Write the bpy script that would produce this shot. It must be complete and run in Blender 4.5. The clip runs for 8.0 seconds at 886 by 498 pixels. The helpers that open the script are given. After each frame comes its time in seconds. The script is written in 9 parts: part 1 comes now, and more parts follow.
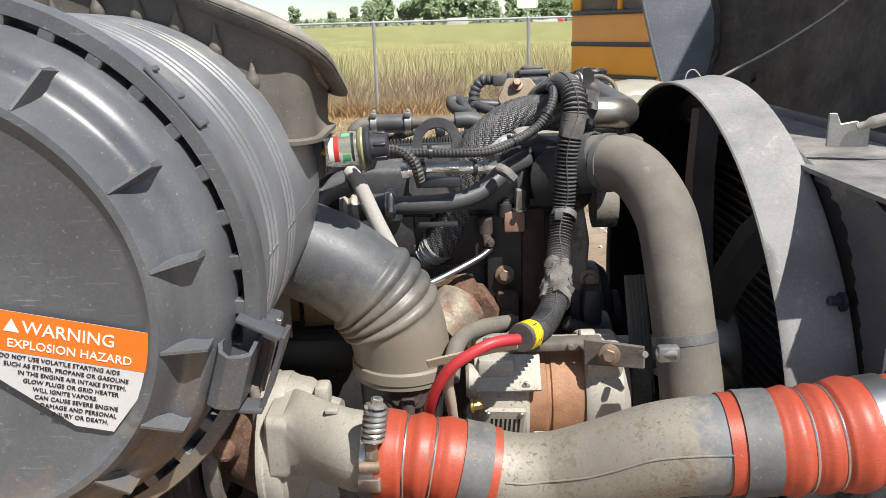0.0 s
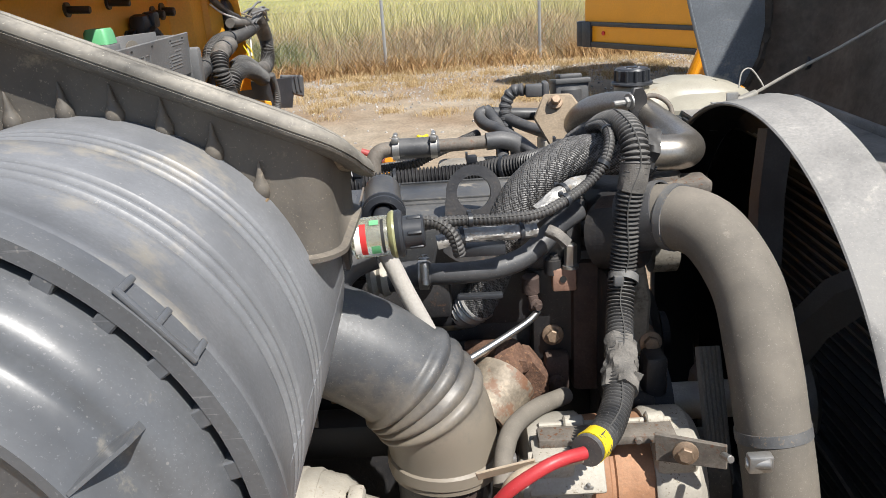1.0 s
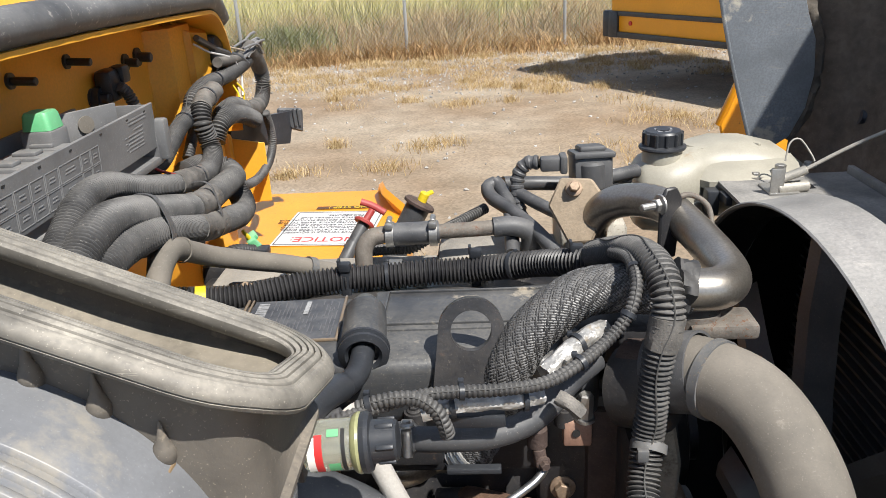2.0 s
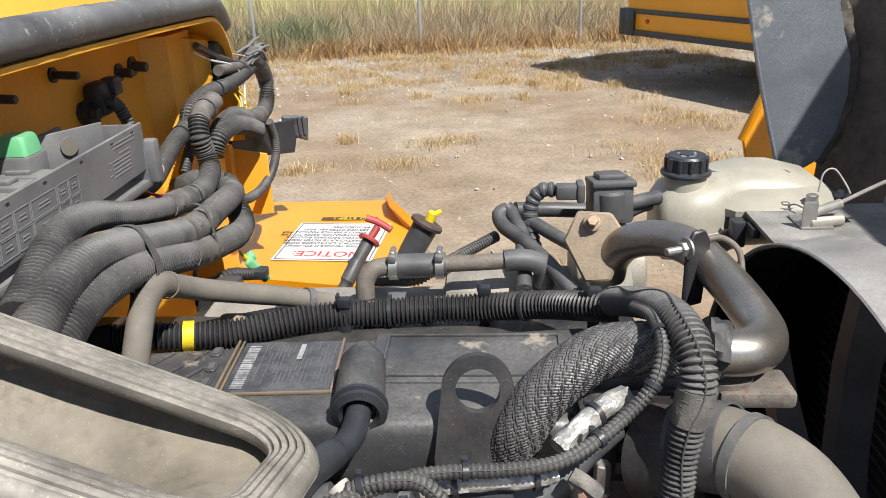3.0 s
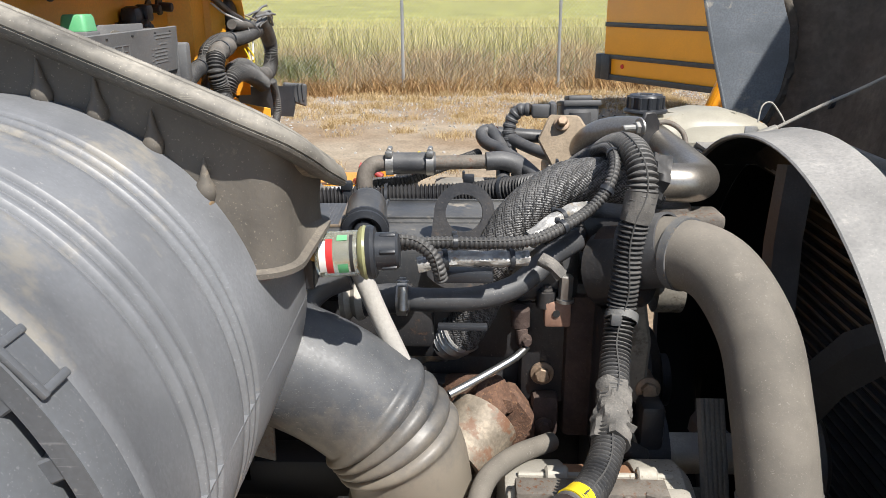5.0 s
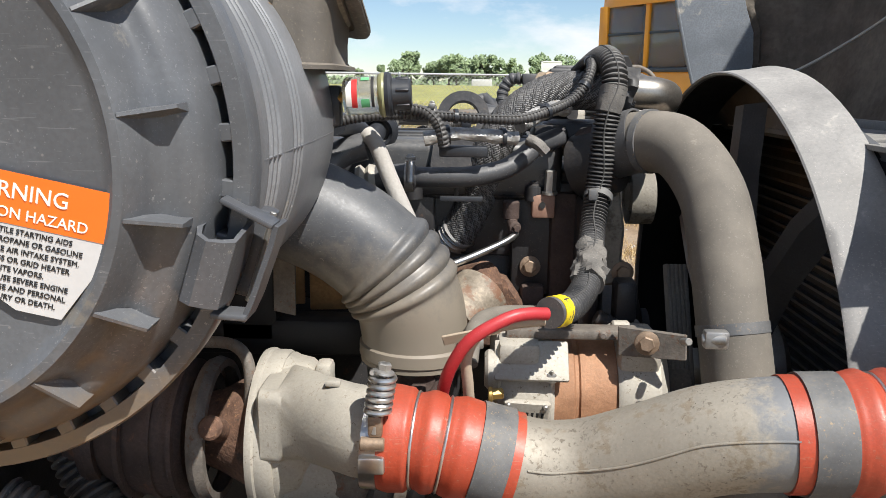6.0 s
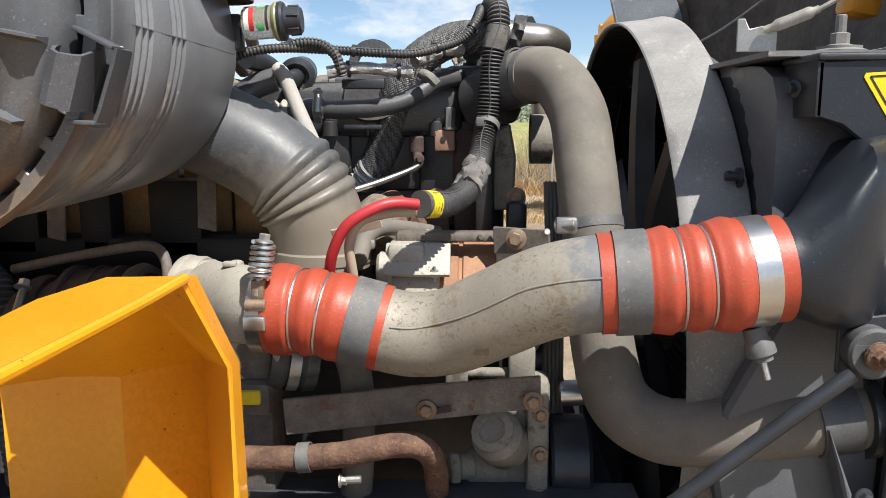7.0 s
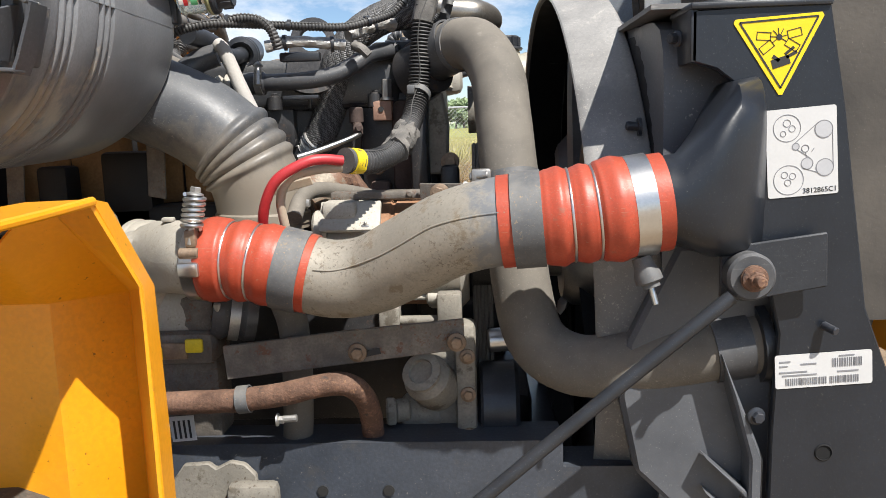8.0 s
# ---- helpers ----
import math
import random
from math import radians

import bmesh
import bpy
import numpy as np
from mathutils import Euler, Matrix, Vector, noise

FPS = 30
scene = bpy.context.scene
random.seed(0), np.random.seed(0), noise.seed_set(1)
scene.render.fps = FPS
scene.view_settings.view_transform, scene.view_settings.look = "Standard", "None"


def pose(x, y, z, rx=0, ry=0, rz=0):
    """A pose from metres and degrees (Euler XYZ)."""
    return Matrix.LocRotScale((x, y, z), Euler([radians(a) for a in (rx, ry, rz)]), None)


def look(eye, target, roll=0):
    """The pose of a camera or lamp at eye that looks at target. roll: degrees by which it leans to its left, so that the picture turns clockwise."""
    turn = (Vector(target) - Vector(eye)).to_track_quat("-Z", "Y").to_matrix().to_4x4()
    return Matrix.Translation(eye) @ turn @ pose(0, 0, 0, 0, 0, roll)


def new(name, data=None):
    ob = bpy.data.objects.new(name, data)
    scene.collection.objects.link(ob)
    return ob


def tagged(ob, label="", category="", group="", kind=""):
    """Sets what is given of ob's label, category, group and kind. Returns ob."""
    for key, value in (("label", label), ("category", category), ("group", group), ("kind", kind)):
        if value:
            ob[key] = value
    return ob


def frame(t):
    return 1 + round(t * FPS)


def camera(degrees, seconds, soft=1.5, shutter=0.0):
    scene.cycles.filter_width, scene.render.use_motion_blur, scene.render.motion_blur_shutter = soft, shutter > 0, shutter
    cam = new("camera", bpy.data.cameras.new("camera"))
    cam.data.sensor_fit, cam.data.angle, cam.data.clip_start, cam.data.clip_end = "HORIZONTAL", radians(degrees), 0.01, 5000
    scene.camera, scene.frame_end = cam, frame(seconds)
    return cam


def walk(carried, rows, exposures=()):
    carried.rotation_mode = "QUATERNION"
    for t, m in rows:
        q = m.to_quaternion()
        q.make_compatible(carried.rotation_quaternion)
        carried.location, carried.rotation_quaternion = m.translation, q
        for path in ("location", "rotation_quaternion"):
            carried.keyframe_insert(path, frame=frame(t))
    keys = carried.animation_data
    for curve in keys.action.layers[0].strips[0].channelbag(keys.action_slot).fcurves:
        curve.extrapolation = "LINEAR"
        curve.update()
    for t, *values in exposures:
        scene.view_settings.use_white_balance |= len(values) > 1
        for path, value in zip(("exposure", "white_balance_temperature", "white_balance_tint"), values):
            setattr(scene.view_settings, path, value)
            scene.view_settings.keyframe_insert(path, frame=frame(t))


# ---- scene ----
cam = camera(58.9, 8.0, soft=0.55)
PATH = [
    (0, (0.003, 0.003, 1.599), (-0.014, 1.924, 1.043), -1.7),
    (0.5, (-0.017, 0.093, 1.65), (-0.058, 2.001, 1.051), -2.8),
    (1, (-0.028, 0.191, 1.709), (-0.083, 2.071, 1.028), -3.8),
    (1.5, (0.006, 0.336, 1.768), (-0.076, 2.201, 1.05), -3.8),
    (2, (0.007, 0.417, 1.824), (-0.101, 2.276, 1.094), -3.2),
    (3.5, (0.01, 0.527, 1.851), (-0.122, 2.377, 1.101), -2.1),
    (4, (0.017, 0.513, 1.818), (-0.098, 2.367, 1.078), -1.7),
    (4.5, (0.006, 0.404, 1.765), (-0.087, 2.274, 1.06), -1.1),
    (6, (-0.006, 0.07, 1.471), (-0.062, 2.026, 1.057), 0.7),
    (6.5, (0.078, -0.002, 1.392), (0.006, 1.966, 1.046), 0.3),
    (7, (0.155, -0.076, 1.333), (0.067, 1.896, 1.011), -0.2),
    (7.5, (0.22, -0.14, 1.301), (0.119, 1.832, 0.985), -0.9),
    (8, (0.258, -0.155, 1.272), (0.166, 1.819, 0.966), -1.8),
]
walk(cam, [(t, look(eye, target, roll)) for t, eye, target, roll in PATH], [(0, 0.56), (2.0, 0.62), (3.5, 0.57), (4.5, 0.62), (6.0, 0.58), (8, 0.72)])

# ---- daylight: a high sun over the right shoulder, blue sky with fair-weather clouds ----
TO_SUN = Vector((1.3, -1.55, 2.75)).normalized()
sun = new("sun", bpy.data.lights.new("sun", "SUN"))
sun.data.energy, sun.data.angle, sun.data.color = 5.0, radians(0.6), (1.0, 0.965, 0.91)
sun.matrix_world = look((6, -7, 12), Vector((6, -7, 12)) - TO_SUN)

sky_world = bpy.data.worlds.new("summer_sky")
scene.world = sky_world
sky_world.use_nodes = True
wt = sky_world.node_tree
wt.nodes.clear()
sky = wt.nodes.new("ShaderNodeTexSky")
sky.sky_type, sky.sun_disc = "NISHITA", False
sky.sun_elevation = math.asin(TO_SUN.z)
sky.sun_rotation = math.atan2(TO_SUN.x, TO_SUN.y)
sky.dust_density, sky.air_density, sky.ozone_density = 0.0, 0.85, 3.2
coord = wt.nodes.new("ShaderNodeTexCoord")
stretch = wt.nodes.new("ShaderNodeMapping")
stretch.inputs["Scale"].default_value = (1.0, 1.0, 2.4)
stretch.inputs["Location"].default_value = (0.35, 0.0, 0.12)
puff = wt.nodes.new("ShaderNodeTexNoise")
puff.inputs["Scale"].default_value, puff.inputs["Detail"].default_value, puff.inputs["Roughness"].default_value = 5.0, 9, 0.6
edge = wt.nodes.new("ShaderNodeValToRGB")
edge.color_ramp.elements[0].position, edge.color_ramp.elements[1].position = 0.48, 0.68
cloud = wt.nodes.new("ShaderNodeMix")
cloud.data_type = "RGBA"
cloud.inputs[7].default_value = (8.6, 8.8, 9.2, 1)
back = wt.nodes.new("ShaderNodeBackground")
back.inputs["Strength"].default_value = 0.079
wout = wt.nodes.new("ShaderNodeOutputWorld")
wt.links.new(coord.outputs["Generated"], stretch.inputs["Vector"])
wt.links.new(stretch.outputs["Vector"], puff.inputs["Vector"])
wt.links.new(puff.outputs["Fac"], edge.inputs["Fac"])
wt.links.new(edge.outputs["Color"], cloud.inputs[0])
wt.links.new(sky.outputs["Color"], cloud.inputs[6])
wt.links.new(cloud.outputs[2], back.inputs["Color"])
wt.links.new(back.outputs["Background"], wout.inputs["Surface"])

# ---- materials ----
def mat(name, colour, rough=0.6, metal=0.0, vary=0.25, scale=14.0, bump=0.15, fine=260.0, dust=0.0, dust_colour=(0.36, 0.31, 0.24), stain=None, stain_at=0.6, stain_scale=30.0, coat=0.0, glow=None, scuff=0.0, spots=None, flecks=None):
    """A surface with two scales of variation, a layer of dust on what faces up, and stains of a second colour."""
    m = bpy.data.materials.new(name)
    m.use_nodes = True
    t = m.node_tree
    bs = t.nodes["Principled BSDF"]
    co = t.nodes.new("ShaderNodeTexCoord")
    n1 = t.nodes.new("ShaderNodeTexNoise")
    n1.inputs["Scale"].default_value, n1.inputs["Detail"].default_value, n1.inputs["Roughness"].default_value = scale, 6, 0.62
    n2 = t.nodes.new("ShaderNodeTexNoise")
    n2.inputs["Scale"].default_value, n2.inputs["Detail"].default_value = fine, 3
    for n in (n1, n2):
        t.links.new(co.outputs["Object"], n.inputs["Vector"])

    def mix(fac, a, b):
        x = t.nodes.new("ShaderNodeMix")
        x.data_type = "RGBA"
        for sock, v in ((x.inputs[0], fac), (x.inputs[6], a), (x.inputs[7], b)):
            if isinstance(v, bpy.types.NodeSocket):
                t.links.new(v, sock)
            else:
                sock.default_value = v if isinstance(v, float) else (*v, 1)
        return x.outputs[2]

    def ramp(src, lo, hi):
        r = t.nodes.new("ShaderNodeMapRange")
        r.inputs[1].default_value, r.inputs[2].default_value = lo, hi
        t.links.new(src, r.inputs[0])
        return r.outputs[0]

    def spread(src, lo, hi, a, b):
        r = t.nodes.new("ShaderNodeMapRange")
        r.inputs[1].default_value, r.inputs[2].default_value, r.inputs[3].default_value, r.inputs[4].default_value = lo, hi, a, b
        t.links.new(src, r.inputs[0])
        return r.outputs[0]

    def noise_at(size, detail):
        n = t.nodes.new("ShaderNodeTexNoise")
        n.inputs["Scale"].default_value, n.inputs["Detail"].default_value = size, detail
        t.links.new(co.outputs["Object"], n.inputs["Vector"])
        return n.outputs["Fac"]

    def times(a, b):
        x = t.nodes.new("ShaderNodeMath")
        x.operation = "MULTIPLY"
        for sock, v in zip(x.inputs, (a, b)):
            if isinstance(v, bpy.types.NodeSocket):
                t.links.new(v, sock)
            else:
                sock.default_value = v
        return x.outputs[0]

    dark = tuple(c * (1 - vary) for c in colour)
    light = tuple(min(1, c * (1 + vary)) for c in colour)
    col = mix(ramp(n1.outputs["Fac"], 0.3, 0.7), dark, light)
    col = mix(times(ramp(n2.outputs["Fac"], 0.4, 0.62), 0.5), col, dark)
    rough_socket = None
    if stain:
        n3 = t.nodes.new("ShaderNodeTexNoise")
        n3.inputs["Scale"].default_value, n3.inputs["Detail"].default_value, n3.inputs["Roughness"].default_value = stain_scale, 7, 0.68
        t.links.new(co.outputs["Object"], n3.inputs["Vector"])
        s = ramp(n3.outputs["Fac"], stain_at, stain_at + 0.06)
        col = mix(s, col, stain)
        if metal > 0:
            inv = t.nodes.new("ShaderNodeMath")
            inv.operation = "MULTIPLY_ADD"
            t.links.new(s, inv.inputs[0])
            inv.inputs[1].default_value, inv.inputs[2].default_value = -metal, metal
            t.links.new(inv.outputs[0], bs.inputs["Metallic"])
    if dust > 0:
        geo = t.nodes.new("ShaderNodeNewGeometry")
        sep = t.nodes.new("ShaderNodeSeparateXYZ")
        t.links.new(geo.outputs["Normal"], sep.inputs[0])
        up = ramp(sep.outputs["Z"], -0.5, 0.9)
        cover = times(times(up, ramp(n1.outputs["Fac"], 0.28, 0.72)), dust)
        cover = times(cover, spread(n2.outputs["Fac"], 0.32, 0.6, 0.55, 1.15))
        col = mix(cover, col, dust_colour)
        grit = noise_at(560, 1)
        col = mix(times(ramp(grit, 0.69, 0.74), 0.12 + 0.35 * dust), col, tuple(min(1, c * 1.2) for c in dust_colour))
        rr = t.nodes.new("ShaderNodeMapRange")
        rr.inputs[1].default_value, rr.inputs[2].default_value, rr.inputs[3].default_value, rr.inputs[4].default_value = 0, 1, rough, 0.95
        t.links.new(cover, rr.inputs[0])
        rough_socket = rr.outputs[0]
    if scuff > 0:
        turn = t.nodes.new("ShaderNodeMapping")
        turn.inputs["Rotation"].default_value, turn.inputs["Scale"].default_value = (0.4, 0.9, 0.6), (38, 1100, 700)
        t.links.new(co.outputs["Object"], turn.inputs["Vector"])
        line = t.nodes.new("ShaderNodeTexNoise")
        line.inputs["Scale"].default_value, line.inputs["Detail"].default_value = 1.0, 2
        t.links.new(turn.outputs["Vector"], line.inputs["Vector"])
        col = mix(times(times(ramp(line.outputs["Fac"], 0.66, 0.70), ramp(n1.outputs["Fac"], 0.4, 0.6)), scuff), col, dust_colour)
    if spots:
        chip = t.nodes.new("ShaderNodeTexVoronoi")
        chip.inputs["Scale"].default_value = spots[1]
        t.links.new(co.outputs["Object"], chip.inputs["Vector"])
        pick = t.nodes.new("ShaderNodeSeparateColor")
        t.links.new(chip.outputs["Color"], pick.inputs[0])
        col = mix(times(spread(chip.outputs["Distance"], 0.07, 0.11, 1, 0), ramp(pick.outputs[0], 0.45, 0.5)), col, spots[0])
    if flecks:
        fleck_colour, fleck_scale, fleck_at = flecks
        fl = t.nodes.new("ShaderNodeTexNoise")
        fl.inputs["Scale"].default_value, fl.inputs["Detail"].default_value, fl.inputs["Roughness"].default_value = fleck_scale, 4, 0.75
        t.links.new(co.outputs["Object"], fl.inputs["Vector"])
        patch = ramp(noise_at(fleck_scale * 0.07, 3), 0.38, 0.62)
        col = mix(times(ramp(fl.outputs["Fac"], fleck_at, fleck_at + 0.04), patch), col, fleck_colour)
    t.links.new(col, bs.inputs["Base Color"])
    if rough_socket:
        t.links.new(rough_socket, bs.inputs["Roughness"])
    else:
        rr = t.nodes.new("ShaderNodeMapRange")
        rr.inputs[1].default_value, rr.inputs[2].default_value, rr.inputs[3].default_value, rr.inputs[4].default_value = 0.3, 0.7, max(0.03, rough - 0.08), min(1, rough + 0.1)
        t.links.new(n1.outputs["Fac"], rr.inputs[0])
        t.links.new(rr.outputs[0], bs.inputs["Roughness"])
    if not (stain and metal > 0):
        bs.inputs["Metallic"].default_value = metal
    bs.inputs["Coat Weight"].default_value = coat
    if bump > 0:
        b = t.nodes.new("ShaderNodeBump")
        b.inputs["Strength"].default_value, b.inputs["Distance"].default_value = bump, 0.002
        t.links.new(n2.outputs["Fac"], b.inputs["Height"])
        t.links.new(b.outputs["Normal"], bs.inputs["Normal"])
    if glow:
        bs.inputs["Emission Color"].default_value, bs.inputs["Emission Strength"].default_value = (*glow, 1), 1.0
    return m


def plain(name, colour, rough=0.5, metal=0.0):
    return mat(name, colour, rough, metal, vary=0.08, bump=0.03)


DUST = (0.30, 0.265, 0.21)
M_PLASTIC = mat("weathered_black_plastic", (0.16, 0.165, 0.174), 0.38, 0, 0.25, 9, 0.03, 320, dust=0.35, dust_colour=(0.27, 0.276, 0.29), stain=(0.25, 0.23, 0.195), stain_at=0.55, stain_scale=6, scuff=0.5, flecks=((0.30, 0.295, 0.285), 230, 0.645))
M_CAP = mat("grey_plastic_cover", (0.062, 0.066, 0.074), 0.38, 0, 0.3, 7, 0.03, 320, dust=0.25, dust_colour=(0.24, 0.24, 0.242), stain=(0.17, 0.158, 0.138), stain_at=0.64, stain_scale=24, scuff=0.5)
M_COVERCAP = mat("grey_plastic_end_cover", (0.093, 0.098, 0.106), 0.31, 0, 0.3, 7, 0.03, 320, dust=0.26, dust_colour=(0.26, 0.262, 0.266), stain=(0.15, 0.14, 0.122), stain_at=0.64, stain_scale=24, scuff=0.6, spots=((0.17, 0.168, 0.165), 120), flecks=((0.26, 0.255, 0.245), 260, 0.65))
M_RUBBER = mat("dusty_rubber", (0.05, 0.052, 0.057), 0.4, 0, 0.35, 12, 0.06, 240, dust=0.55, dust_colour=(0.215, 0.208, 0.2), scuff=0.4, flecks=((0.24, 0.225, 0.20), 230, 0.64))
M_SEALRUBBER = mat("bleached_bulb_seal", (0.085, 0.087, 0.09), 0.5, 0, 0.35, 10, 0.06, 240, dust=0.6, dust_colour=(0.30, 0.295, 0.285), scuff=0.6, flecks=((0.36, 0.34, 0.31), 120, 0.6))
M_ELBOW = mat("dusty_intake_rubber", (0.055, 0.06, 0.069), 0.4, 0, 0.35, 10, 0.04, 240, dust=0.42, dust_colour=(0.225, 0.22, 0.21), stain=(0.19, 0.175, 0.15), stain_at=0.66, stain_scale=14, scuff=0.6, flecks=((0.24, 0.225, 0.20), 190, 0.63))
M_GREYDARK = mat("dark_grey_plastic", (0.065, 0.066, 0.07), 0.5, 0, 0.2, 14, 0.1, 260, dust=0.35, dust_colour=(0.24, 0.23, 0.21))
M_LIP = mat("bleached_rubber_seal", (0.12, 0.112, 0.098), 0.6, 0, 0.45, 16, 0.12, 200, dust=0.75, dust_colour=(0.47, 0.43, 0.36), stain=(0.12, 0.11, 0.095), stain_at=0.6, stain_scale=9, scuff=0.5, flecks=((0.14, 0.125, 0.105), 150, 0.68))
M_BOWL = mat("dusty_tan_funnel", (0.17, 0.15, 0.12), 0.6, 0, 0.6, 8, 0.12, 160, dust=0.6, dust_colour=(0.36, 0.315, 0.24), stain=(0.10, 0.088, 0.07), stain_at=0.53, stain_scale=11, scuff=0.2, flecks=((0.12, 0.105, 0.085), 90, 0.62))
M_DUCT = mat("dusty_duct_plastic", (0.075, 0.068, 0.06), 0.6, 0, 0.35, 8, 0.15, 260, dust=0.6, dust_colour=(0.35, 0.30, 0.235), stain=(0.20, 0.17, 0.13), stain_at=0.62, stain_scale=18)
M_HOSE = mat("grey_radiator_hose", (0.13, 0.118, 0.10), 0.8, 0, 0.25, 10, 0.08, 420, dust=0.55, dust_colour=(0.28, 0.245, 0.20), stain=(0.2, 0.18, 0.15), stain_at=0.66, stain_scale=40, scuff=0.3, flecks=((0.26, 0.235, 0.20), 210, 0.62))
M_LOOM = mat("black_corrugated_conduit", (0.022, 0.022, 0.025), 0.42, 0, 0.3, 22, 0.03, 300, dust=0.24, dust_colour=(0.25, 0.235, 0.21))
M_LOOM_DUSTY = mat("dusty_corrugated_conduit", (0.034, 0.034, 0.036), 0.46, 0, 0.5, 12, 0.05, 300, dust=0.5, dust_colour=(0.29, 0.275, 0.25), flecks=((0.24, 0.225, 0.20), 240, 0.64))
M_TAPE = mat("dusty_cloth_tape", (0.075, 0.072, 0.068), 0.75, 0, 0.3, 30, 0.35, 420, dust=0.6, dust_colour=(0.33, 0.30, 0.26))
M_BLACK = mat("black_engine_paint", (0.022, 0.023, 0.027), 0.4, 0, 0.35, 12, 0.25, 180, dust=0.34, dust_colour=(0.23, 0.20, 0.165), stain=(0.085, 0.05, 0.033), stain_at=0.62, stain_scale=22, flecks=((0.17, 0.145, 0.115), 200, 0.64))
M_COVER = mat("black_valve_cover", (0.028, 0.031, 0.037), 0.27, 0, 0.4, 9, 0.12, 240, dust=0.42, dust_colour=(0.27, 0.255, 0.225), stain=(0.32, 0.275, 0.21), stain_at=0.615, stain_scale=15, scuff=0.15, flecks=((0.28, 0.25, 0.20), 220, 0.65))
M_ALU = mat("dusty_cast_aluminium", (0.42, 0.395, 0.345), 0.6, 0.3, 0.2, 12, 0.14, 300, dust=0.7, dust_colour=(0.46, 0.42, 0.345), stain=(0.25, 0.21, 0.16), stain_at=0.66, stain_scale=40, flecks=((0.20, 0.165, 0.12), 170, 0.60))
M_ALUDIRTY = mat("grimy_cast_aluminium", (0.24, 0.222, 0.188), 0.7, 0.15, 0.3, 14, 0.2, 260, dust=0.4, dust_colour=(0.32, 0.28, 0.22), stain=(0.10, 0.085, 0.065), stain_at=0.56, stain_scale=24, flecks=((0.09, 0.07, 0.05), 140, 0.58))
M_PIPE = mat("galvanised_pipe", (0.32, 0.292, 0.242), 0.55, 0.3, 0.25, 6, 0.1, 300, dust=0.5, dust_colour=(0.39, 0.345, 0.275), stain=(0.19, 0.155, 0.11), stain_at=0.57, stain_scale=34, scuff=0.4, spots=((0.09, 0.07, 0.05), 170), flecks=((0.085, 0.062, 0.042), 150, 0.57))
M_STEEL = mat("dull_steel", (0.42, 0.41, 0.39), 0.42, 0.8, 0.2, 25, 0.1, 350, dust=0.2, dust_colour=DUST)
M_CLAMP = mat("bright_band_clamp", (0.62, 0.61, 0.59), 0.28, 0.95, 0.12, 20, 0.05, 300, dust=0.15, dust_colour=DUST)
M_CLAMP_DULL = mat("grey_band_clamp", (0.105, 0.11, 0.117), 0.6, 0.1, 0.25, 30, 0.1, 300, dust=0.45, dust_colour=(0.31, 0.275, 0.22), stain=(0.21, 0.15, 0.09), stain_at=0.63, stain_scale=40, spots=((0.3, 0.2, 0.12), 130), flecks=((0.26, 0.20, 0.13), 200, 0.60))
M_SILICONE = mat("orange_red_silicone", (0.37, 0.052, 0.023), 0.42, 0, 0.2, 9, 0.1, 300, dust=0.14, dust_colour=(0.34, 0.19, 0.13), stain=(0.27, 0.085, 0.05), stain_at=0.62, stain_scale=20, scuff=0.35, flecks=((0.30, 0.16, 0.11), 190, 0.64))
M_RUST = mat("rusty_iron", (0.135, 0.07, 0.045), 0.85, 0, 0.5, 40, 0.6, 260, dust=0.25, dust_colour=(0.27, 0.19, 0.13), stain=(0.05, 0.035, 0.03), stain_at=0.6, stain_scale=60, flecks=((0.24, 0.13, 0.07), 160, 0.58))
M_TURBINE = mat("scorched_iron", (0.070, 0.047, 0.040), 0.8, 0, 0.5, 16, 0.4, 240, dust=0.2, dust_colour=(0.2, 0.15, 0.11), stain=(0.12, 0.062, 0.04), stain_at=0.6, stain_scale=30, flecks=((0.10, 0.07, 0.055), 200, 0.62))
M_RUSTDARK = mat("dark_rusty_casting", (0.058, 0.037, 0.032), 0.8, 0, 0.4, 25, 0.5, 240, dust=0.25, dust_colour=(0.24, 0.18, 0.13))
M_BAR = mat("scaled_flat_steel", (0.17, 0.15, 0.13), 0.7, 0.3, 0.35, 35, 0.3, 300, dust=0.3, dust_colour=DUST, stain=(0.13, 0.06, 0.035), stain_at=0.6, stain_scale=50, flecks=((0.16, 0.075, 0.04), 170, 0.58))
M_COPPER = mat("heat_browned_windings", (0.34, 0.17, 0.09), 0.65, 0.2, 0.3, 25, 0.25, 300, dust=0.4, dust_colour=(0.42, 0.30, 0.20))
M_YELLOW = mat("school_bus_yellow_paint", (0.74, 0.295, 0.005), 0.36, 0, 0.12, 6, 0.05, 200, dust=0.08, dust_colour=(0.5, 0.36, 0.15), stain=(0.30, 0.14, 0.035), stain_at=0.70, stain_scale=30, coat=0.2, scuff=0.15, flecks=((0.09, 0.04, 0.012), 105, 0.655))
# bus yellow made paler so the cowl carries sky and ground bounce in its colour
M_YELLOW_COWL = mat("bounce_lit_cowl_yellow", (0.84, 0.40, 0.035), 0.4, 0, 0.12, 5, 0.04, 200, dust=0.2, dust_colour=(0.55, 0.38, 0.16), stain=(0.42, 0.2, 0.05), stain_at=0.7, stain_scale=14, scuff=0.15)
M_YELLOW_FAR = mat("bus_side_yellow", (0.80, 0.34, 0.012), 0.4, 0, 0.08, 2, 0.0, 60, coat=0.2)
M_CHASSIS = mat("chassis_black", (0.027, 0.031, 0.04), 0.36, 0, 0.35, 18, 0.15, 200, dust=0.07, dust_colour=(0.22, 0.19, 0.16), stain=(0.2, 0.19, 0.17), stain_at=0.69, stain_scale=60, scuff=0.4)
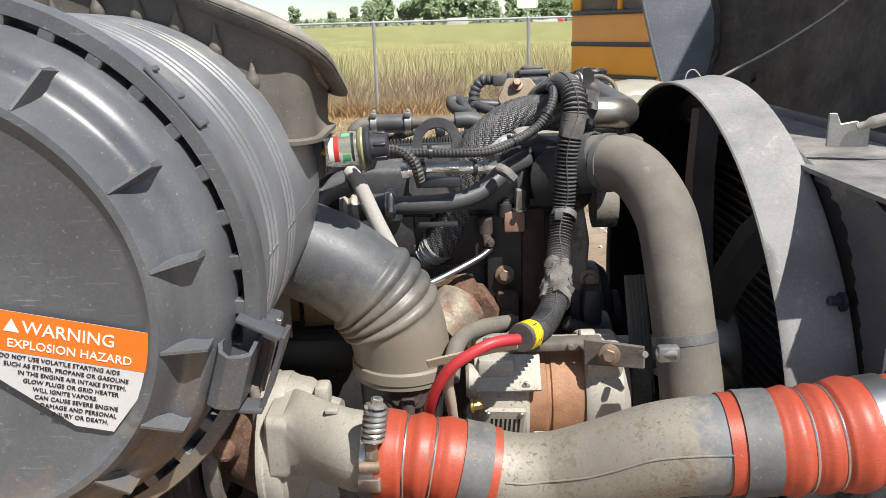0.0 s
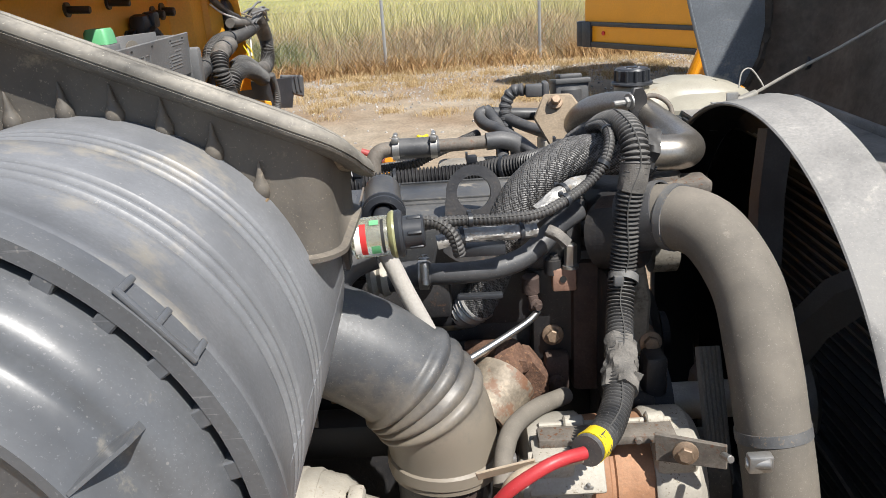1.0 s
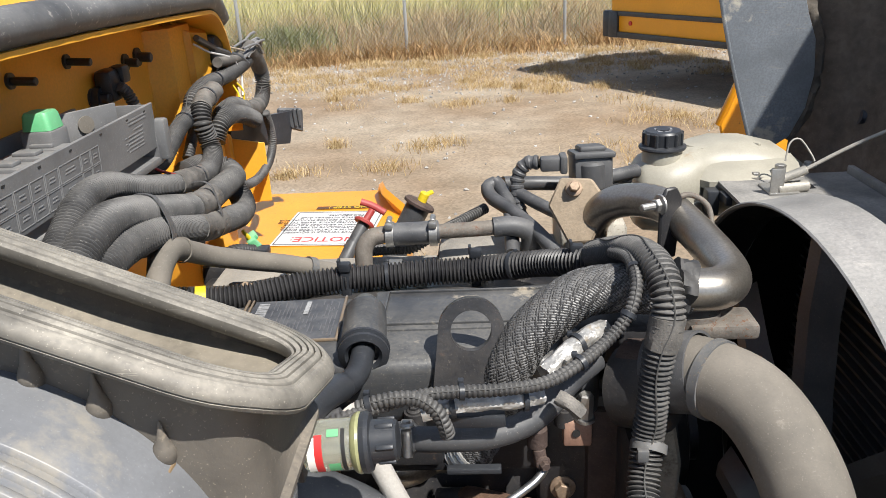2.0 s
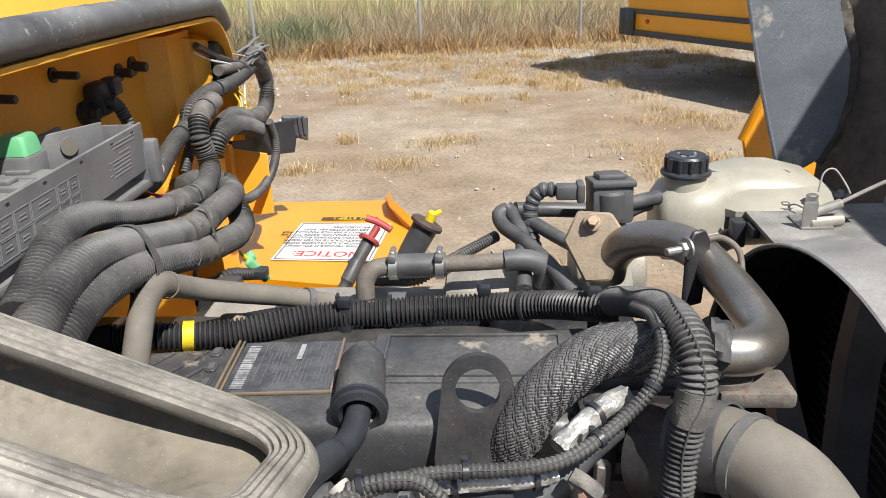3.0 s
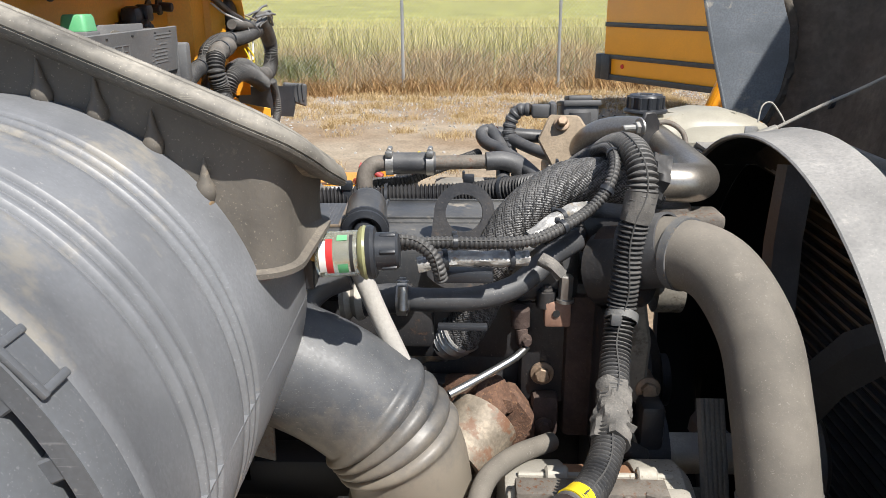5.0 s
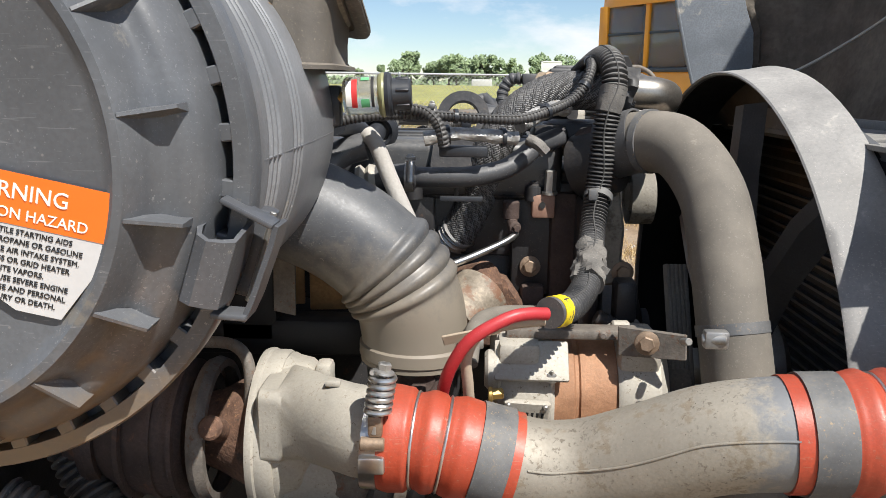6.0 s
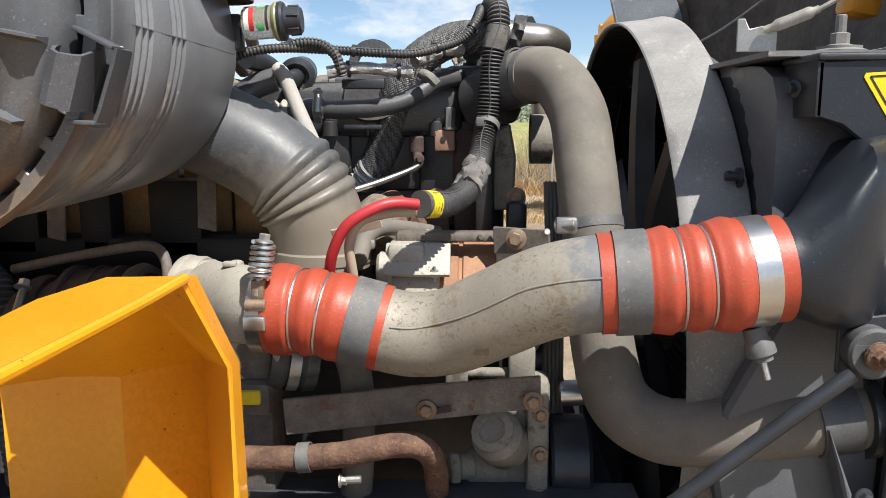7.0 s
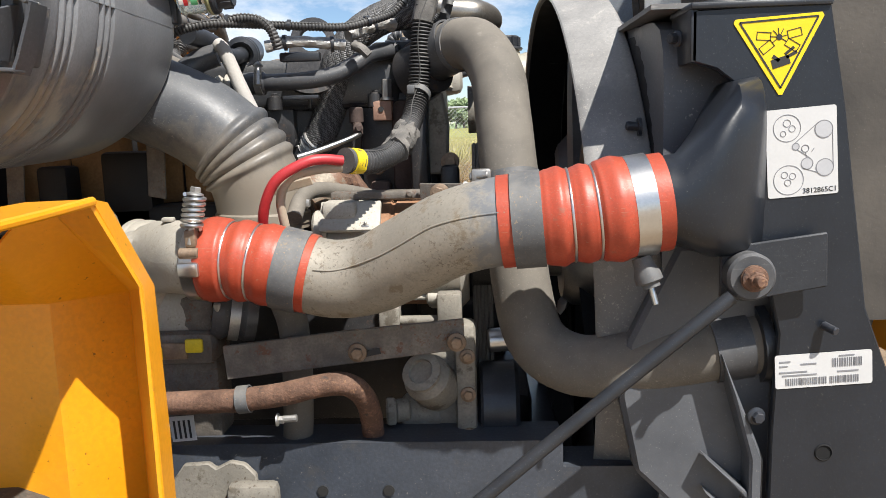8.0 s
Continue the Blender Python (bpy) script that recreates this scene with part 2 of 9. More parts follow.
M_PANEL = mat("satin_black_panel", (0.021, 0.024, 0.03), 0.4, 0, 0.3, 12, 0.08, 260, dust=0.10, dust_colour=(0.21, 0.205, 0.195), stain=(0.14, 0.135, 0.125), stain_at=0.75, stain_scale=110, scuff=0.3)
M_SHROUD = mat("sun_bleached_shroud", (0.155, 0.152, 0.148), 0.5, 0, 0.25, 5, 0.1, 240, dust=0.72, dust_colour=(0.42, 0.405, 0.38), stain=(0.30, 0.28, 0.25), stain_at=0.62, stain_scale=20, scuff=0.4, flecks=((0.30, 0.28, 0.25), 200, 0.6))
M_SHROUDSIDE = mat("weathered_shroud_plastic", (0.075, 0.082, 0.095), 0.4, 0, 0.3, 6, 0.06, 260, dust=0.4, dust_colour=(0.30, 0.29, 0.275), stain=(0.13, 0.128, 0.125), stain_at=0.62, stain_scale=10, flecks=((0.28, 0.265, 0.24), 220, 0.63))
M_TOPPLATE = mat("dusty_radiator_top", (0.13, 0.13, 0.13), 0.6, 0.1, 0.3, 10, 0.25, 240, dust=0.72, dust_colour=(0.42, 0.395, 0.355), scuff=0.5, flecks=((0.20, 0.19, 0.17), 180, 0.58))
# near-black of the radiator core; also painted shade in the shroud and heat shield
M_CORE_SHADE = mat("near_black_core_and_shade", (0.008, 0.008, 0.009), 0.6, 0.2, 0.3, 30, 0.1, 300)
M_TANK = mat("yellowed_white_tank_plastic", (0.345, 0.325, 0.265), 0.42, 0, 0.2, 9, 0.12, 240, dust=0.35, dust_colour=(0.45, 0.41, 0.34), stain=(0.28, 0.21, 0.13), stain_at=0.62, stain_scale=12, flecks=((0.24, 0.19, 0.13), 150, 0.64))
M_SHIELD = mat("scuffed_grey_shield", (0.20, 0.22, 0.245), 0.45, 0.25, 0.3, 6, 0.2, 240, stain=(0.44, 0.41, 0.35), stain_at=0.6, stain_scale=7, scuff=0.6)
M_HOODIN = mat("dirty_hood_lining", (0.10, 0.086, 0.071), 0.9, 0, 0.5, 9, 1.0, 70, dust=0.25, dust_colour=DUST)
M_GREYPL = mat("grey_fuse_box_plastic", (0.13, 0.132, 0.136), 0.55, 0, 0.25, 12, 0.1, 260, dust=0.55, dust_colour=(0.33, 0.315, 0.29), scuff=0.6)
M_SIDE = mat("dusty_black_side_panel", (0.011, 0.014, 0.020), 0.36, 0, 0.3, 6, 0.06, 260, dust=0.06, dust_colour=(0.19, 0.187, 0.18), stain=(0.05, 0.05, 0.05), stain_at=0.62, stain_scale=9, flecks=((0.12, 0.115, 0.105), 260, 0.66))
M_RAIL = mat("worn_black_rail_paint", (0.045, 0.053, 0.068), 0.4, 0, 0.35, 9, 0.12, 200, dust=0.1, dust_colour=(0.20, 0.185, 0.16), stain=(0.055, 0.057, 0.062), stain_at=0.58, stain_scale=8, flecks=((0.22, 0.205, 0.18), 150, 0.63))
M_BELTBACK = mat("dusty_belt_back", (0.12, 0.115, 0.105), 0.8, 0, 0.25, 14, 0.15, 300)
M_TIE = mat("dusty_grey_strap", (0.07, 0.07, 0.074), 0.5, 0, 0.25, 30, 0.05, 300, dust=0.4, dust_colour=(0.27, 0.26, 0.245))
M_SEAM = plain("pale_split_edge", (0.07, 0.068, 0.065), 0.8)
M_RED = mat("red_battery_cable", (0.42, 0.025, 0.032), 0.42, 0, 0.15, 20, 0.05, 300, dust=0.12, dust_colour=(0.5, 0.2, 0.16))
M_REDPL = mat("red_handle_plastic", (0.33, 0.03, 0.03), 0.5, 0, 0.15, 20, 0.08, 300, dust=0.2, dust_colour=DUST)
M_YTAPE = mat("yellow_tape", (0.72, 0.54, 0.02), 0.5, 0, 0.15, 60, 0.2, 400, stain=(0.2, 0.16, 0.03), stain_at=0.66, stain_scale=90)
M_GREEN = mat("green_plastic", (0.12, 0.45, 0.2), 0.45, 0, 0.1, 20, 0.05, 300, dust=0.4, dust_colour=(0.42, 0.5, 0.4))
M_WHITE = mat("white_label", (0.54, 0.535, 0.525), 0.5, 0, 0.05, 20, 0.02, 300, stain=(0.5, 0.47, 0.42), stain_at=0.72, stain_scale=40)
M_ORANGE = mat("orange_label", (0.85, 0.16, 0.012), 0.5, 0, 0.05, 20, 0.02, 300)
M_INK = plain("black_ink", (0.02, 0.02, 0.02), 0.6)
M_INKGREY = plain("faded_ink", (0.22, 0.22, 0.23), 0.6)
M_INKLIGHT = plain("faint_light_print", (0.12, 0.12, 0.125), 0.6)
M_INKRED = plain("red_ink", (0.55, 0.03, 0.03), 0.6)
M_INKWHITE = plain("white_ink", (0.78, 0.76, 0.72), 0.6)
M_SIGNYELLOW = mat("yellow_sign", (0.80, 0.56, 0.01), 0.45, 0, 0.06, 20, 0.02, 300)
M_EGR = mat("heat_tinted_steel_tube", (0.42, 0.385, 0.34), 0.32, 0.9, 0.3, 9, 0.05, 350, dust=0.14, dust_colour=(0.36, 0.32, 0.26), scuff=0.4, flecks=((0.22, 0.18, 0.13), 190, 0.64))
M_BRAID = mat("braided_sleeve", (0.04, 0.04, 0.042), 0.55, 0.1, 0.3, 40, 0.1, 300, dust=0.15, dust_colour=DUST)
M_FOIL = mat("crinkled_silver_sleeve", (0.40, 0.39, 0.37), 0.45, 0.4, 0.35, 60, 0.9, 160, stain=(0.26, 0.21, 0.15), stain_at=0.58, stain_scale=45)
M_BRASS = plain("dull_brass", (0.45, 0.30, 0.10), 0.4, 0.8)
M_TANWIRE = mat("tan_cable", (0.42, 0.34, 0.25), 0.6, 0, 0.15, 20, 0.1, 300, dust=0.3)
M_BOLT = mat("browned_bolt", (0.27, 0.19, 0.13), 0.55, 0.5, 0.3, 60, 0.2, 300, dust=0.3)
M_BROWNPART = mat("brown_enamelled_bracket", (0.30, 0.17, 0.12), 0.7, 0, 0.2, 40, 0.15, 300, dust=0.3)
M_ROPE = mat("pale_steel_cable", (0.36, 0.34, 0.30), 0.55, 0.3, 0.2, 60, 0.2, 300)
M_BELT = mat("ribbed_belt", (0.03, 0.03, 0.03), 0.7, 0, 0.2, 20, 0.1, 300, dust=0.3)


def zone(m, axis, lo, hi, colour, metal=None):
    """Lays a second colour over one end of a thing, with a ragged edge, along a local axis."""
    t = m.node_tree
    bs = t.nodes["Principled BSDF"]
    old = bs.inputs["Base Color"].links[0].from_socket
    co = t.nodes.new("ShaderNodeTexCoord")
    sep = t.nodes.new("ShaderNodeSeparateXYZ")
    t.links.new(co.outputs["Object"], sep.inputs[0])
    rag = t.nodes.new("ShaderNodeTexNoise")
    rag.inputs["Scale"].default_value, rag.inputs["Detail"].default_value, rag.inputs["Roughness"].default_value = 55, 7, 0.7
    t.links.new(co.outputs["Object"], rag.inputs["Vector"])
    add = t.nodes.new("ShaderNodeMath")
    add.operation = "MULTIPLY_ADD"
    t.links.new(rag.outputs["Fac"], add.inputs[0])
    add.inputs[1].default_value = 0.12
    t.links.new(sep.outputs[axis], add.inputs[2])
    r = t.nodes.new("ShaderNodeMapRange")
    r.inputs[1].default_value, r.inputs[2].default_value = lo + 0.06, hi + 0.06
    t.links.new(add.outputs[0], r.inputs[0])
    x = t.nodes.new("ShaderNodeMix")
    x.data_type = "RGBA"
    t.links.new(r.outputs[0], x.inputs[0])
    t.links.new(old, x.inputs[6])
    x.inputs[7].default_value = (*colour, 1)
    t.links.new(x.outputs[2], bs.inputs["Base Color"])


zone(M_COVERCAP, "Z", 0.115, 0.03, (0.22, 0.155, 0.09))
zone(M_PIPE, "X", 0.075, 0.10, (0.19, 0.195, 0.20))
zone(M_ELBOW, "Z", 0.18, 0.085, (0.22, 0.19, 0.15))

# clear gauge body
M_GAUGE = bpy.data.materials.new("clear_gauge_plastic")
M_GAUGE.use_nodes = True
gb = M_GAUGE.node_tree.nodes["Principled BSDF"]
gb.inputs["Base Color"].default_value = (0.80, 0.80, 0.66, 1)
gb.inputs["Transmission Weight"].default_value = 0.8
gb.inputs["Roughness"].default_value = 0.25
M_WINDOW = bpy.data.materials.new("bus_window_glass")
M_WINDOW.use_nodes = True
wb = M_WINDOW.node_tree.nodes["Principled BSDF"]
wb.inputs["Base Color"].default_value = (0.55, 0.6, 0.62, 1)
wb.inputs["Transmission Weight"].default_value = 0.9
wb.inputs["Roughness"].default_value = 0.05


# ---- building tools ----
def thing(name, at, label, category, group="", kind=""):
    ob = new(name)
    ob.empty_display_size = 0.05
    ob.location = at
    return tagged(ob, label, category, group, kind)


def root_of(ob):
    while ob.parent:
        ob = ob.parent
    return ob


def part(name, bm, material, parent, label="", sharp=32, kind=""):
    """Links a bmesh in world coordinates as one mesh under a thing or a part."""
    base = root_of(parent).location if parent else Vector((0, 0, 0))
    bm.transform(Matrix.Translation(-base))
    bm.normal_update()
    lim = radians(sharp)
    for f in bm.faces:
        f.smooth = True
    for e in bm.edges:
        if len(e.link_faces) == 2:
            e.smooth = e.calc_face_angle(0.0) < lim
    me = bpy.data.meshes.new(name)
    bm.to_mesh(me)
    bm.free()
    me.materials.append(material)
    ob = new(name, me)
    if parent:
        ob.parent = parent
    return tagged(ob, label, kind=kind)


def alone(name, bm, material, label, category, group="", kind="", at=None):
    """A thing that is one mesh."""
    if at is None:
        at = sum((v.co for v in bm.verts), Vector()) / max(1, len(bm.verts))
        at.z = min(v.co.z for v in bm.verts)
    bm.transform(Matrix.Translation(-Vector(at)))
    ob = part(name, bm, material, None)
    ob.location = at
    return tagged(ob, label, category, group, kind)


def glide(pts, step):
    """Points at even steps along a smooth curve through pts."""
    p = [Vector(q) for q in pts]
    p = [p[0] * 2 - p[1]] + p + [p[-1] * 2 - p[-2]]
    dense = []
    for a, b, c, d in zip(p, p[1:], p[2:], p[3:]):
        for k in range(16):
            t = k / 16
            dense.append(0.5 * ((2 * b) + (c - a) * t + (2 * a - 5 * b + 4 * c - d) * t * t + (3 * b - a - 3 * c + d) * t * t * t))
    dense.append(p[-2])
    run = [0.0]
    for a, b in zip(dense, dense[1:]):
        run.append(run[-1] + (b - a).length)
    n = max(2, round(run[-1] / step))
    out, j = [], 0
    for i in range(n + 1):
        s = run[-1] * i / n
        while j < len(run) - 2 and run[j + 1] < s:
            j += 1
        span = run[j + 1] - run[j]
        out.append(dense[j].lerp(dense[j + 1], (s - run[j]) / span if span else 0))
    return out, run[-1]


def sweep(pts, radius, seg=16, step=0.012, caps=True, rough=0.0, flat=1.0):
    """A tube along pts. radius: metres, or a function of (metres along, length)."""
    line, total = glide(pts, step)
    bm = bmesh.new()
    side = None
    rings = []
    for i, c in enumerate(line):
        d = (line[min(i + 1, len(line) - 1)] - line[max(i - 1, 0)]).normalized()
        if side is None:
            side = d.orthogonal().normalized()
        side = (side - d * side.dot(d)).normalized()
        up = d.cross(side)
        r = radius(total * i / (len(line) - 1), total) if callable(radius) else radius
        ring = []
        for k in range(seg):
            a = 2 * math.pi * k / seg
            rr = r * (1 + rough * noise.noise((c * 60) + Vector((math.cos(a), math.sin(a), 0)) * 2)) if rough else r
            ring.append(bm.verts.new(c + side * (rr * math.cos(a)) + up * (rr * flat * math.sin(a))))
        rings.append(ring)
    for a, b in zip(rings, rings[1:]):
        for k in range(seg):
            bm.faces.new((a[k], a[(k + 1) % seg], b[(k + 1) % seg], b[k]))
    if caps:
        bm.faces.new(rings[0][::-1])
        bm.faces.new(rings[-1])
    bmesh.ops.recalc_face_normals(bm, faces=bm.faces[:])
    return bm


def loom(pts, r, pitch=0.0062, seg=14, deep=0.1, plain_from=None, plain_to=None):
    """Corrugated conduit: rounded ribs along a tube."""
    def rib(s, total):
        if plain_from is not None and plain_from * total < s < plain_to * total:
            return r * 1.02
        return r * (1 - 1.25 * deep * (0.5 + 0.5 * math.cos(2 * math.pi * s / pitch)) ** 1.6)
    return sweep(pts, rib, seg, pitch / 6)


def around(axis):
    z = Vector(axis).normalized()
    x = z.orthogonal().normalized()
    return Matrix((x, z.cross(x), z)).transposed()


def lathe(profile, origin, axis, seg=40):
    """Turns (radius, height) pairs round an axis."""
    bm = bmesh.new()
    m = around(axis)
    o = Vector(origin)
    rings = []
    for r, h in profile:
        if r < 1e-5:
            rings.append([bm.verts.new(o + m @ Vector((0, 0, h)))])
        else:
            rings.append([bm.verts.new(o + m @ Vector((r * math.cos(2 * math.pi * k / seg), r * math.sin(2 * math.pi * k / seg), h))) for k in range(seg)])
    for a, b in zip(rings, rings[1:]):
        if len(a) == 1 and len(b) == 1:
            continue
        for k in range(seg):
            l = (k + 1) % seg
            if len(a) == 1:
                bm.faces.new((a[0], b[k], b[l]))
            elif len(b) == 1:
                bm.faces.new((a[k], a[l], b[0]))
            else:
                bm.faces.new((a[k], a[l], b[l], b[k]))
    bmesh.ops.recalc_face_normals(bm, faces=bm.faces[:])
    return bm


def rod(a, b, r, seg=20, chamfer=None):
    """A round bar from a to b with chamfered ends."""
    a, b = Vector(a), Vector(b)
    h = (b - a).length
    c = chamfer if chamfer is not None else min(r * 0.2, h * 0.2)
    return lathe([(0, 0), (r - c, 0), (r, c), (r, h - c), (r - c, h), (0, h)], a, b - a, seg)


def box(centre, size, bevel=0.003, turn=(0, 0, 0), segs=2):
    bm = bmesh.new()
    bmesh.ops.create_cube(bm, size=1.0, matrix=Matrix.Diagonal((*size, 1)))
    if bevel > 0:
        bmesh.ops.bevel(bm, geom=bm.edges[:], offset=min(bevel, min(size) * 0.45), segments=segs, profile=0.5, affect="EDGES")
    bm.transform(pose(*centre, *turn))
    return bm


def plate(poly, thick, m, bevel=0.001, hole=None):
    """A flat polygon (x, y) given thickness along its own +z, placed by the matrix m."""
    bm = bmesh.new()
    low = [bm.verts.new((x, y, 0)) for x, y in poly]
    face = bm.faces.new(low)
    res = bmesh.ops.extrude_face_region(bm, geom=[face])
    bmesh.ops.translate(bm, verts=[v for v in res["geom"] if isinstance(v, bmesh.types.BMVert)], vec=(0, 0, thick))
    bmesh.ops.recalc_face_normals(bm, faces=bm.faces[:])
    if bevel > 0:
        bmesh.ops.bevel(bm, geom=bm.edges[:], offset=bevel, segments=1, affect="EDGES")
    bm.transform(m)
    return bm


def facing(origin, right, up):
    """A matrix whose local x is right, local y is up and local z comes out of the face."""
    x = Vector(right).normalized()
    z = x.cross(Vector(up)).normalized()
    y = z.cross(x)
    return Matrix.Translation(origin) @ Matrix((x, y, z)).transposed().to_4x4()


def loft(sections, caps=True):
    bm = bmesh.new()
    rings = [[bm.verts.new(p) for p in s] for s in sections]
    n = len(rings[0])
    for a, b in zip(rings, rings[1:]):
        for k in range(n):
            bm.faces.new((a[k], a[(k + 1) % n], b[(k + 1) % n], b[k]))
    if caps:
        bm.faces.new(rings[0][::-1])
        bm.faces.new(rings[-1])
    bmesh.ops.recalc_face_normals(bm, faces=bm.faces[:])
    return bm


def rounded(w, h, r, n=6):
    """The outline of a rounded rectangle, counter-clockwise from the right."""
    out = []
    for cx, cy, a0 in ((w / 2 - r, h / 2 - r, 0), (-w / 2 + r, h / 2 - r, 90), (-w / 2 + r, -h / 2 + r, 180), (w / 2 - r, -h / 2 + r, 270)):
        for k in range(n + 1):
            a = radians(a0 + 90 * k / n)
            out.append((cx + r * math.cos(a), cy + r * math.sin(a)))
    return out


def merge(*many):
    bm = many[0]
    for other in many[1:]:
        me = bpy.data.meshes.new("join")
        other.to_mesh(me)
        bm.from_mesh(me)
        bpy.data.meshes.remove(me)
        other.free()
    return bm


def hexbolt(at, axis, r=0.0095, h=0.008):
    """A flanged hexagon head."""
    a = Vector(axis).normalized()
    head = lathe([(r * 0.8, 0.003), (r * 0.8, h - 0.001), (r * 0.68, h), (0, h)], at, a, 6)
    return merge(lathe([(0, 0), (r * 1.25, 0), (r * 1.2, 0.002), (r * 0.8, 0.0035), (0, 0.0035)], at, a, 18), head)


def words(text, size, m, material, parent, name="lettering", label="", align="LEFT", thick=0.0003):
    cu = bpy.data.curves.new(name, "FONT")
    cu.body, cu.size, cu.align_x, cu.extrude, cu.resolution_u = text, size, align, thick, 3
    ob = new(name, cu)
    me = bpy.data.meshes.new_from_object(ob)
    bpy.data.objects.remove(ob)
    bpy.data.curves.remove(cu)
    bm = bmesh.new()
    bm.from_mesh(me)
    bpy.data.meshes.remove(me)
    bm.transform(m)
    return part(name, bm, material, parent, label)


def bars(rects, m, thick=0.0006):
    """Flat printed bars (x, y, width, height) on a face."""
    bm = bmesh.new()
    for x, y, w, h in rects:
        mm = m @ Matrix.Translation((x + w / 2, y + h / 2, thick / 2)) @ Matrix.Diagonal((w, h, thick, 1))
        bmesh.ops.create_cube(bm, size=1.0, matrix=mm)
    return bm


def shift(m, x, y, z=0.0):
    return m @ Matrix.Translation((x, y, z))


def band(p, d, r, width, material, parent, name="clamp", thick=0.0025, label=""):
    """A band clamp round a tube at p, square to d."""
    d = Vector(d).normalized()
    prof = [(r, -width / 2), (r + thick, -width / 2), (r + thick, width / 2), (r, width / 2), (r, -width / 2)]
    return part(name, lathe(prof, p, d, 40), material, parent, label)

# ---- yard, field, fence, distance ----
def ground_material():
    m = bpy.data.materials.new("dry_gravel_yard")
    m.use_nodes = True
    t = m.node_tree
    bs = t.nodes["Principled BSDF"]
    bs.inputs["Roughness"].default_value = 0.95
    co = t.nodes.new("ShaderNodeTexCoord")
    big = t.nodes.new("ShaderNodeTexNoise")
    big.inputs["Scale"].default_value, big.inputs["Detail"].default_value = 0.45, 6
    mid = t.nodes.new("ShaderNodeTexNoise")
    mid.inputs["Scale"].default_value, mid.inputs["Detail"].default_value = 3.0, 8
    small = t.nodes.new("ShaderNodeTexVoronoi")
    small.inputs["Scale"].default_value = 48
    for n in (big, mid, small):
        t.links.new(co.outputs["Object"], n.inputs["Vector"])
    r1 = t.nodes.new("ShaderNodeValToRGB")
    e = r1.color_ramp.elements
    e[0].position, e[0].color = 0.36, (0.215, 0.155, 0.10, 1)
    e[1].position, e[1].color = 0.62, (0.315, 0.27, 0.21, 1)
    t.links.new(big.outputs["Fac"], r1.inputs["Fac"])
    r2 = t.nodes.new("ShaderNodeValToRGB")
    e = r2.color_ramp.elements
    e[0].position, e[0].color = 0.30, (0.82, 0.79, 0.74, 1)
    e[1].position, e[1].color = 0.68, (1.15, 1.12, 1.08, 1)
    t.links.new(mid.outputs["Fac"], r2.inputs["Fac"])
    mul = t.nodes.new("ShaderNodeMix")
    mul.data_type, mul.blend_type = "RGBA", "MULTIPLY"
    mul.inputs[0].default_value = 1.0
    t.links.new(r1.outputs["Color"], mul.inputs[6])
    t.links.new(r2.outputs["Color"], mul.inputs[7])
    r3 = t.nodes.new("ShaderNodeMapRange")
    r3.inputs[1].default_value, r3.inputs[2].default_value, r3.inputs[3].default_value, r3.inputs[4].default_value = 0.0, 0.8, 0.78, 1.16
    t.links.new(small.outputs["Color"], r3.inputs[0])
    mul2 = t.nodes.new("ShaderNodeMix")
    mul2.data_type, mul2.blend_type = "RGBA", "MULTIPLY"
    mul2.inputs[0].default_value = 1.0
    t.links.new(mul.outputs[2], mul2.inputs[6])
    t.links.new(r3.outputs[0], mul2.inputs[7])
    t.links.new(mul2.outputs[2], bs.inputs["Base Color"])
    b = t.nodes.new("ShaderNodeBump")
    b.inputs["Strength"].default_value, b.inputs["Distance"].default_value = 0.25, 0.01
    t.links.new(mid.outputs["Fac"], b.inputs["Height"])
    t.links.new(b.outputs["Normal"], bs.inputs["Normal"])
    return m


def sheet(x0, x1, y0, y1, nx, ny, height):
    bm = bmesh.new()
    grid = [[bm.verts.new((x0 + (x1 - x0) * i / nx, y0 + (y1 - y0) * j / ny, height(x0 + (x1 - x0) * i / nx, y0 + (y1 - y0) * j / ny))) for i in range(nx + 1)] for j in range(ny + 1)]
    for j in range(ny):
        for i in range(nx):
            bm.faces.new((grid[j][i], grid[j][i + 1], grid[j + 1][i + 1], grid[j + 1][i]))
    return bm


bm = sheet(-12, 12, -6, 18, 120, 120, lambda x, y: 0.012 * noise.noise((x * 0.9, y * 0.9, 0)) if abs(x) < 11.5 and -5.5 < y < 17.5 else 0.0)
far = 2600
ring = [(-12, -6), (12, -6), (12, 18), (-12, 18)]
outer = [(-far, -far), (far, -far), (far, far), (-far, far)]
vs = [bm.verts.new((x, y, -0.002)) for x, y in ring]
vo = [bm.verts.new((x, y, -0.002)) for x, y in outer]
for k in range(4):
    bm.faces.new((vs[k], vo[k], vo[(k + 1) % 4], vs[(k + 1) % 4]))
bmesh.ops.recalc_face_normals(bm, faces=bm.faces[:])
M_GROUND = ground_material()
alone("ground", bm, M_GROUND, "dry beige gravel and dirt yard with bare patches", "ground", kind="structure", at=(0, 0, 0))


def fence_y(x):
    return 14.2 + 0.16 * x


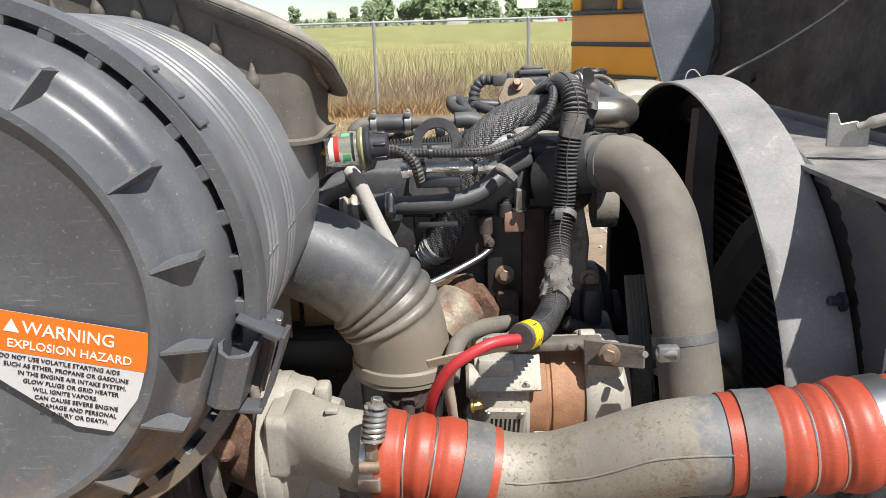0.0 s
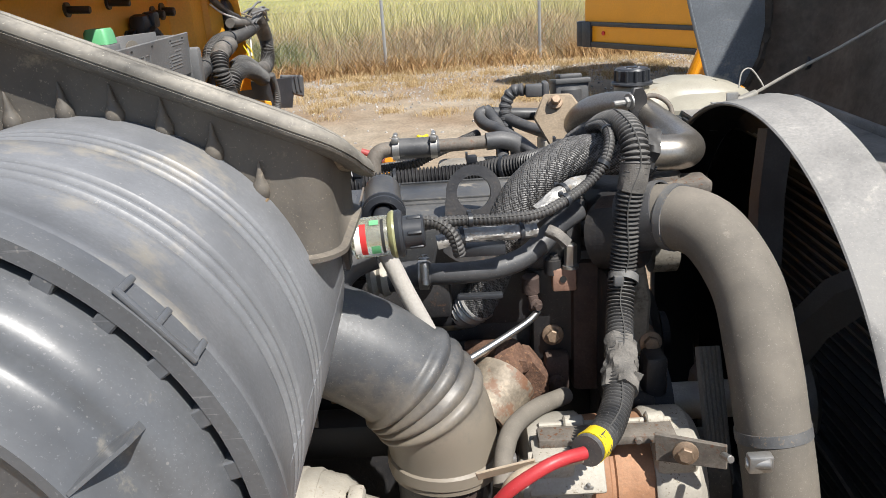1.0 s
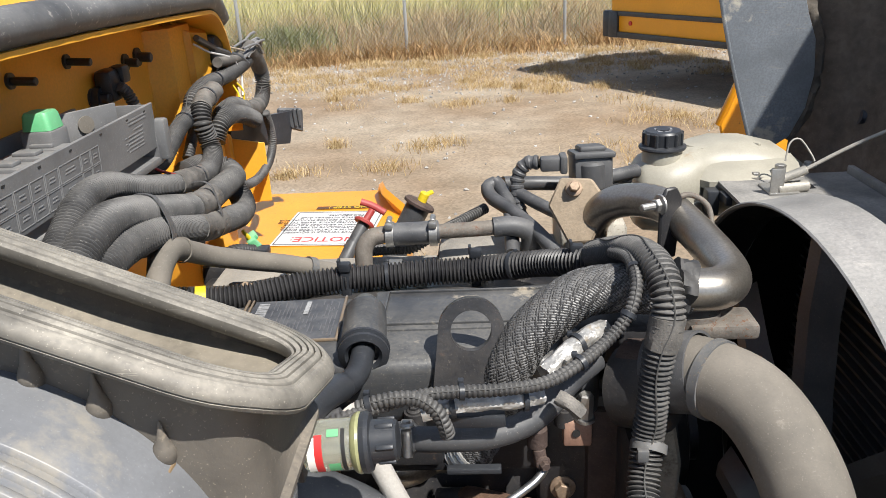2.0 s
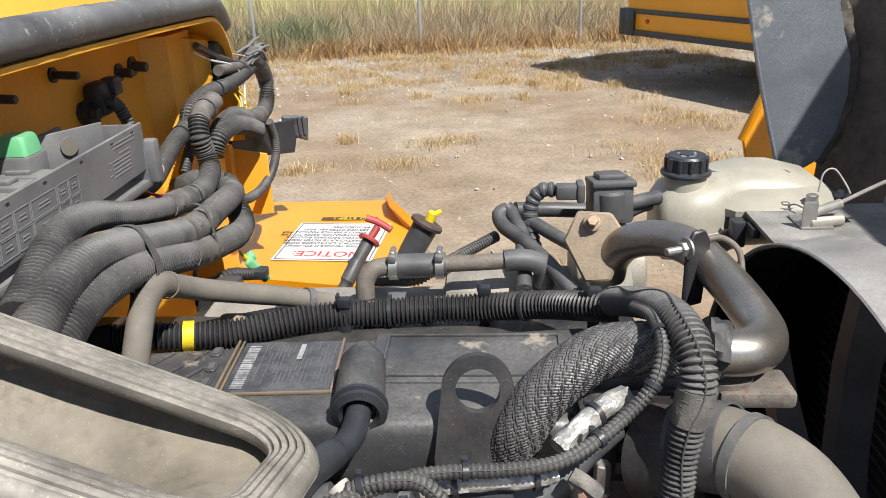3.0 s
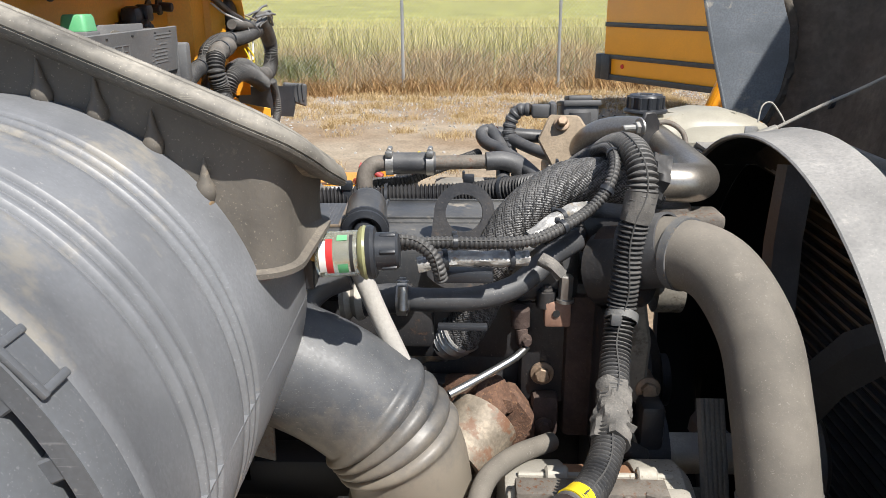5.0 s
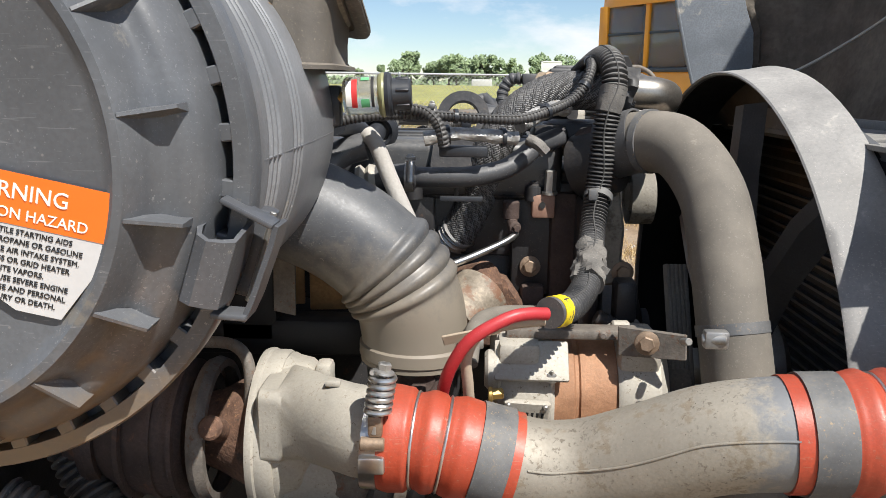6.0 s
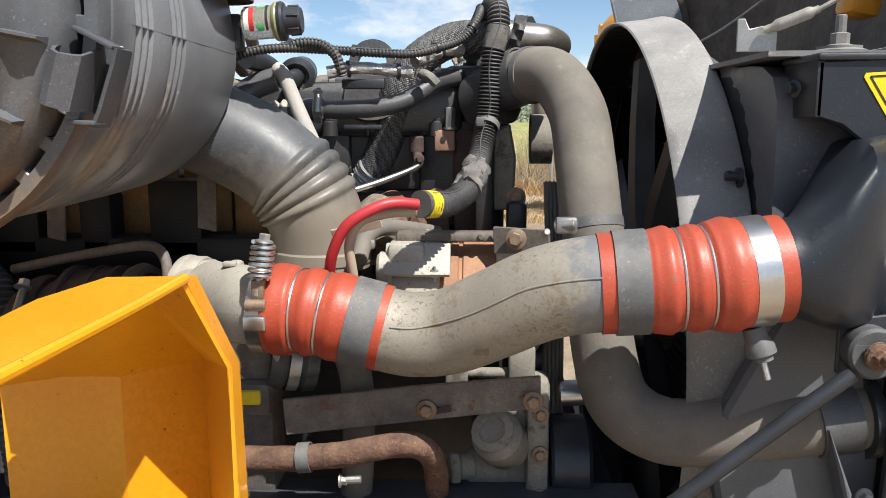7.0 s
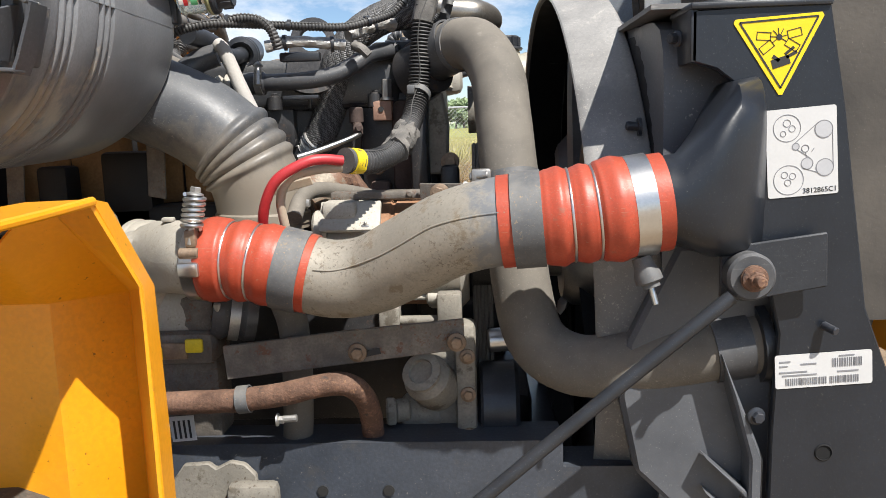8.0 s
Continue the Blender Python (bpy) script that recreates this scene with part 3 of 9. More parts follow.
def straw_material(name, a, b, c, rough=0.8):
    m = bpy.data.materials.new(name)
    m.use_nodes = True
    t = m.node_tree
    bs = t.nodes["Principled BSDF"]
    bs.inputs["Roughness"].default_value = rough
    geo = t.nodes.new("ShaderNodeNewGeometry")
    r = t.nodes.new("ShaderNodeValToRGB")
    e = r.color_ramp.elements
    e[0].position, e[0].color = 0.0, (*a, 1)
    e[1].position, e[1].color = 1.0, (*c, 1)
    mid = e.new(0.5)
    mid.color = (*b, 1)
    t.links.new(geo.outputs["Random Per Island"], r.inputs["Fac"])
    t.links.new(r.outputs["Color"], bs.inputs["Base Color"])
    return m


# pebbles on the yard
rng = random.Random(5)
one = bmesh.new()
bmesh.ops.create_icosphere(one, subdivisions=1, radius=1.0)
ball = [v.co.copy() for v in one.verts]
tris = [tuple(v.index for v in f.verts) for f in one.faces]
one.free()
verts, faces = [], []
for _ in range(6000):
    x = rng.uniform(-5, 5)
    y = rng.uniform(4.5, 15) if rng.random() < 0.14 else fence_y(x) - abs(rng.gauss(0, 1.5))
    s = rng.uniform(0.006, 0.026)
    mm = pose(x, y, s * 0.2, rng.uniform(0, 360), rng.uniform(0, 360), 0) @ Matrix.Diagonal((s, s * rng.uniform(0.6, 1), s * 0.6, 1))
    n = len(verts)
    verts += [tuple(mm @ v) for v in ball]
    faces += [(n + i, n + j, n + k) for i, j, k in tris]
me = bpy.data.meshes.new("gravel")
me.from_pydata(verts, [], faces)
bm = bmesh.new()
bm.from_mesh(me)
bpy.data.meshes.remove(me)
M_STONE = straw_material("pale_gravel_stone", (0.20, 0.18, 0.16), (0.36, 0.34, 0.31), (0.50, 0.48, 0.45), 0.9)
alone("gravel", bm, M_STONE, "scattered pale gravel stones on the dry yard", "gravel", kind="stuff", at=(0, 0, 0))


def blades(spots, seed):
    """Grass blades: (x, y, base height, length, lean, width)."""
    r = random.Random(seed)
    verts, faces = [], []
    for x, y, z, h, lean, w in spots:
        a = r.uniform(0, 6.283)
        dx, dy = math.cos(a), math.sin(a)
        b = r.uniform(-0.6, 0.6)
        px, py = math.cos(b) * w, math.sin(b) * w
        n = len(verts)
        l1, l2 = lean * h * 0.35, lean * h
        verts += [(x - px, y - py, z), (x + px, y + py, z), (x - px * 0.8 + dx * l1, y - py * 0.8 + dy * l1, z + h * 0.6), (x + px * 0.8 + dx * l1, y + py * 0.8 + dy * l1, z + h * 0.6), (x + dx * l2, y + dy * l2, z + h)]
        faces += [(n, n + 1, n + 3, n + 2), (n + 2, n + 3, n + 4)]
    bm = bmesh.new()
    me = bpy.data.meshes.new("blades")
    me.from_pydata(verts, [], faces)
    bm.from_mesh(me)
    bpy.data.meshes.remove(me)
    return bm


def stuff(name, bm, material, label, category):
    me = bpy.data.meshes.new(name)
    bm.to_mesh(me)
    bm.free()
    me.materials.append(material)
    ob = new(name, me)
    return tagged(ob, label, category, kind="stuff")


M_STRAW = straw_material("dry_straw", (0.22, 0.13, 0.05), (0.42, 0.29, 0.13), (0.58, 0.46, 0.26))
M_DEAD = straw_material("matted_dead_grass", (0.17, 0.09, 0.035), (0.33, 0.19, 0.075), (0.46, 0.30, 0.14))
M_WHEAT = straw_material("ripening_grain", (0.22, 0.23, 0.06), (0.50, 0.44, 0.16), (0.66, 0.58, 0.30))
M_WEED = straw_material("green_weeds", (0.13, 0.16, 0.05), (0.20, 0.22, 0.08), (0.30, 0.27, 0.12))

spots = []
for _ in range(30000):
    x = rng.uniform(-7, 7)
    y = fence_y(x) + rng.uniform(-0.1, 2.8)
    k = 0.75 + 0.35 * noise.noise((x * 0.8, y * 0.8, 2))
    spots.append((x, y, 0, rng.uniform(0.45, 1.0) * k * (0.55 + 0.45 * min(1, (y - fence_y(x)) / 0.7)), rng.uniform(0.2, 0.9), rng.uniform(0.003, 0.007)))
stuff("dry_grass", blades(spots, 2), M_STRAW, "tall dry straw-coloured grass along the wire fence", "grass")
spots = []
for _ in range(150):
    x = rng.uniform(-6, 6)
    y = fence_y(x) + rng.uniform(-0.35, 0.9)
    w, hh = rng.uniform(0.12, 0.4), rng.uniform(0.12, 0.5)
    for _ in range(70):
        spots.append((x + rng.gauss(0, w), y + rng.gauss(0, w * 0.7), 0, hh * rng.uniform(0.4, 1.0), rng.uniform(0.6, 1.8), rng.uniform(0.003, 0.008)))
stuff("dead_grass", blades(spots, 12), M_DEAD, "matted brown dead grass heaped along the fence foot", "grass")
spots = []
for _ in range(34000):
    x = rng.uniform(-9, 9)
    y = fence_y(x) + 2.2 + 9 * rng.random() ** 1.4
    spots.append((x, y, 0, rng.uniform(0.75, 1.05), rng.uniform(0.08, 0.35), rng.uniform(0.006, 0.014)))
stuff("grain_crop", blades(spots, 3), M_WHEAT, "ripening yellow-green grain crop behind the fence", "crop")
spots = []
for _ in range(1100):
    x = -3.3 + rng.gauss(0, 0.4)
    spots.append((x, fence_y(x) + abs(rng.gauss(0.2, 0.5)), 0, rng.uniform(0.25, 0.75), rng.uniform(0.2, 0.7), rng.uniform(0.006, 0.013)))
for _ in range(1600):
    x = rng.uniform(-7, 7)
    spots.append((x, fence_y(x) + rng.uniform(0.3, 2.4), 0, rng.uniform(0.3, 0.9), rng.uniform(0.2, 0.5), rng.uniform(0.004, 0.010)))
stuff("weeds", blades(spots, 4), M_WEED, "green weeds growing at the foot of the fence", "weeds")
spots = []
for k in range(260):
    x = rng.uniform(-4.5, 4.5)
    y = fence_y(x) - 0.2 - abs(rng.gauss(0, 2.2)) if k < 215 else rng.uniform(4.6, 9)
    n = rng.randint(60, 240)
    w = rng.uniform(0.05, 0.2)
    for _ in range(n):
        spots.append((x + rng.gauss(0, w), y + rng.gauss(0, w * 0.7), 0, rng.uniform(0.03, 0.12), rng.uniform(0.4, 1.3), rng.uniform(0.0012, 0.0026)))
stuff("dry_tufts", blades(spots, 6), M_STRAW, "low dry grass tufts scattered over the yard", "grass")

# the crop beyond: one uneven canopy that runs to the trees
M_FIELD = mat("grain_canopy", (0.31, 0.30, 0.08), 0.9, 0, 0.5, 0.7, 0.0, 5, stain=(0.20, 0.22, 0.06), stain_at=0.55, stain_scale=2.5)
bm = sheet(-160, 160, 21, 240, 160, 160, lambda x, y: 0.80 + 0.09 * noise.noise((x * 1.3, y * 1.3, 4)))
stuff("grain_field", bm, M_FIELD, "wide field of ripening grain behind the yard", "field")

# ---- chain-link fence ----
M_GALV = mat("galvanised_fence_steel", (0.42, 0.43, 0.43), 0.5, 0.6, 0.12, 4, 0.05, 60)
fence = thing("chain_link_fence", (0, 14.2, 0), "galvanised chain-link fence with a top rail", "fence")
FENCE_H = 1.62
post_x = [-6.6, -3.9, -1.2, 1.5, 4.2, 6.9]
for x in post_x:
    part("post", merge(rod((x, fence_y(x), 0), (x, fence_y(x), FENCE_H - 0.02), 0.028, 12), lathe([(0.032, 0), (0.034, 0.02), (0.02, 0.05), (0, 0.055)], (x, fence_y(x), FENCE_H - 0.02), (0, 0, 1), 12)), M_GALV, fence)
part("top_rail", rod((-9, fence_y(-9), FENCE_H), (9, fence_y(9), FENCE_H), 0.019, 10), M_GALV, fence)
verts, faces = [], []
pitch = 0.075
for k in range(-150, 151):
    for s in (-1, 1):
        x0 = k * pitch
        a = Vector((x0, fence_y(x0) - 0.035, 0.02))
        x1 = x0 + s * (FENCE_H - 0.02)
        b = Vector((x1, fence_y(x1) - 0.035, FENCE_H))
        if max(abs(x0), abs(x1)) > 9:
            continue
        w = Vector((0.0016, 0, 0.0016 * -s))
        n = len(verts)
        verts += [a - w, a + w, b + w, b - w]
        faces.append((n, n + 1, n + 2, n + 3))
me = bpy.data.meshes.new("wire_mesh")
me.from_pydata([tuple(v) for v in verts], [], faces)
bm = bmesh.new()
bm.from_mesh(me)
bpy.data.meshes.remove(me)
part("wire_mesh", bm, M_GALV, fence)

# ---- trees on the far side of the field ----
# leaf greens lightened; the distance haze is mixed into the colour
M_LEAF = straw_material("haze_lightened_foliage", (0.17, 0.23, 0.12), (0.22, 0.29, 0.15), (0.27, 0.34, 0.19))
M_BARK = mat("grey_bark", (0.12, 0.10, 0.08), 0.9, 0, 0.3, 2, 0.3, 20)


def tree(x, y, h, spread, seed):
    r = random.Random(seed)
    t = thing("tree", (x, y, 0), "green broadleaf tree at the far field edge", "tree", "trees at the field edge")
    limbs = [sweep([(x, y, 0), (x + r.uniform(-.3, .3), y, h * 0.3), (x + r.uniform(-.5, .5), y, h * 0.75)], lambda s, l: 0.035 * h * (1 - 0.8 * s / l), 7, h / 10)]
    for _ in range(5):
        a = r.uniform(0, 6.28)
        z0 = h * r.uniform(0.25, 0.5)
        limbs.append(sweep([(x, y, z0), (x + math.cos(a) * spread * 0.3, y + math.sin(a) * spread * 0.3, z0 + h * 0.15), (x + math.cos(a) * spread * 0.6, y + math.sin(a) * spread * 0.6, z0 + h * 0.25)], lambda s, l: 0.013 * h * (1 - 0.8 * s / l), 5, h / 10))
    part("trunk", merge(*limbs), M_BARK, t)
    verts, faces = [], []
    lumps = [(r.uniform(-.7, .7) * spread, r.uniform(-.7, .7) * spread, h * r.uniform(0.3, 0.85), r.uniform(0.2, 0.42) * spread) for _ in range(26)]
    for lx, ly, lz, lr in lumps:
        for _ in range(80):
            d = Vector((r.gauss(0, 1), r.gauss(0, 1), r.gauss(0, 0.8))).normalized() * lr * r.uniform(0.55, 1.08)
            c = Vector((x + lx, y + ly, lz)) + d
            u = Vector((r.gauss(0, 1), r.gauss(0, 1), r.gauss(0, 1))).normalized()
            v = u.orthogonal().normalized()
            s = r.uniform(0.03, 0.06) * h
            n = len(verts)
            verts += [tuple(c - u * s), tuple(c + v * s * 0.7), tuple(c + u * s), tuple(c - v * s * 0.7)]
            faces.append((n, n + 1, n + 2, n + 3))
    me = bpy.data.meshes.new("crown")
    me.from_pydata(verts, [], faces)
    bm = bmesh.new()
    bm.from_mesh(me)
    bpy.data.meshes.remove(me)
    part("crown", bm, M_LEAF, t, kind="")


rng = random.Random(9)
for k in range(19):
    tree(-21 + 4.6 * k + rng.uniform(-2, 2), 255 + rng.uniform(-12, 25), rng.uniform(8.5, 12.5), rng.uniform(3.2, 4.6), 20 + k)
for x, y, h, s in ((-60, 330, 10, 2.6), (-46, 340, 7.5, 2.2), (-36, 335, 9.5, 2.4)):
    tree(x, y, h, s, int(-x))
bm = bmesh.new()
verts, faces = [], []
for _ in range(9000):
    x = rng.uniform(-420, 420)
    y = 520 + rng.uniform(-25, 25)
    c = Vector((x, y, rng.uniform(0, 1) * (4.5 + 2.5 * noise.noise((x * 0.02, 0, 0)))))
    u = Vector((rng.gauss(0, 1), rng.gauss(0, 1), rng.gauss(0, 1))).normalized()
    v = u.orthogonal().normalized()
    n = len(verts)
    s = rng.uniform(0.8, 1.7)
    verts += [tuple(c - u * s), tuple(c + v * s), tuple(c + u * s), tuple(c - v * s)]
    faces.append((n, n + 1, n + 2, n + 3))
me = bpy.data.meshes.new("far_woods")
me.from_pydata(verts, [], faces)
bm.from_mesh(me)
bpy.data.meshes.remove(me)
stuff("far_woods", bm, M_LEAF, "low line of distant woods on the horizon", "woods")

# far things: a backboard on its post, a trailer and a pickup
board = thing("basketball_hoop", (8.6, 84, 0), "white basketball backboard on a steel post", "basketball hoop")
part("post", rod((8.6, 84, 0), (8.6, 84, 3.2), 0.07, 10), M_GALV, board)
part("backboard", merge(box((8.6, 83.85, 3.75), (2.1, 0.06, 0.14), 0.01), box((8.6, 83.85, 2.75), (2.1, 0.06, 0.14), 0.01), box((7.62, 83.85, 3.25), (0.14, 0.06, 1.1), 0.01), box((9.58, 83.85, 3.25), (0.14, 0.06, 1.1), 0.01), box((8.6, 83.88, 3.25), (2.0, 0.02, 1.0), 0.005)), plain("white_board_paint", (0.72, 0.72, 0.70), 0.5), board)
van = thing("trailer", (3.5, 205, 0), "small white box trailer beyond the field", "trailer")
part("body", box((3.5, 205, 1.55), (5.2, 2.3, 1.9), 0.12), M_WHITE, van)
part("wheel", rod((2.6, 203.8, 0.35), (2.6, 204.1, 0.35), 0.35, 14), M_BELT, van)
part("wheel", rod((4.4, 203.8, 0.35), (4.4, 204.1, 0.35), 0.35, 14), M_BELT, van)
van = thing("pickup_truck", (26, 205, 0), "white and red pickup truck beyond the field", "pickup truck")
part("body", box((26, 205, 0.95), (7.5, 2.2, 0.9), 0.2), M_WHITE, van)
part("cab", box((27.4, 205, 1.65), (2.8, 1.9, 0.8), 0.25), M_WHITE, van)
part("tailgate_box", box((29.2, 205, 1.15), (1.6, 2.25, 0.9), 0.2), plain("red_car_paint", (0.5, 0.04, 0.04), 0.3), van)
for wx in (23.6, 28.6):
    part("wheel", rod((wx, 203.8, 0.4), (wx, 204.1, 0.4), 0.4, 14), M_BELT, van)

# ---- the parked bus beyond ----
def parked_bus():
    o = Vector((1.69, 10.77, 0))
    d = Vector((0.525, -0.851, 0)).normalized()
    out = Vector((-d.y, d.x, 0)) * -1
    if out.x > 0:
        out = -out
    m = Matrix((d, -out, Vector((0, 0, 1)))).transposed().to_4x4()
    m.translation = o

    def at(bm):
        bm.transform(m)
        return bm
    bus = thing("school_bus", tuple(o + d * 4.5), "parked yellow school bus with black rub rails", "bus")
    L, W = 9.0, 2.4
    # side wall below the windows, pillars and roof
    part("wall", at(box((L / 2, 0.03, 1.135), (L, 0.06, 1.07), 0.02)), M_YELLOW_FAR, bus, "yellow steel side wall")
    part("wall", at(box((L / 2, W - 0.03, 1.135), (L, 0.06, 1.07), 0.02)), M_YELLOW_FAR, bus)
    part("end_wall", at(box((0.03, W / 2, 1.6), (0.06, W - 0.13, 2.0), 0.02)), M_YELLOW_FAR, bus)
    part("floor", at(box((L / 2, W / 2, 0.85), (L - 0.2, W - 0.2, 0.12), 0.02)), M_CHASSIS, bus)
    n = 12
    for side, y in ((0, 0.04), (1, W - 0.04)):
        x = 0.0
        for k in range(n + 1):
            w = 0.16 if k == 0 else 0.07
            part("pillar", at(box((x + w / 2, y, 2.06), (w, 0.07, 0.8), 0.012)), M_YELLOW_FAR, bus)
            if k < n:
                pane = part("window", at(box((x + w + (0.745 - 0.07) / 2, y, 2.06), (0.68, 0.012, 0.78), 0.003)), M_WINDOW, bus)
                part("sash", at(box((x + w + 0.34, y - 0.012 + 0.024 * side, 2.10), (0.67, 0.02, 0.03), 0.004)), M_CHASSIS, pane)
            x += w if k == 0 else 0.0
            x += 0.675 if k == 0 else 0.745
    prof = [(-0.02, 2.44), (0.0, 2.62), (0.10, 2.78), (0.35, 2.90), (0.8, 2.96), (1.2, 2.97), (1.6, 2.96), (2.05, 2.90), (2.3, 2.78), (2.4, 2.62), (2.42, 2.44)]
    secs = []
    for x, k in ((-0.02, 0.35), (0.06, 0.62), (0.25, 0.86), (0.55, 1.0), (L, 1.0)):
        secs.append([m @ Vector((x, y + (1.2 - y) * (1 - k) * 0.12, 2.44 + (z - 2.44) * k)) for y, z in prof])
    part("roof", loft(secs), M_YELLOW_FAR, bus, "rounded yellow roof")
    for z, h in ((1.655, 0.055), (1.27, 0.055), (0.875, 0.055), (0.62, 0.07)):
        part("rub_rail", at(box((L / 2 + 0.02, -0.012, z), (L, 0.03, h), 0.008)), M_CHASSIS, bus, "black steel rub rail")
    part("bumper", at(merge(box((-0.06, W / 2, 0.74), (0.14, W + 0.06, 0.32), 0.02), box((0.07, -0.012, 0.74), (0.16, 0.05, 0.32), 0.012))), M_CHASSIS, bus, "black steel bumper wrapping the corner")
    part("marker_lamp", at(lathe([(0.028, 0), (0.026, 0.012), (0, 0.018)], (0.36, -0.0, 0.765), (0, -1, 0), 16)), plain("red_lens", (0.5, 0.02, 0.02), 0.2), bus, "small red marker lamp")
    for x in (2.75, 7.4):
        w = part("wheel", at(rod((x, 0.12, 0.48), (x, 0.42, 0.48), 0.48, 28)), M_BELT, bus, "black rubber tyre")
        part("rim", at(lathe([(0.28, 0), (0.26, -0.03), (0.1, -0.05), (0, -0.05)], (x, 0.119, 0.48), (0, 1, 0), 24)), M_STEEL, w)
        part("wheel", at(rod((x, W - 0.42, 0.48), (x, W - 0.12, 0.48), 0.48, 28)), M_BELT, bus)
    for k in range(6):
        for y in (0.55, 1.85):
            part("seat", at(merge(box((0.9 + 1.15 * k, y, 1.35), (0.12, 0.95, 0.75), 0.05), box((1.12 + 1.15 * k, y, 1.12), (0.45, 0.95, 0.14), 0.05))), M_PANEL, bus, "dark vinyl bench seat")


parked_bus()

# ---- radiator side ----
FAN_Y, FAN_Z, SHROUD_R = 1.3087, 1.0193, 0.4732


def fan_shroud():
    t = thing("fan_shroud", (0.48, FAN_Y, 0.55), "sun-bleached black plastic fan shroud with a round lip", "fan shroud")
    n = 112
    def circ(dx, r):
        out = []
        for k in range(n):
            a = 2 * math.pi * k / n
            y, z = r * math.cos(a), r * math.sin(a)
            out.append(Vector((0.3911 + dx - 0.034 * y - 0.028 * z, FAN_Y + y, FAN_Z + z)))
        return out
    def square(x, hy, z0, z1):
        out = []
        for k in range(n):
            c, s = math.cos(2 * math.pi * k / n), math.sin(2 * math.pi * k / n)
            q = (abs(c) ** 14 + abs(s) ** 14) ** (-1 / 14)
            out.append(Vector((x, FAN_Y - 0.012 + hy * q * c, FAN_Z + ((z1 - FAN_Z) if s > 0 else (FAN_Z - z0)) * q * s)))
        return out
    R = SHROUD_R
    part("collar", loft([circ(0.006, R - 0.005), circ(0.0, R - 0.004), circ(-0.002, R - 0.001), circ(0.0, R + 0.001), circ(0.012, R + 0.002), circ(0.045, R + 0.005), circ(0.072, R + 0.010), circ(0.082, R + 0.008), circ(0.088, R + 0.0)], caps=False), M_SHROUD, t, "sun-bleached round collar", sharp=40)
    part("back_plate", loft([circ(0.086, R + 0.002), square(0.482, 0.490, 0.53, 1.398), square(0.60, 0.490, 0.53, 1.398)], caps=False), M_SHROUDSIDE, t, sharp=30)
    # same plastic as the shroud; its inner shade is put into the colour
    part("inner_wall", loft([circ(0.004, R - 0.004), circ(0.05, R - 0.002), circ(0.084, R - 0.003), square(0.486, 0.486, 0.54, 1.392), square(0.60, 0.486, 0.54, 1.392)], caps=False), M_CORE_SHADE, t, "inside of the shroud, its shade painted near-black", sharp=30)
    part("stud", merge(rod((0.452, 0.884, 1.267), (0.471, 0.884, 1.265), 0.006, 12), lathe([(0, 0), (0.012, 0), (0.012, 0.004), (0, 0.004)], (0.471, 0.884, 1.265), (-1, 0, 0), 14)), M_CHASSIS, t)
    return t


fan_shroud()


M_FANBLADE = mat("dusty_fan_plastic", (0.07, 0.075, 0.085), 0.45, 0, 0.25, 12, 0.08, 260, dust=0.15, dust_colour=(0.26, 0.25, 0.235))


def fan():
    t = thing("engine_fan", (0.45, FAN_Y, FAN_Z - 0.4), "black plastic engine cooling fan with narrow blades", "fan")
    part("hub", lathe([(0, -0.05), (0.07, -0.05), (0.085, -0.03), (0.09, 0.03), (0.07, 0.045), (0, 0.045)], (0.46, FAN_Y, FAN_Z), (1, 0, 0), 32), M_STEEL, t, "grey viscous fan hub")
    for k in range(7):
        a0 = 2 * math.pi * k / 7 + 0.30
        secs = []
        for r, w, tw in ((0.085, 0.035, 0.02), (0.2, 0.045, 0.02), (0.32, 0.052, 0.018), (0.43, 0.056, 0.016)):
            a = a0 + 0.9 * (r - 0.2)
            rad, tan = Vector((0, math.cos(a), math.sin(a))), Vector((0, -math.sin(a), math.cos(a)))
            c = Vector((0.455, FAN_Y, FAN_Z)) + rad * r
            u = tan * (w / 2) + Vector((tw, 0, 0))
            nn = u.cross(rad).normalized() * 0.003
            secs.append([c - u, c - u * 0.3 + nn * 2.2, c + u, c - u * 0.3 - nn * 0.2])
        part("blade", loft(secs), M_FANBLADE, t, sharp=25)


fan()


def radiator():
    t = thing("radiator", (0.6, 1.27, 0.7), "black engine radiator with finned core and dusty top plate", "radiator")
    part("core", box((0.615, 1.29, 0.97), (0.05, 0.97, 0.86), 0.003), M_CORE_SHADE, t)
    m_fin = mat("fin_metal", (0.09, 0.09, 0.094), 0.45, 0.3)
    for k in range(42):
        part("fin", box((0.585, 1.29, 0.56 + 0.02 * k), (0.012, 0.95, 0.005), 0), m_fin, t)
    slabs = [(0.42, 0.50, 1.585, 1.79), (0.50, 0.565, 1.585, 1.70), (0.50, 0.565, 1.745, 1.79), (0.565, 0.66, 0.80, 1.79), (0.465, 0.565, 0.80, 1.055), (0.478, 0.565, 1.055, 1.585)]
    part("top_plate", merge(*[box(((x0 + x1) / 2, (y0 + y1) / 2, 1.403), (x1 - x0, y1 - y0, 0.006), 0) for x0, x1, y0, y1 in slabs], box((0.655, 1.295, 1.408), (0.012, 0.98, 0.024), 0.003)), M_TOPPLATE, t, "dust-covered top plate")
    part("top_tank", box((0.625, 1.29, 1.345), (0.09, 0.95, 0.10), 0.01), M_CORE_SHADE, t)
    part("bottom_tank", box((0.625, 1.29, 0.52), (0.10, 0.96, 0.09), 0.015), M_CHASSIS, t)
    return t


radiator()


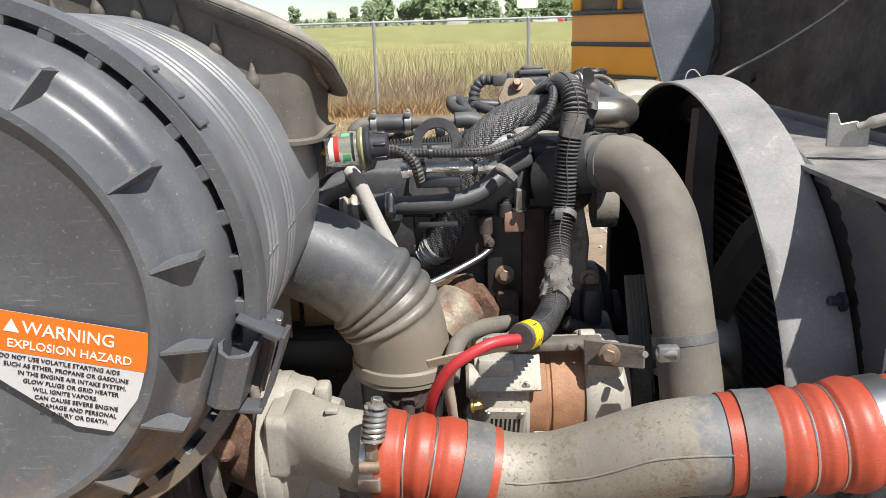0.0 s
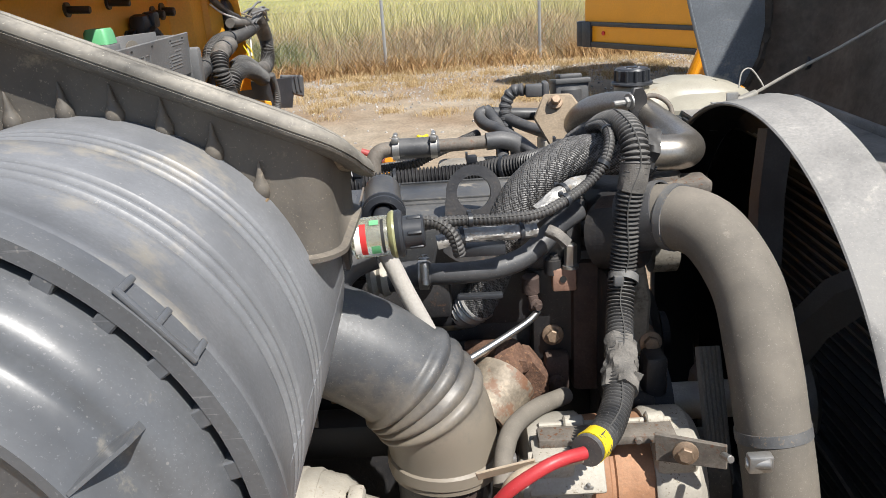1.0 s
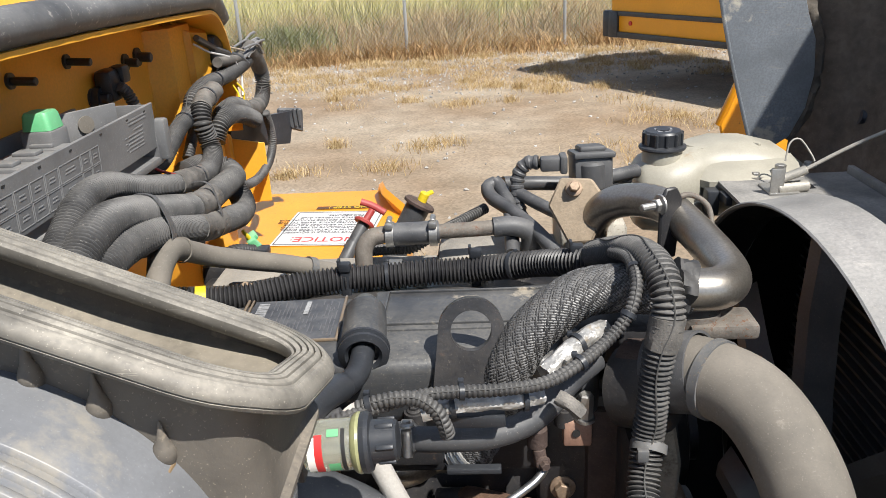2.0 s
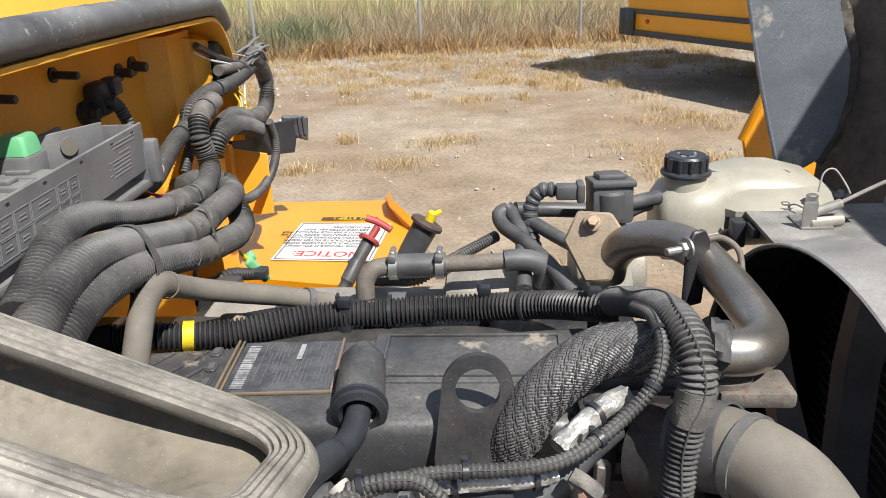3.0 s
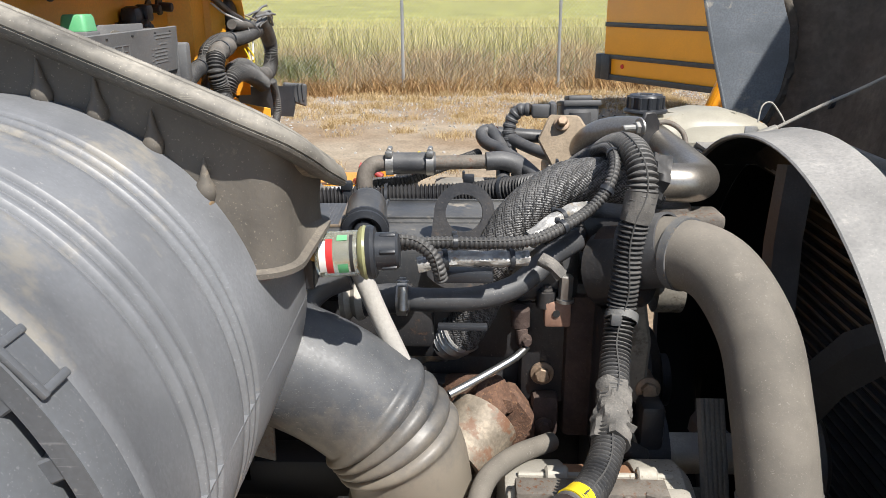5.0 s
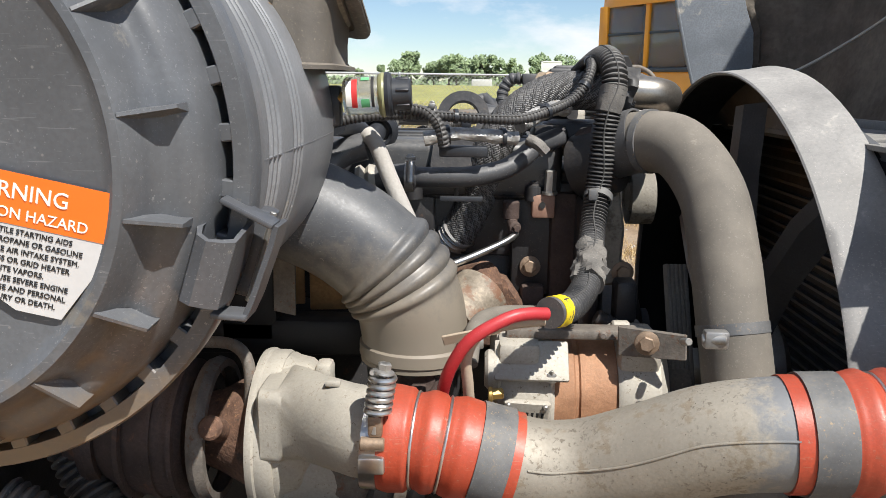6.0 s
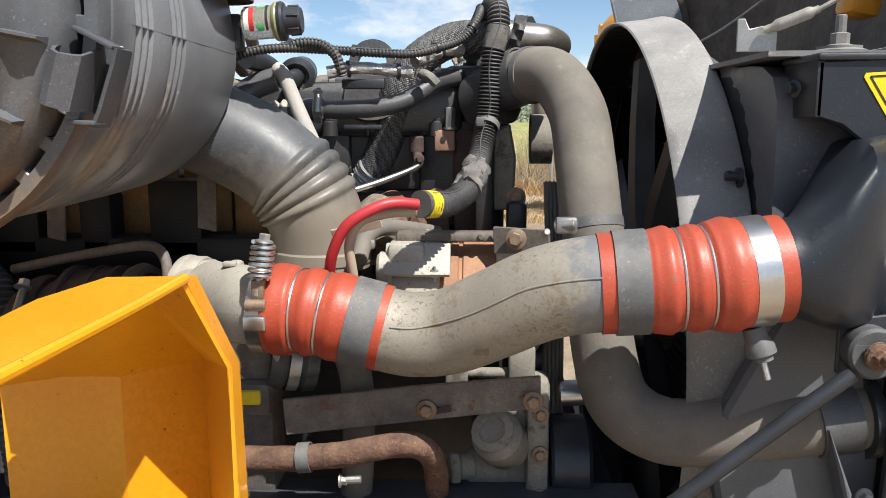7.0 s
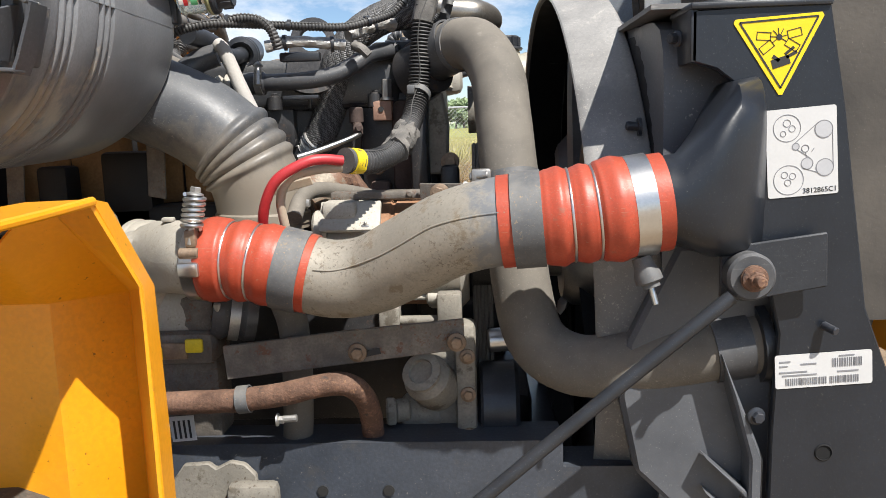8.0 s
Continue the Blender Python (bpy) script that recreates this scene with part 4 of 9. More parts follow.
def side_panel():
    t = thing("radiator_side_panel", (0.62, 0.76, 0.5), "satin black steel radiator side panel with warning stickers", "side panel")
    tilt = facing((0, 0.755, 0), (1, 0, 0), (0, 0, 1))
    poly = [(0.5, 1.392), (0.5, 1.336), (0.528, 1.327), (0.555, 1.306), (0.572, 1.275), (0.578, 1.235), (0.582, 1.13), (0.607, 1.02), (0.602, 0.9), (0.60, 0.50), (0.83, 0.50), (0.80, 0.80), (0.705, 1.05), (0.672, 1.28), (0.651, 1.397)]
    part("panel", plate(poly, 0.012, tilt @ Matrix.Translation((0, 0, -0.012)), 0.002), M_SIDE, t)
    part("flange", merge(box((0.575, 0.80, 1.396), (0.155, 0.10, 0.008), 0.003), box((0.503, 0.80, 1.365), (0.008, 0.09, 0.06), 0.002)), M_PANEL, t)
    part("bolt", hexbolt((0.496, 0.8, 1.366), (-1, -0.4, 0), 0.008, 0.012), M_CHASSIS, t)
    part("bolt", merge(lathe([(0, 0), (0.03, 0), (0.03, 0.004), (0.024, 0.006), (0.024, 0.009), (0, 0.009)], (0.565, 0.86, 1.406), (0, 0, 1), 20), hexbolt((0.565, 0.86, 1.414), (0, 0, 1), 0.013, 0.016), rod((0.565, 0.86, 1.42), (0.565, 0.86, 1.45), 0.006, 10)), M_TOPPLATE, t, "dusty mounting bolt with wide washer")
    part("hole_plug", lathe([(0.011, 0.0), (0.0095, 0.0015), (0.009, 0.0), (0, 0.0)], (0.664, 0.7545, 0.873), (0, -1, 0), 20), plain("black_void", (0.004, 0.004, 0.004), 0.9), t)
    part("stud", rod((0.656, 0.752, 1.031), (0.664, 0.735, 1.027), 0.005, 12), M_CHASSIS, t)
    # fan hazard triangle
    s = facing((0.545, 0.7545, 1.3795), (0.098, 0, 0.0055), (0, 0, 1))
    tri = [(0.002, 0.0), (0.0, -0.004), (0.047, -0.086), (0.051, -0.086), (0.0985, -0.004), (0.0965, 0.0)]
    sticker = part("hazard_sticker", plate(tri, 0.0007, s, 0), M_SIGNYELLOW, t, "yellow triangular fan hazard sticker")
    inner = bmesh.new()
    a, b, c = Vector((0.0065, -0.004)), Vector((0.0922, -0.004)), Vector((0.0492, -0.0785))
    for p, q in ((a, b), (b, c), (c, a)):
        mid, dirn = (p + q) / 2, q - p
        bmesh.ops.create_cube(inner, size=1.0, matrix=shift(s, mid.x, mid.y, 0.0009) @ Matrix.Rotation(math.atan2(dirn.y, dirn.x), 4, "Z") @ Matrix.Diagonal((dirn.length, 0.002, 0.0006, 1)))
    ctr = Vector((0.0492, -0.023))
    for ang in (10, 60, 95, 130, 172, 215, 325):
        u = Vector((math.cos(radians(ang)), math.sin(radians(ang))))
        reach = 0.010 if 20 < ang < 160 else 0.024
        if reach > 0.02:
            for off in (-0.0042, 0.0042):
                p = ctr + u * 0.017 + Vector((-u.y, u.x)) * off
                bmesh.ops.create_cube(inner, size=1.0, matrix=shift(s, p.x, p.y, 0.0009) @ Matrix.Rotation(radians(ang), 4, "Z") @ Matrix.Diagonal((0.015, 0.0008, 0.0006, 1)))
            for rr in (0.0095, 0.0245):
                p = ctr + u * rr
                bmesh.ops.create_cube(inner, size=1.0, matrix=shift(s, p.x, p.y, 0.0009) @ Matrix.Rotation(radians(ang + 90), 4, "Z") @ Matrix.Diagonal((0.0092, 0.0008, 0.0006, 1)))
        p = ctr + u * 0.0065
        bmesh.ops.create_cube(inner, size=1.0, matrix=shift(s, p.x, p.y, 0.0009) @ Matrix.Rotation(radians(ang), 4, "Z") @ Matrix.Diagonal((0.007, 0.0008, 0.0006, 1)))
    bmesh.ops.create_cone(inner, cap_ends=True, segments=16, radius1=0.0032, radius2=0.0032, depth=0.0008, matrix=shift(s, ctr.x, ctr.y, 0.0009))
    for x, y, w, h, ang in ((0.050, -0.050, 0.020, 0.010, 14), (0.062, -0.043, 0.013, 0.0035, 25), (0.060, -0.0385, 0.012, 0.003, 35), (0.045, -0.046, 0.009, 0.004, -40)):
        bmesh.ops.create_cube(inner, size=1.0, matrix=shift(s, x, y, 0.0009) @ Matrix.Rotation(radians(ang), 4, "Z") @ Matrix.Diagonal((w, h, 0.0006, 1)))
    part("pictogram", inner, M_INK, sticker)
    # belt routing sticker
    s = facing((0.5825, 0.7545, 1.279), (0.077, 0, 0.005), (0.004, 0, 0.097))
    W, H = 0.0785, 0.0995
    sticker = part("belt_routing_sticker", plate([(x + W / 2, y - H / 2) for x, y in rounded(W, H, 0.003)], 0.0007, s, 0), M_WHITE, t, "white belt routing diagram sticker")
    ink = bmesh.new()
    def ringmark(x, y, r, w=0.0006):
        for k in range(28):
            a = 2 * math.pi * k / 28
            bmesh.ops.create_cube(ink, size=1.0, matrix=shift(s, x + r * math.cos(a), y + r * math.sin(a), 0.0009) @ Matrix.Rotation(a, 4, "Z") @ Matrix.Diagonal((w, r * 0.235, 0.0005, 1)))
    def stroke(x0, y0, x1, y1, w=0.0006):
        d = Vector((x1 - x0, y1 - y0))
        bmesh.ops.create_cube(ink, size=1.0, matrix=shift(s, (x0 + x1) / 2, (y0 + y1) / 2, 0.0009) @ Matrix.Rotation(math.atan2(d.y, d.x), 4, "Z") @ Matrix.Diagonal((d.length, w, 0.0005, 1)))
    for x, y, r in ((0.0235, -0.0215, 0.015), (0.0235, -0.080, 0.0165), (0.0235, -0.016, 0.004), (0.029, -0.0225, 0.0035), (0.019, -0.0275, 0.003), (0.019, -0.074, 0.0035), (0.028, -0.076, 0.0035), (0.0225, -0.083, 0.0035)):
        ringmark(x, y, r)
    for x, y, r in ((0.064, -0.026, 0.0098), (0.064, -0.069, 0.0096), (0.0445, -0.063, 0.0065), (0.0325, -0.043, 0.0038), (0.043, -0.046, 0.004)):
        ringmark(x, y, r, 0.0008)
    for q in ((0.058, -0.018, 0.031, -0.0395), (0.0735, -0.028, 0.0735, -0.068), (0.056, -0.074, 0.040, -0.068), (0.034, -0.0465, 0.048, -0.057), (0.043, -0.05, 0.044, -0.056), (0.05, -0.05, 0.053, -0.046)):
        stroke(*q)
    part("diagram", ink, M_INKGREY, sticker)
    greys = bmesh.new()
    for x, y, r in ((0.064, -0.026, 0.0092), (0.064, -0.069, 0.009), (0.0445, -0.063, 0.006), (0.0325, -0.043, 0.0033)):
        bmesh.ops.create_cone(greys, cap_ends=True, segments=20, radius1=r, radius2=r, depth=0.0004, matrix=shift(s, x, y, 0.0008))
    part("pulley_print", greys, plain("pale_grey_ink", (0.42, 0.42, 0.43), 0.6), sticker)
    words("3812865C1", 0.0082, shift(s, 0.0385, -0.0965, 0.0009), M_INK, sticker)
    # bar code sticker
    s = facing((0.6025, 0.7545, 0.994), (0.109, 0, 0.0062), (0, 0, 1))
    W, H = 0.112, 0.041
    sticker = part("barcode_sticker", plate([(x + W / 2, y - H / 2) for x, y in rounded(W, H, 0.003)], 0.0007, s, 0), M_WHITE, t, "white bar code sticker")
    r = random.Random(3)
    rects = []
    for x0, x1, y, h in ((0.066, 0.100, -0.018, 0.0105), (0.012, 0.058, -0.0375, 0.0085), (0.063, 0.096, -0.0375, 0.0085)):
        x = x0
        while x < x1:
            w = r.choice((0.0005, 0.0008, 0.0013))
            rects.append((x, y, w, h))
            x += w + r.choice((0.0006, 0.001, 0.0014))
    for x, y, w in ((0.005, -0.009, 0.016), (0.030, -0.013, 0.022), (0.005, -0.0145, 0.012), (0.005, -0.022, 0.04), (0.008, -0.026, 0.05), (0.074, -0.0055, 0.022), (0.072, -0.0245, 0.030)):
        rects.append((x, y, w, 0.0022))
    part("code_print", bars([(x, y, w * 0.8, h * (0.7 if h < 0.003 else 1)) for x, y, w, h in rects], shift(s, 0, 0, 0.0008)), M_INKGREY, sticker, kind="stuff")
    return t


side_panel()


def intercooler_tank():
    t = thing("intercooler_end_tank", (0.52, 0.74, 1.1), "black plastic charge-air cooler end tank with round inlet", "end tank")
    n = 40
    def circ(c, r, tilt=0.05):
        return [Vector((c[0] + tilt * r * math.cos(2 * math.pi * k / n), c[1] - r * math.sin(2 * math.pi * k / n), c[2] + r * math.cos(2 * math.pi * k / n))) for k in range(n)]
    def sq(x, y0, y1, z0, z1, lean):
        out = []
        for k in range(n):
            a = 2 * math.pi * k / n
            c, s_ = math.cos(a), -math.sin(a)
            q = (abs(c) ** 4 + abs(s_) ** 4) ** (-0.25)
            zz = (z0 + z1) / 2 + (z1 - z0) / 2 * q * c
            out.append(Vector((x + lean * (zz - 1.18), (y0 + y1) / 2 + (y1 - y0) / 2 * q * s_, zz)))
        return out
    secs = [circ((0.455, 0.735, 1.181), 0.05), circ((0.466, 0.735, 1.182), 0.052), circ((0.478, 0.735, 1.184), 0.052), sq(0.500, 0.682, 0.80, 1.128, 1.262, 0.1), sq(0.525, 0.69, 0.83, 1.118, 1.312, 0.12), sq(0.560, 0.715, 0.84, 1.112, 1.318, 0.08), sq(0.584, 0.75, 0.84, 1.11, 1.312, 0.0)]
    part("tank", loft(secs), M_SIDE, t, sharp=50)
    part("tank_core", box((0.66, 1.25, 1.05), (0.05, 0.9, 0.6), 0.01), M_CORE_SHADE, t)
    return t


intercooler_tank()

# side of the radiator frame under the tank, ribbed
t = thing("radiator_support", (0.57, 0.80, 0.4), "black plastic lower radiator support with moulded ribs", "radiator support")
sup = facing((0, 0.80, 0), (1, 0, 0), (0, 0, 1))
part("body", plate([(0.43, 0.93), (0.45, 0.83), (0.50, 0.78), (0.51, 0.70), (0.51, 0.4), (0.62, 0.4), (0.62, 1.12), (0.50, 1.12), (0.44, 1.0)], 0.03, sup @ Matrix.Translation((0, 0, -0.03)), 0.006), M_SHROUDSIDE, t)
for z in (0.86, 0.815):
    part("rib", plate([(0.53, z), (0.60, z - 0.06), (0.60, z - 0.075)], 0.03, sup, 0.002), M_SHROUDSIDE, t)
part("bracket", plate([(0.545, 0.995), (0.598, 0.86), (0.598, 0.70), (0.582, 0.70), (0.582, 0.86)], 0.035, sup, 0.003), M_SHROUDSIDE, t)
part("bolt", hexbolt((0.587, 0.765, 0.916), (0.1, -1, 0), 0.009, 0.01), M_CHASSIS, t)

# strut rod with rubber bush on its bracket
t = thing("strut_rod", (0.55, 0.70, 0.8), "black steel strut rod with rubber bush and rusty nut", "strut rod")
c = Vector((0.558, 0.715, 1.098))
part("bracket", merge(plate([(-0.028, -0.028), (-0.028, 0.02), (-0.018, 0.031), (0.09, 0.045), (0.092, -0.017), (0.0, -0.032)], 0.006, facing((c.x, 0.737, c.z), (1, 0, 0.0), (0, 0, 1)), 0.0015)), M_PANEL, t)
part("bush", lathe([(0, 0.0), (0.026, 0.0), (0.027, 0.004), (0.027, 0.022), (0.024, 0.026), (0.013, 0.026), (0.012, 0.03), (0, 0.03)], (c.x, 0.733, c.z), (0, -1, 0), 32), M_RUBBER, t, "black rubber bush")
part("nut", merge(lathe([(0, 0), (0.015, 0), (0.015, 0.003), (0, 0.003)], (c.x, 0.703, c.z), (0, -1, 0), 24), hexbolt((c.x, 0.700, c.z), (0, -1, 0), 0.0115, 0.012), rod((c.x, 0.69, c.z), (c.x, 0.676, c.z), 0.006, 14)), M_RUST, t, "rusty nut and washer")
part("rod", sweep([c + Vector((-0.02, -0.002, -0.022)), c.lerp(Vector((0.266, 0.72, 0.845)), 0.5) + Vector((0, -0.004, 0)), Vector((0.266, 0.72, 0.845)), Vector((0.16, 0.725, 0.752))], 0.0085, 14, 0.03), M_PANEL, t)

# drain fitting under the hose
t = thing("drain_valve", (0.45, 0.72, 1.08), "grey drain valve with a pointed metal stem", "valve")
a, b = Vector((0.44, 0.725, 1.121)), Vector((0.449, 0.72, 1.093))
part("body", lathe([(0, 0), (0.011, 0), (0.012, 0.012), (0.0155, 0.02), (0.0155, 0.029), (0.010, 0.032), (0.010, 0.036), (0, 0.036)], a, b - a, 22), M_CLAMP_DULL, t)
part("stem", rod(b, Vector((0.455, 0.715, 1.068)), 0.0035, 10), M_CLAMP, t, "bright metal stem")


# ---- the charge-air pipe and its two silicone hoses ----
def charge_pipe():
    t = thing("charge_air_pipe", (0.17, 0.78, 1.03), "dusty galvanised charge-air pipe bent in an S", "pipe")
    part("pipe", sweep([(0.005, 0.811, 1.103), (0.04, 0.81, 1.095), (0.08, 0.808, 1.088), (0.125, 0.8, 1.095), (0.175, 0.778, 1.121), (0.227, 0.757, 1.149), (0.28, 0.742, 1.163), (0.34, 0.737, 1.168)], lambda s, l: 0.0485 + 0.0035 * s / l, 36, 0.006), M_PIPE, t)
    part("weld_seam", sweep([(0.058, 0.7635, 1.108), (0.0804, 0.7620, 1.107), (0.1025, 0.7584, 1.1112), (0.1387, 0.7409, 1.1256), (0.1638, 0.7294, 1.139), (0.1836, 0.721, 1.1508), (0.2012, 0.7144, 1.1608), (0.2202, 0.7076, 1.1677), (0.2524, 0.6977, 1.1752), (0.280, 0.6915, 1.179)], 0.0013, 8, 0.006), M_PIPE, t, "thin raised weld line")
    def hose(pts, prof, name, rings, bands, label):
        h = thing(name, pts[0], label, "hose", "silicone charge-air hoses")
        def rad(s, l):
            f = s / l
            for (f0, r0), (f1, r1) in zip(prof, prof[1:]):
                if f0 <= f <= f1:
                    k = (f - f0) / (f1 - f0)
                    return r0 + (r1 - r0) * (0.5 - 0.5 * math.cos(math.pi * k))
            return prof[-1][1]
        part("hose", sweep(pts, rad, 40, 0.002), M_SILICONE, h, "orange-red silicone", sharp=60)
        line, total = glide(pts, 0.001)
        def where(f):
            i = max(1, min(len(line) - 2, round(f * (len(line) - 1))))
            return line[i], (line[i + 1] - line[i - 1]).normalized()
        for f, r in rings:
            p, d = where(f)
            bm = lathe([(r + 0.0016 * math.cos(k * math.pi / 4), 0.0016 * math.sin(k * math.pi / 4)) for k in range(9)], p, d, 40)
            part("wire_ring", bm, M_CLAMP, h, "thin steel wire ring")
        for f, r, w, m_, lab in bands:
            p, d = where(f)
            band(p, d, r, w, m_, h, "clamp", 0.002, lab)
        return h
    h1 = hose([(-0.098, 0.816, 1.1165), (-0.03, 0.811, 1.112), (0.048, 0.81, 1.094)],
         [(0, 0.049), (0.03, 0.0505), (0.15, 0.0545), (0.26, 0.053), (0.305, 0.0475), (0.33, 0.049), (0.40, 0.0525), (0.46, 0.051), (0.495, 0.0475), (0.53, 0.050), (0.6, 0.0525), (0.69, 0.0515), (0.72, 0.0505), (1, 0.0505)],
         "charge_air_hose", ((0.307, 0.0485), (0.497, 0.0485)), ((0.815, 0.0507, 0.033, M_CLAMP_DULL, "grey band clamp"),), "orange-red silicone hose at the turbocharger outlet")
    h2 = hose([(0.283, 0.7415, 1.163), (0.37, 0.7355, 1.170), (0.467, 0.735, 1.182)],
         [(0, 0.0535), (0.08, 0.0535), (0.27, 0.0535), (0.29, 0.055), (0.37, 0.0575), (0.42, 0.0535), (0.435, 0.052), (0.46, 0.0545), (0.51, 0.057), (0.555, 0.0555), (0.58, 0.0525), (0.61, 0.0575), (0.7, 0.0605), (0.78, 0.0575), (0.8, 0.0555), (1, 0.0555)],
         "charge_air_hose", ((0.432, 0.053), (0.578, 0.0535)), ((0.175, 0.0537, 0.034, M_CLAMP_DULL, "grey band clamp"), (0.845, 0.0558, 0.024, M_CLAMP, "shiny band clamp")), "orange-red silicone hose at the intercooler inlet")
    return t


charge_pipe()


# spring-loaded clamp at the compressor outlet
def spring_clamp():
    t = thing("spring_clamp", (-0.09, 0.77, 1.06), "zinc-plated spring-loaded hose clamp", "clamp")
    band((-0.094, 0.8157, 1.1163), (1, -0.06, -0.06), 0.0515, 0.016, M_CLAMP, t, "strap", 0.0015)
    a, b = Vector((-0.087, 0.768, 1.161)), Vector((-0.081, 0.772, 1.201))
    ax = (b - a).normalized()
    m = around(ax)
    coil = [a + m @ Vector((0.0115 * math.cos(k * 0.5), 0.0115 * math.sin(k * 0.5), 0.0005 * k)) for k in range(int((b - a).length / 0.0005) + 1)]
    part("spring", sweep(coil, 0.0026, 8, 0.004), M_CLAMP, t, "coil spring")
    part("bolt", merge(rod(a - ax * 0.02, b + ax * 0.01, 0.0042, 12), hexbolt(b, ax, 0.0085, 0.010)), M_STEEL, t)
    part("trunnion", merge(box(a - ax * 0.012 + Vector((0, 0.004, 0)), (0.014, 0.016, 0.022), 0.003), rod(a - ax * 0.03 + Vector((-0.012, 0, 0)), a - ax * 0.03 + Vector((0.012, 0, 0)), 0.007, 14)), M_BOLT, t, "browned trunnion")
    part("buckle", box(Vector((-0.092, 0.762, 1.112)), (0.026, 0.012, 0.018), 0.003), M_CLAMP, t)


spring_clamp()

# ---- air cleaner ----
AX, AZ = -0.336, 1.427


def air_cleaner():
    t = thing("air_cleaner", (AX, 0.75, 1.2), "large round black plastic air cleaner housing with snorkel", "air cleaner")
    prof = [(0.150, 0.548), (0.199, 0.548), (0.2005, 0.551), (0.2005, 0.562), (0.197, 0.566), (0.1935, 0.570), (0.193, 0.586), (0.1915, 0.588)]
    grooves = (0.630, 0.6445, 0.659, 0.7155, 0.730, 0.7445)
    body = 0.58
    for g in grooves:
        def at_y(yy):
            return 0.1905 - 0.004 * (yy - 0.58) / 0.35
        prof += [(at_y(g - 0.009), g - 0.009)] if g - body > 0.02 else []
        prof += [(at_y(g) + 0.0004, g - 0.0056), (at_y(g) - 0.0002, g - 0.0046), (at_y(g) - 0.0034, g - 0.0032), (at_y(g) - 0.0036, g + 0.0032), (at_y(g) - 0.0002, g + 0.0046), (at_y(g) + 0.0004, g + 0.0056)]
        body = g
    prof += [(0.1878, 0.812), (0.1872, 0.838), (0.184, 0.935), (0.181, 0.945), (0.172, 0.955), (0.15, 0.962), (0.0, 0.965)]
    shell = lathe([(r, h) for r, h in prof], (AX, 0, AZ), (0, 1, 0), 120)
    mouth = [f for f in shell.faces if abs(f.calc_center_median().x + 0.36) < 0.18 and 0.834 < f.calc_center_median().y and f.calc_center_median().z > AZ + 0.08]
    bmesh.ops.delete(shell, geom=mouth, context="FACES")
    part("housing", shell, M_PLASTIC, t, "ribbed black plastic housing", sharp=50)
    for ang in (-3.0, 176.0):
        m_ = Matrix.Translation((AX, 0, AZ)) @ Matrix.Rotation(-radians(ang), 4, "Y")
        bm = loft([[m_ @ Vector((r, y, z)) for r, z in ((0.180, -0.0007), (r0, -0.0005), (r0, 0.0005), (0.180, 0.0007))] for y, r0 in ((0.59, 0.1908), (0.80, 0.1885), (0.93, 0.1846))])
        part("mould_seam", bm, M_PLASTIC, t)
    # cover: dished face, shoulder, slotted rim
    cov = [(0, 0.478), (0.138, 0.4745), (0.142, 0.473), (0.147, 0.4695), (0.152, 0.470), (0.1545, 0.475), (0.158, 0.486), (0.1615, 0.4945), (0.166, 0.4985), (0.171, 0.4995), (0.176, 0.502), (0.1805, 0.507), (0.1845, 0.515), (0.1868, 0.526), (0.1868, 0.546), (0.15, 0.546), (0, 0.54)]
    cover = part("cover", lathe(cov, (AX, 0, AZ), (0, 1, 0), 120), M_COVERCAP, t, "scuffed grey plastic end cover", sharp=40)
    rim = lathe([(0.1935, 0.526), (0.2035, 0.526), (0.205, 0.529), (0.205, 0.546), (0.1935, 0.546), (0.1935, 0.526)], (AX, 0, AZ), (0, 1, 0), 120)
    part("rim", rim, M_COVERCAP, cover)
    for k in range(36):
        a = radians(4.3 + 10 * k)
        mm = Matrix.Translation((AX, 0, AZ)) @ Matrix.Rotation(-a, 4, "Y") @ Matrix.Translation((0.190, 0.5362, 0))
        bm = box((0, 0, 0), (0.009, 0.0195, 0.011), 0.001, segs=1)
        bm.transform(mm)
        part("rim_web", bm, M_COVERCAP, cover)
    for k in range(17):
        a = radians(30.6 - 20.8 * k)
        d, tn = Vector((math.cos(a), 0, math.sin(a))), Vector((-math.sin(a), 0, math.cos(a)))
        o = Vector((AX, 0, AZ))
        def q(r, yy, w):
            return o + d * r + Vector((0, yy, 0)) + tn * w
        bm = loft([[q(0.1525, 0.476, -0.0025), q(0.1530, 0.4705, -0.001), q(0.1530, 0.4705, 0.001), q(0.1525, 0.476, 0.002)], [q(0.178, 0.524, -0.006), q(0.179, 0.487, -0.001), q(0.179, 0.487, 0.001), q(0.178, 0.524, 0.0025)]])
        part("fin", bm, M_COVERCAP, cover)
    # two over-centre latches: a hollow clip in a flat bail
    for ang in (-17.5, 162.5):
        a = radians(ang)
        m = Matrix.Translation((AX, 0, AZ)) @ Matrix.Rotation(-a, 4, "Y")
        def at(bm):
            bm.transform(m)
            return bm
        latch = thing("cover_latch", m @ Vector((0.2, 0.53, 0)), "grey plastic over-centre latch on the air cleaner rim", "latch", "air cleaner latches")
        u = [(0.181, 0.530), (0.1795, 0.508), (0.183, 0.499), (0.190, 0.4955), (0.199, 0.499), (0.2045, 0.5035), (0.2055, 0.530), (0.2025, 0.530), (0.2018, 0.506), (0.197, 0.502), (0.190, 0.4985), (0.185, 0.5015), (0.1825, 0.509), (0.184, 0.530)]
        part("clip_body", at(loft([[Vector((x, y, z - 0.3 * (0.53 - y) * (1 if z > 0 else 0))) for x, y in u] for z in (-0.026, 0.024)])), M_CAP, latch, "hollow clip body", sharp=40)
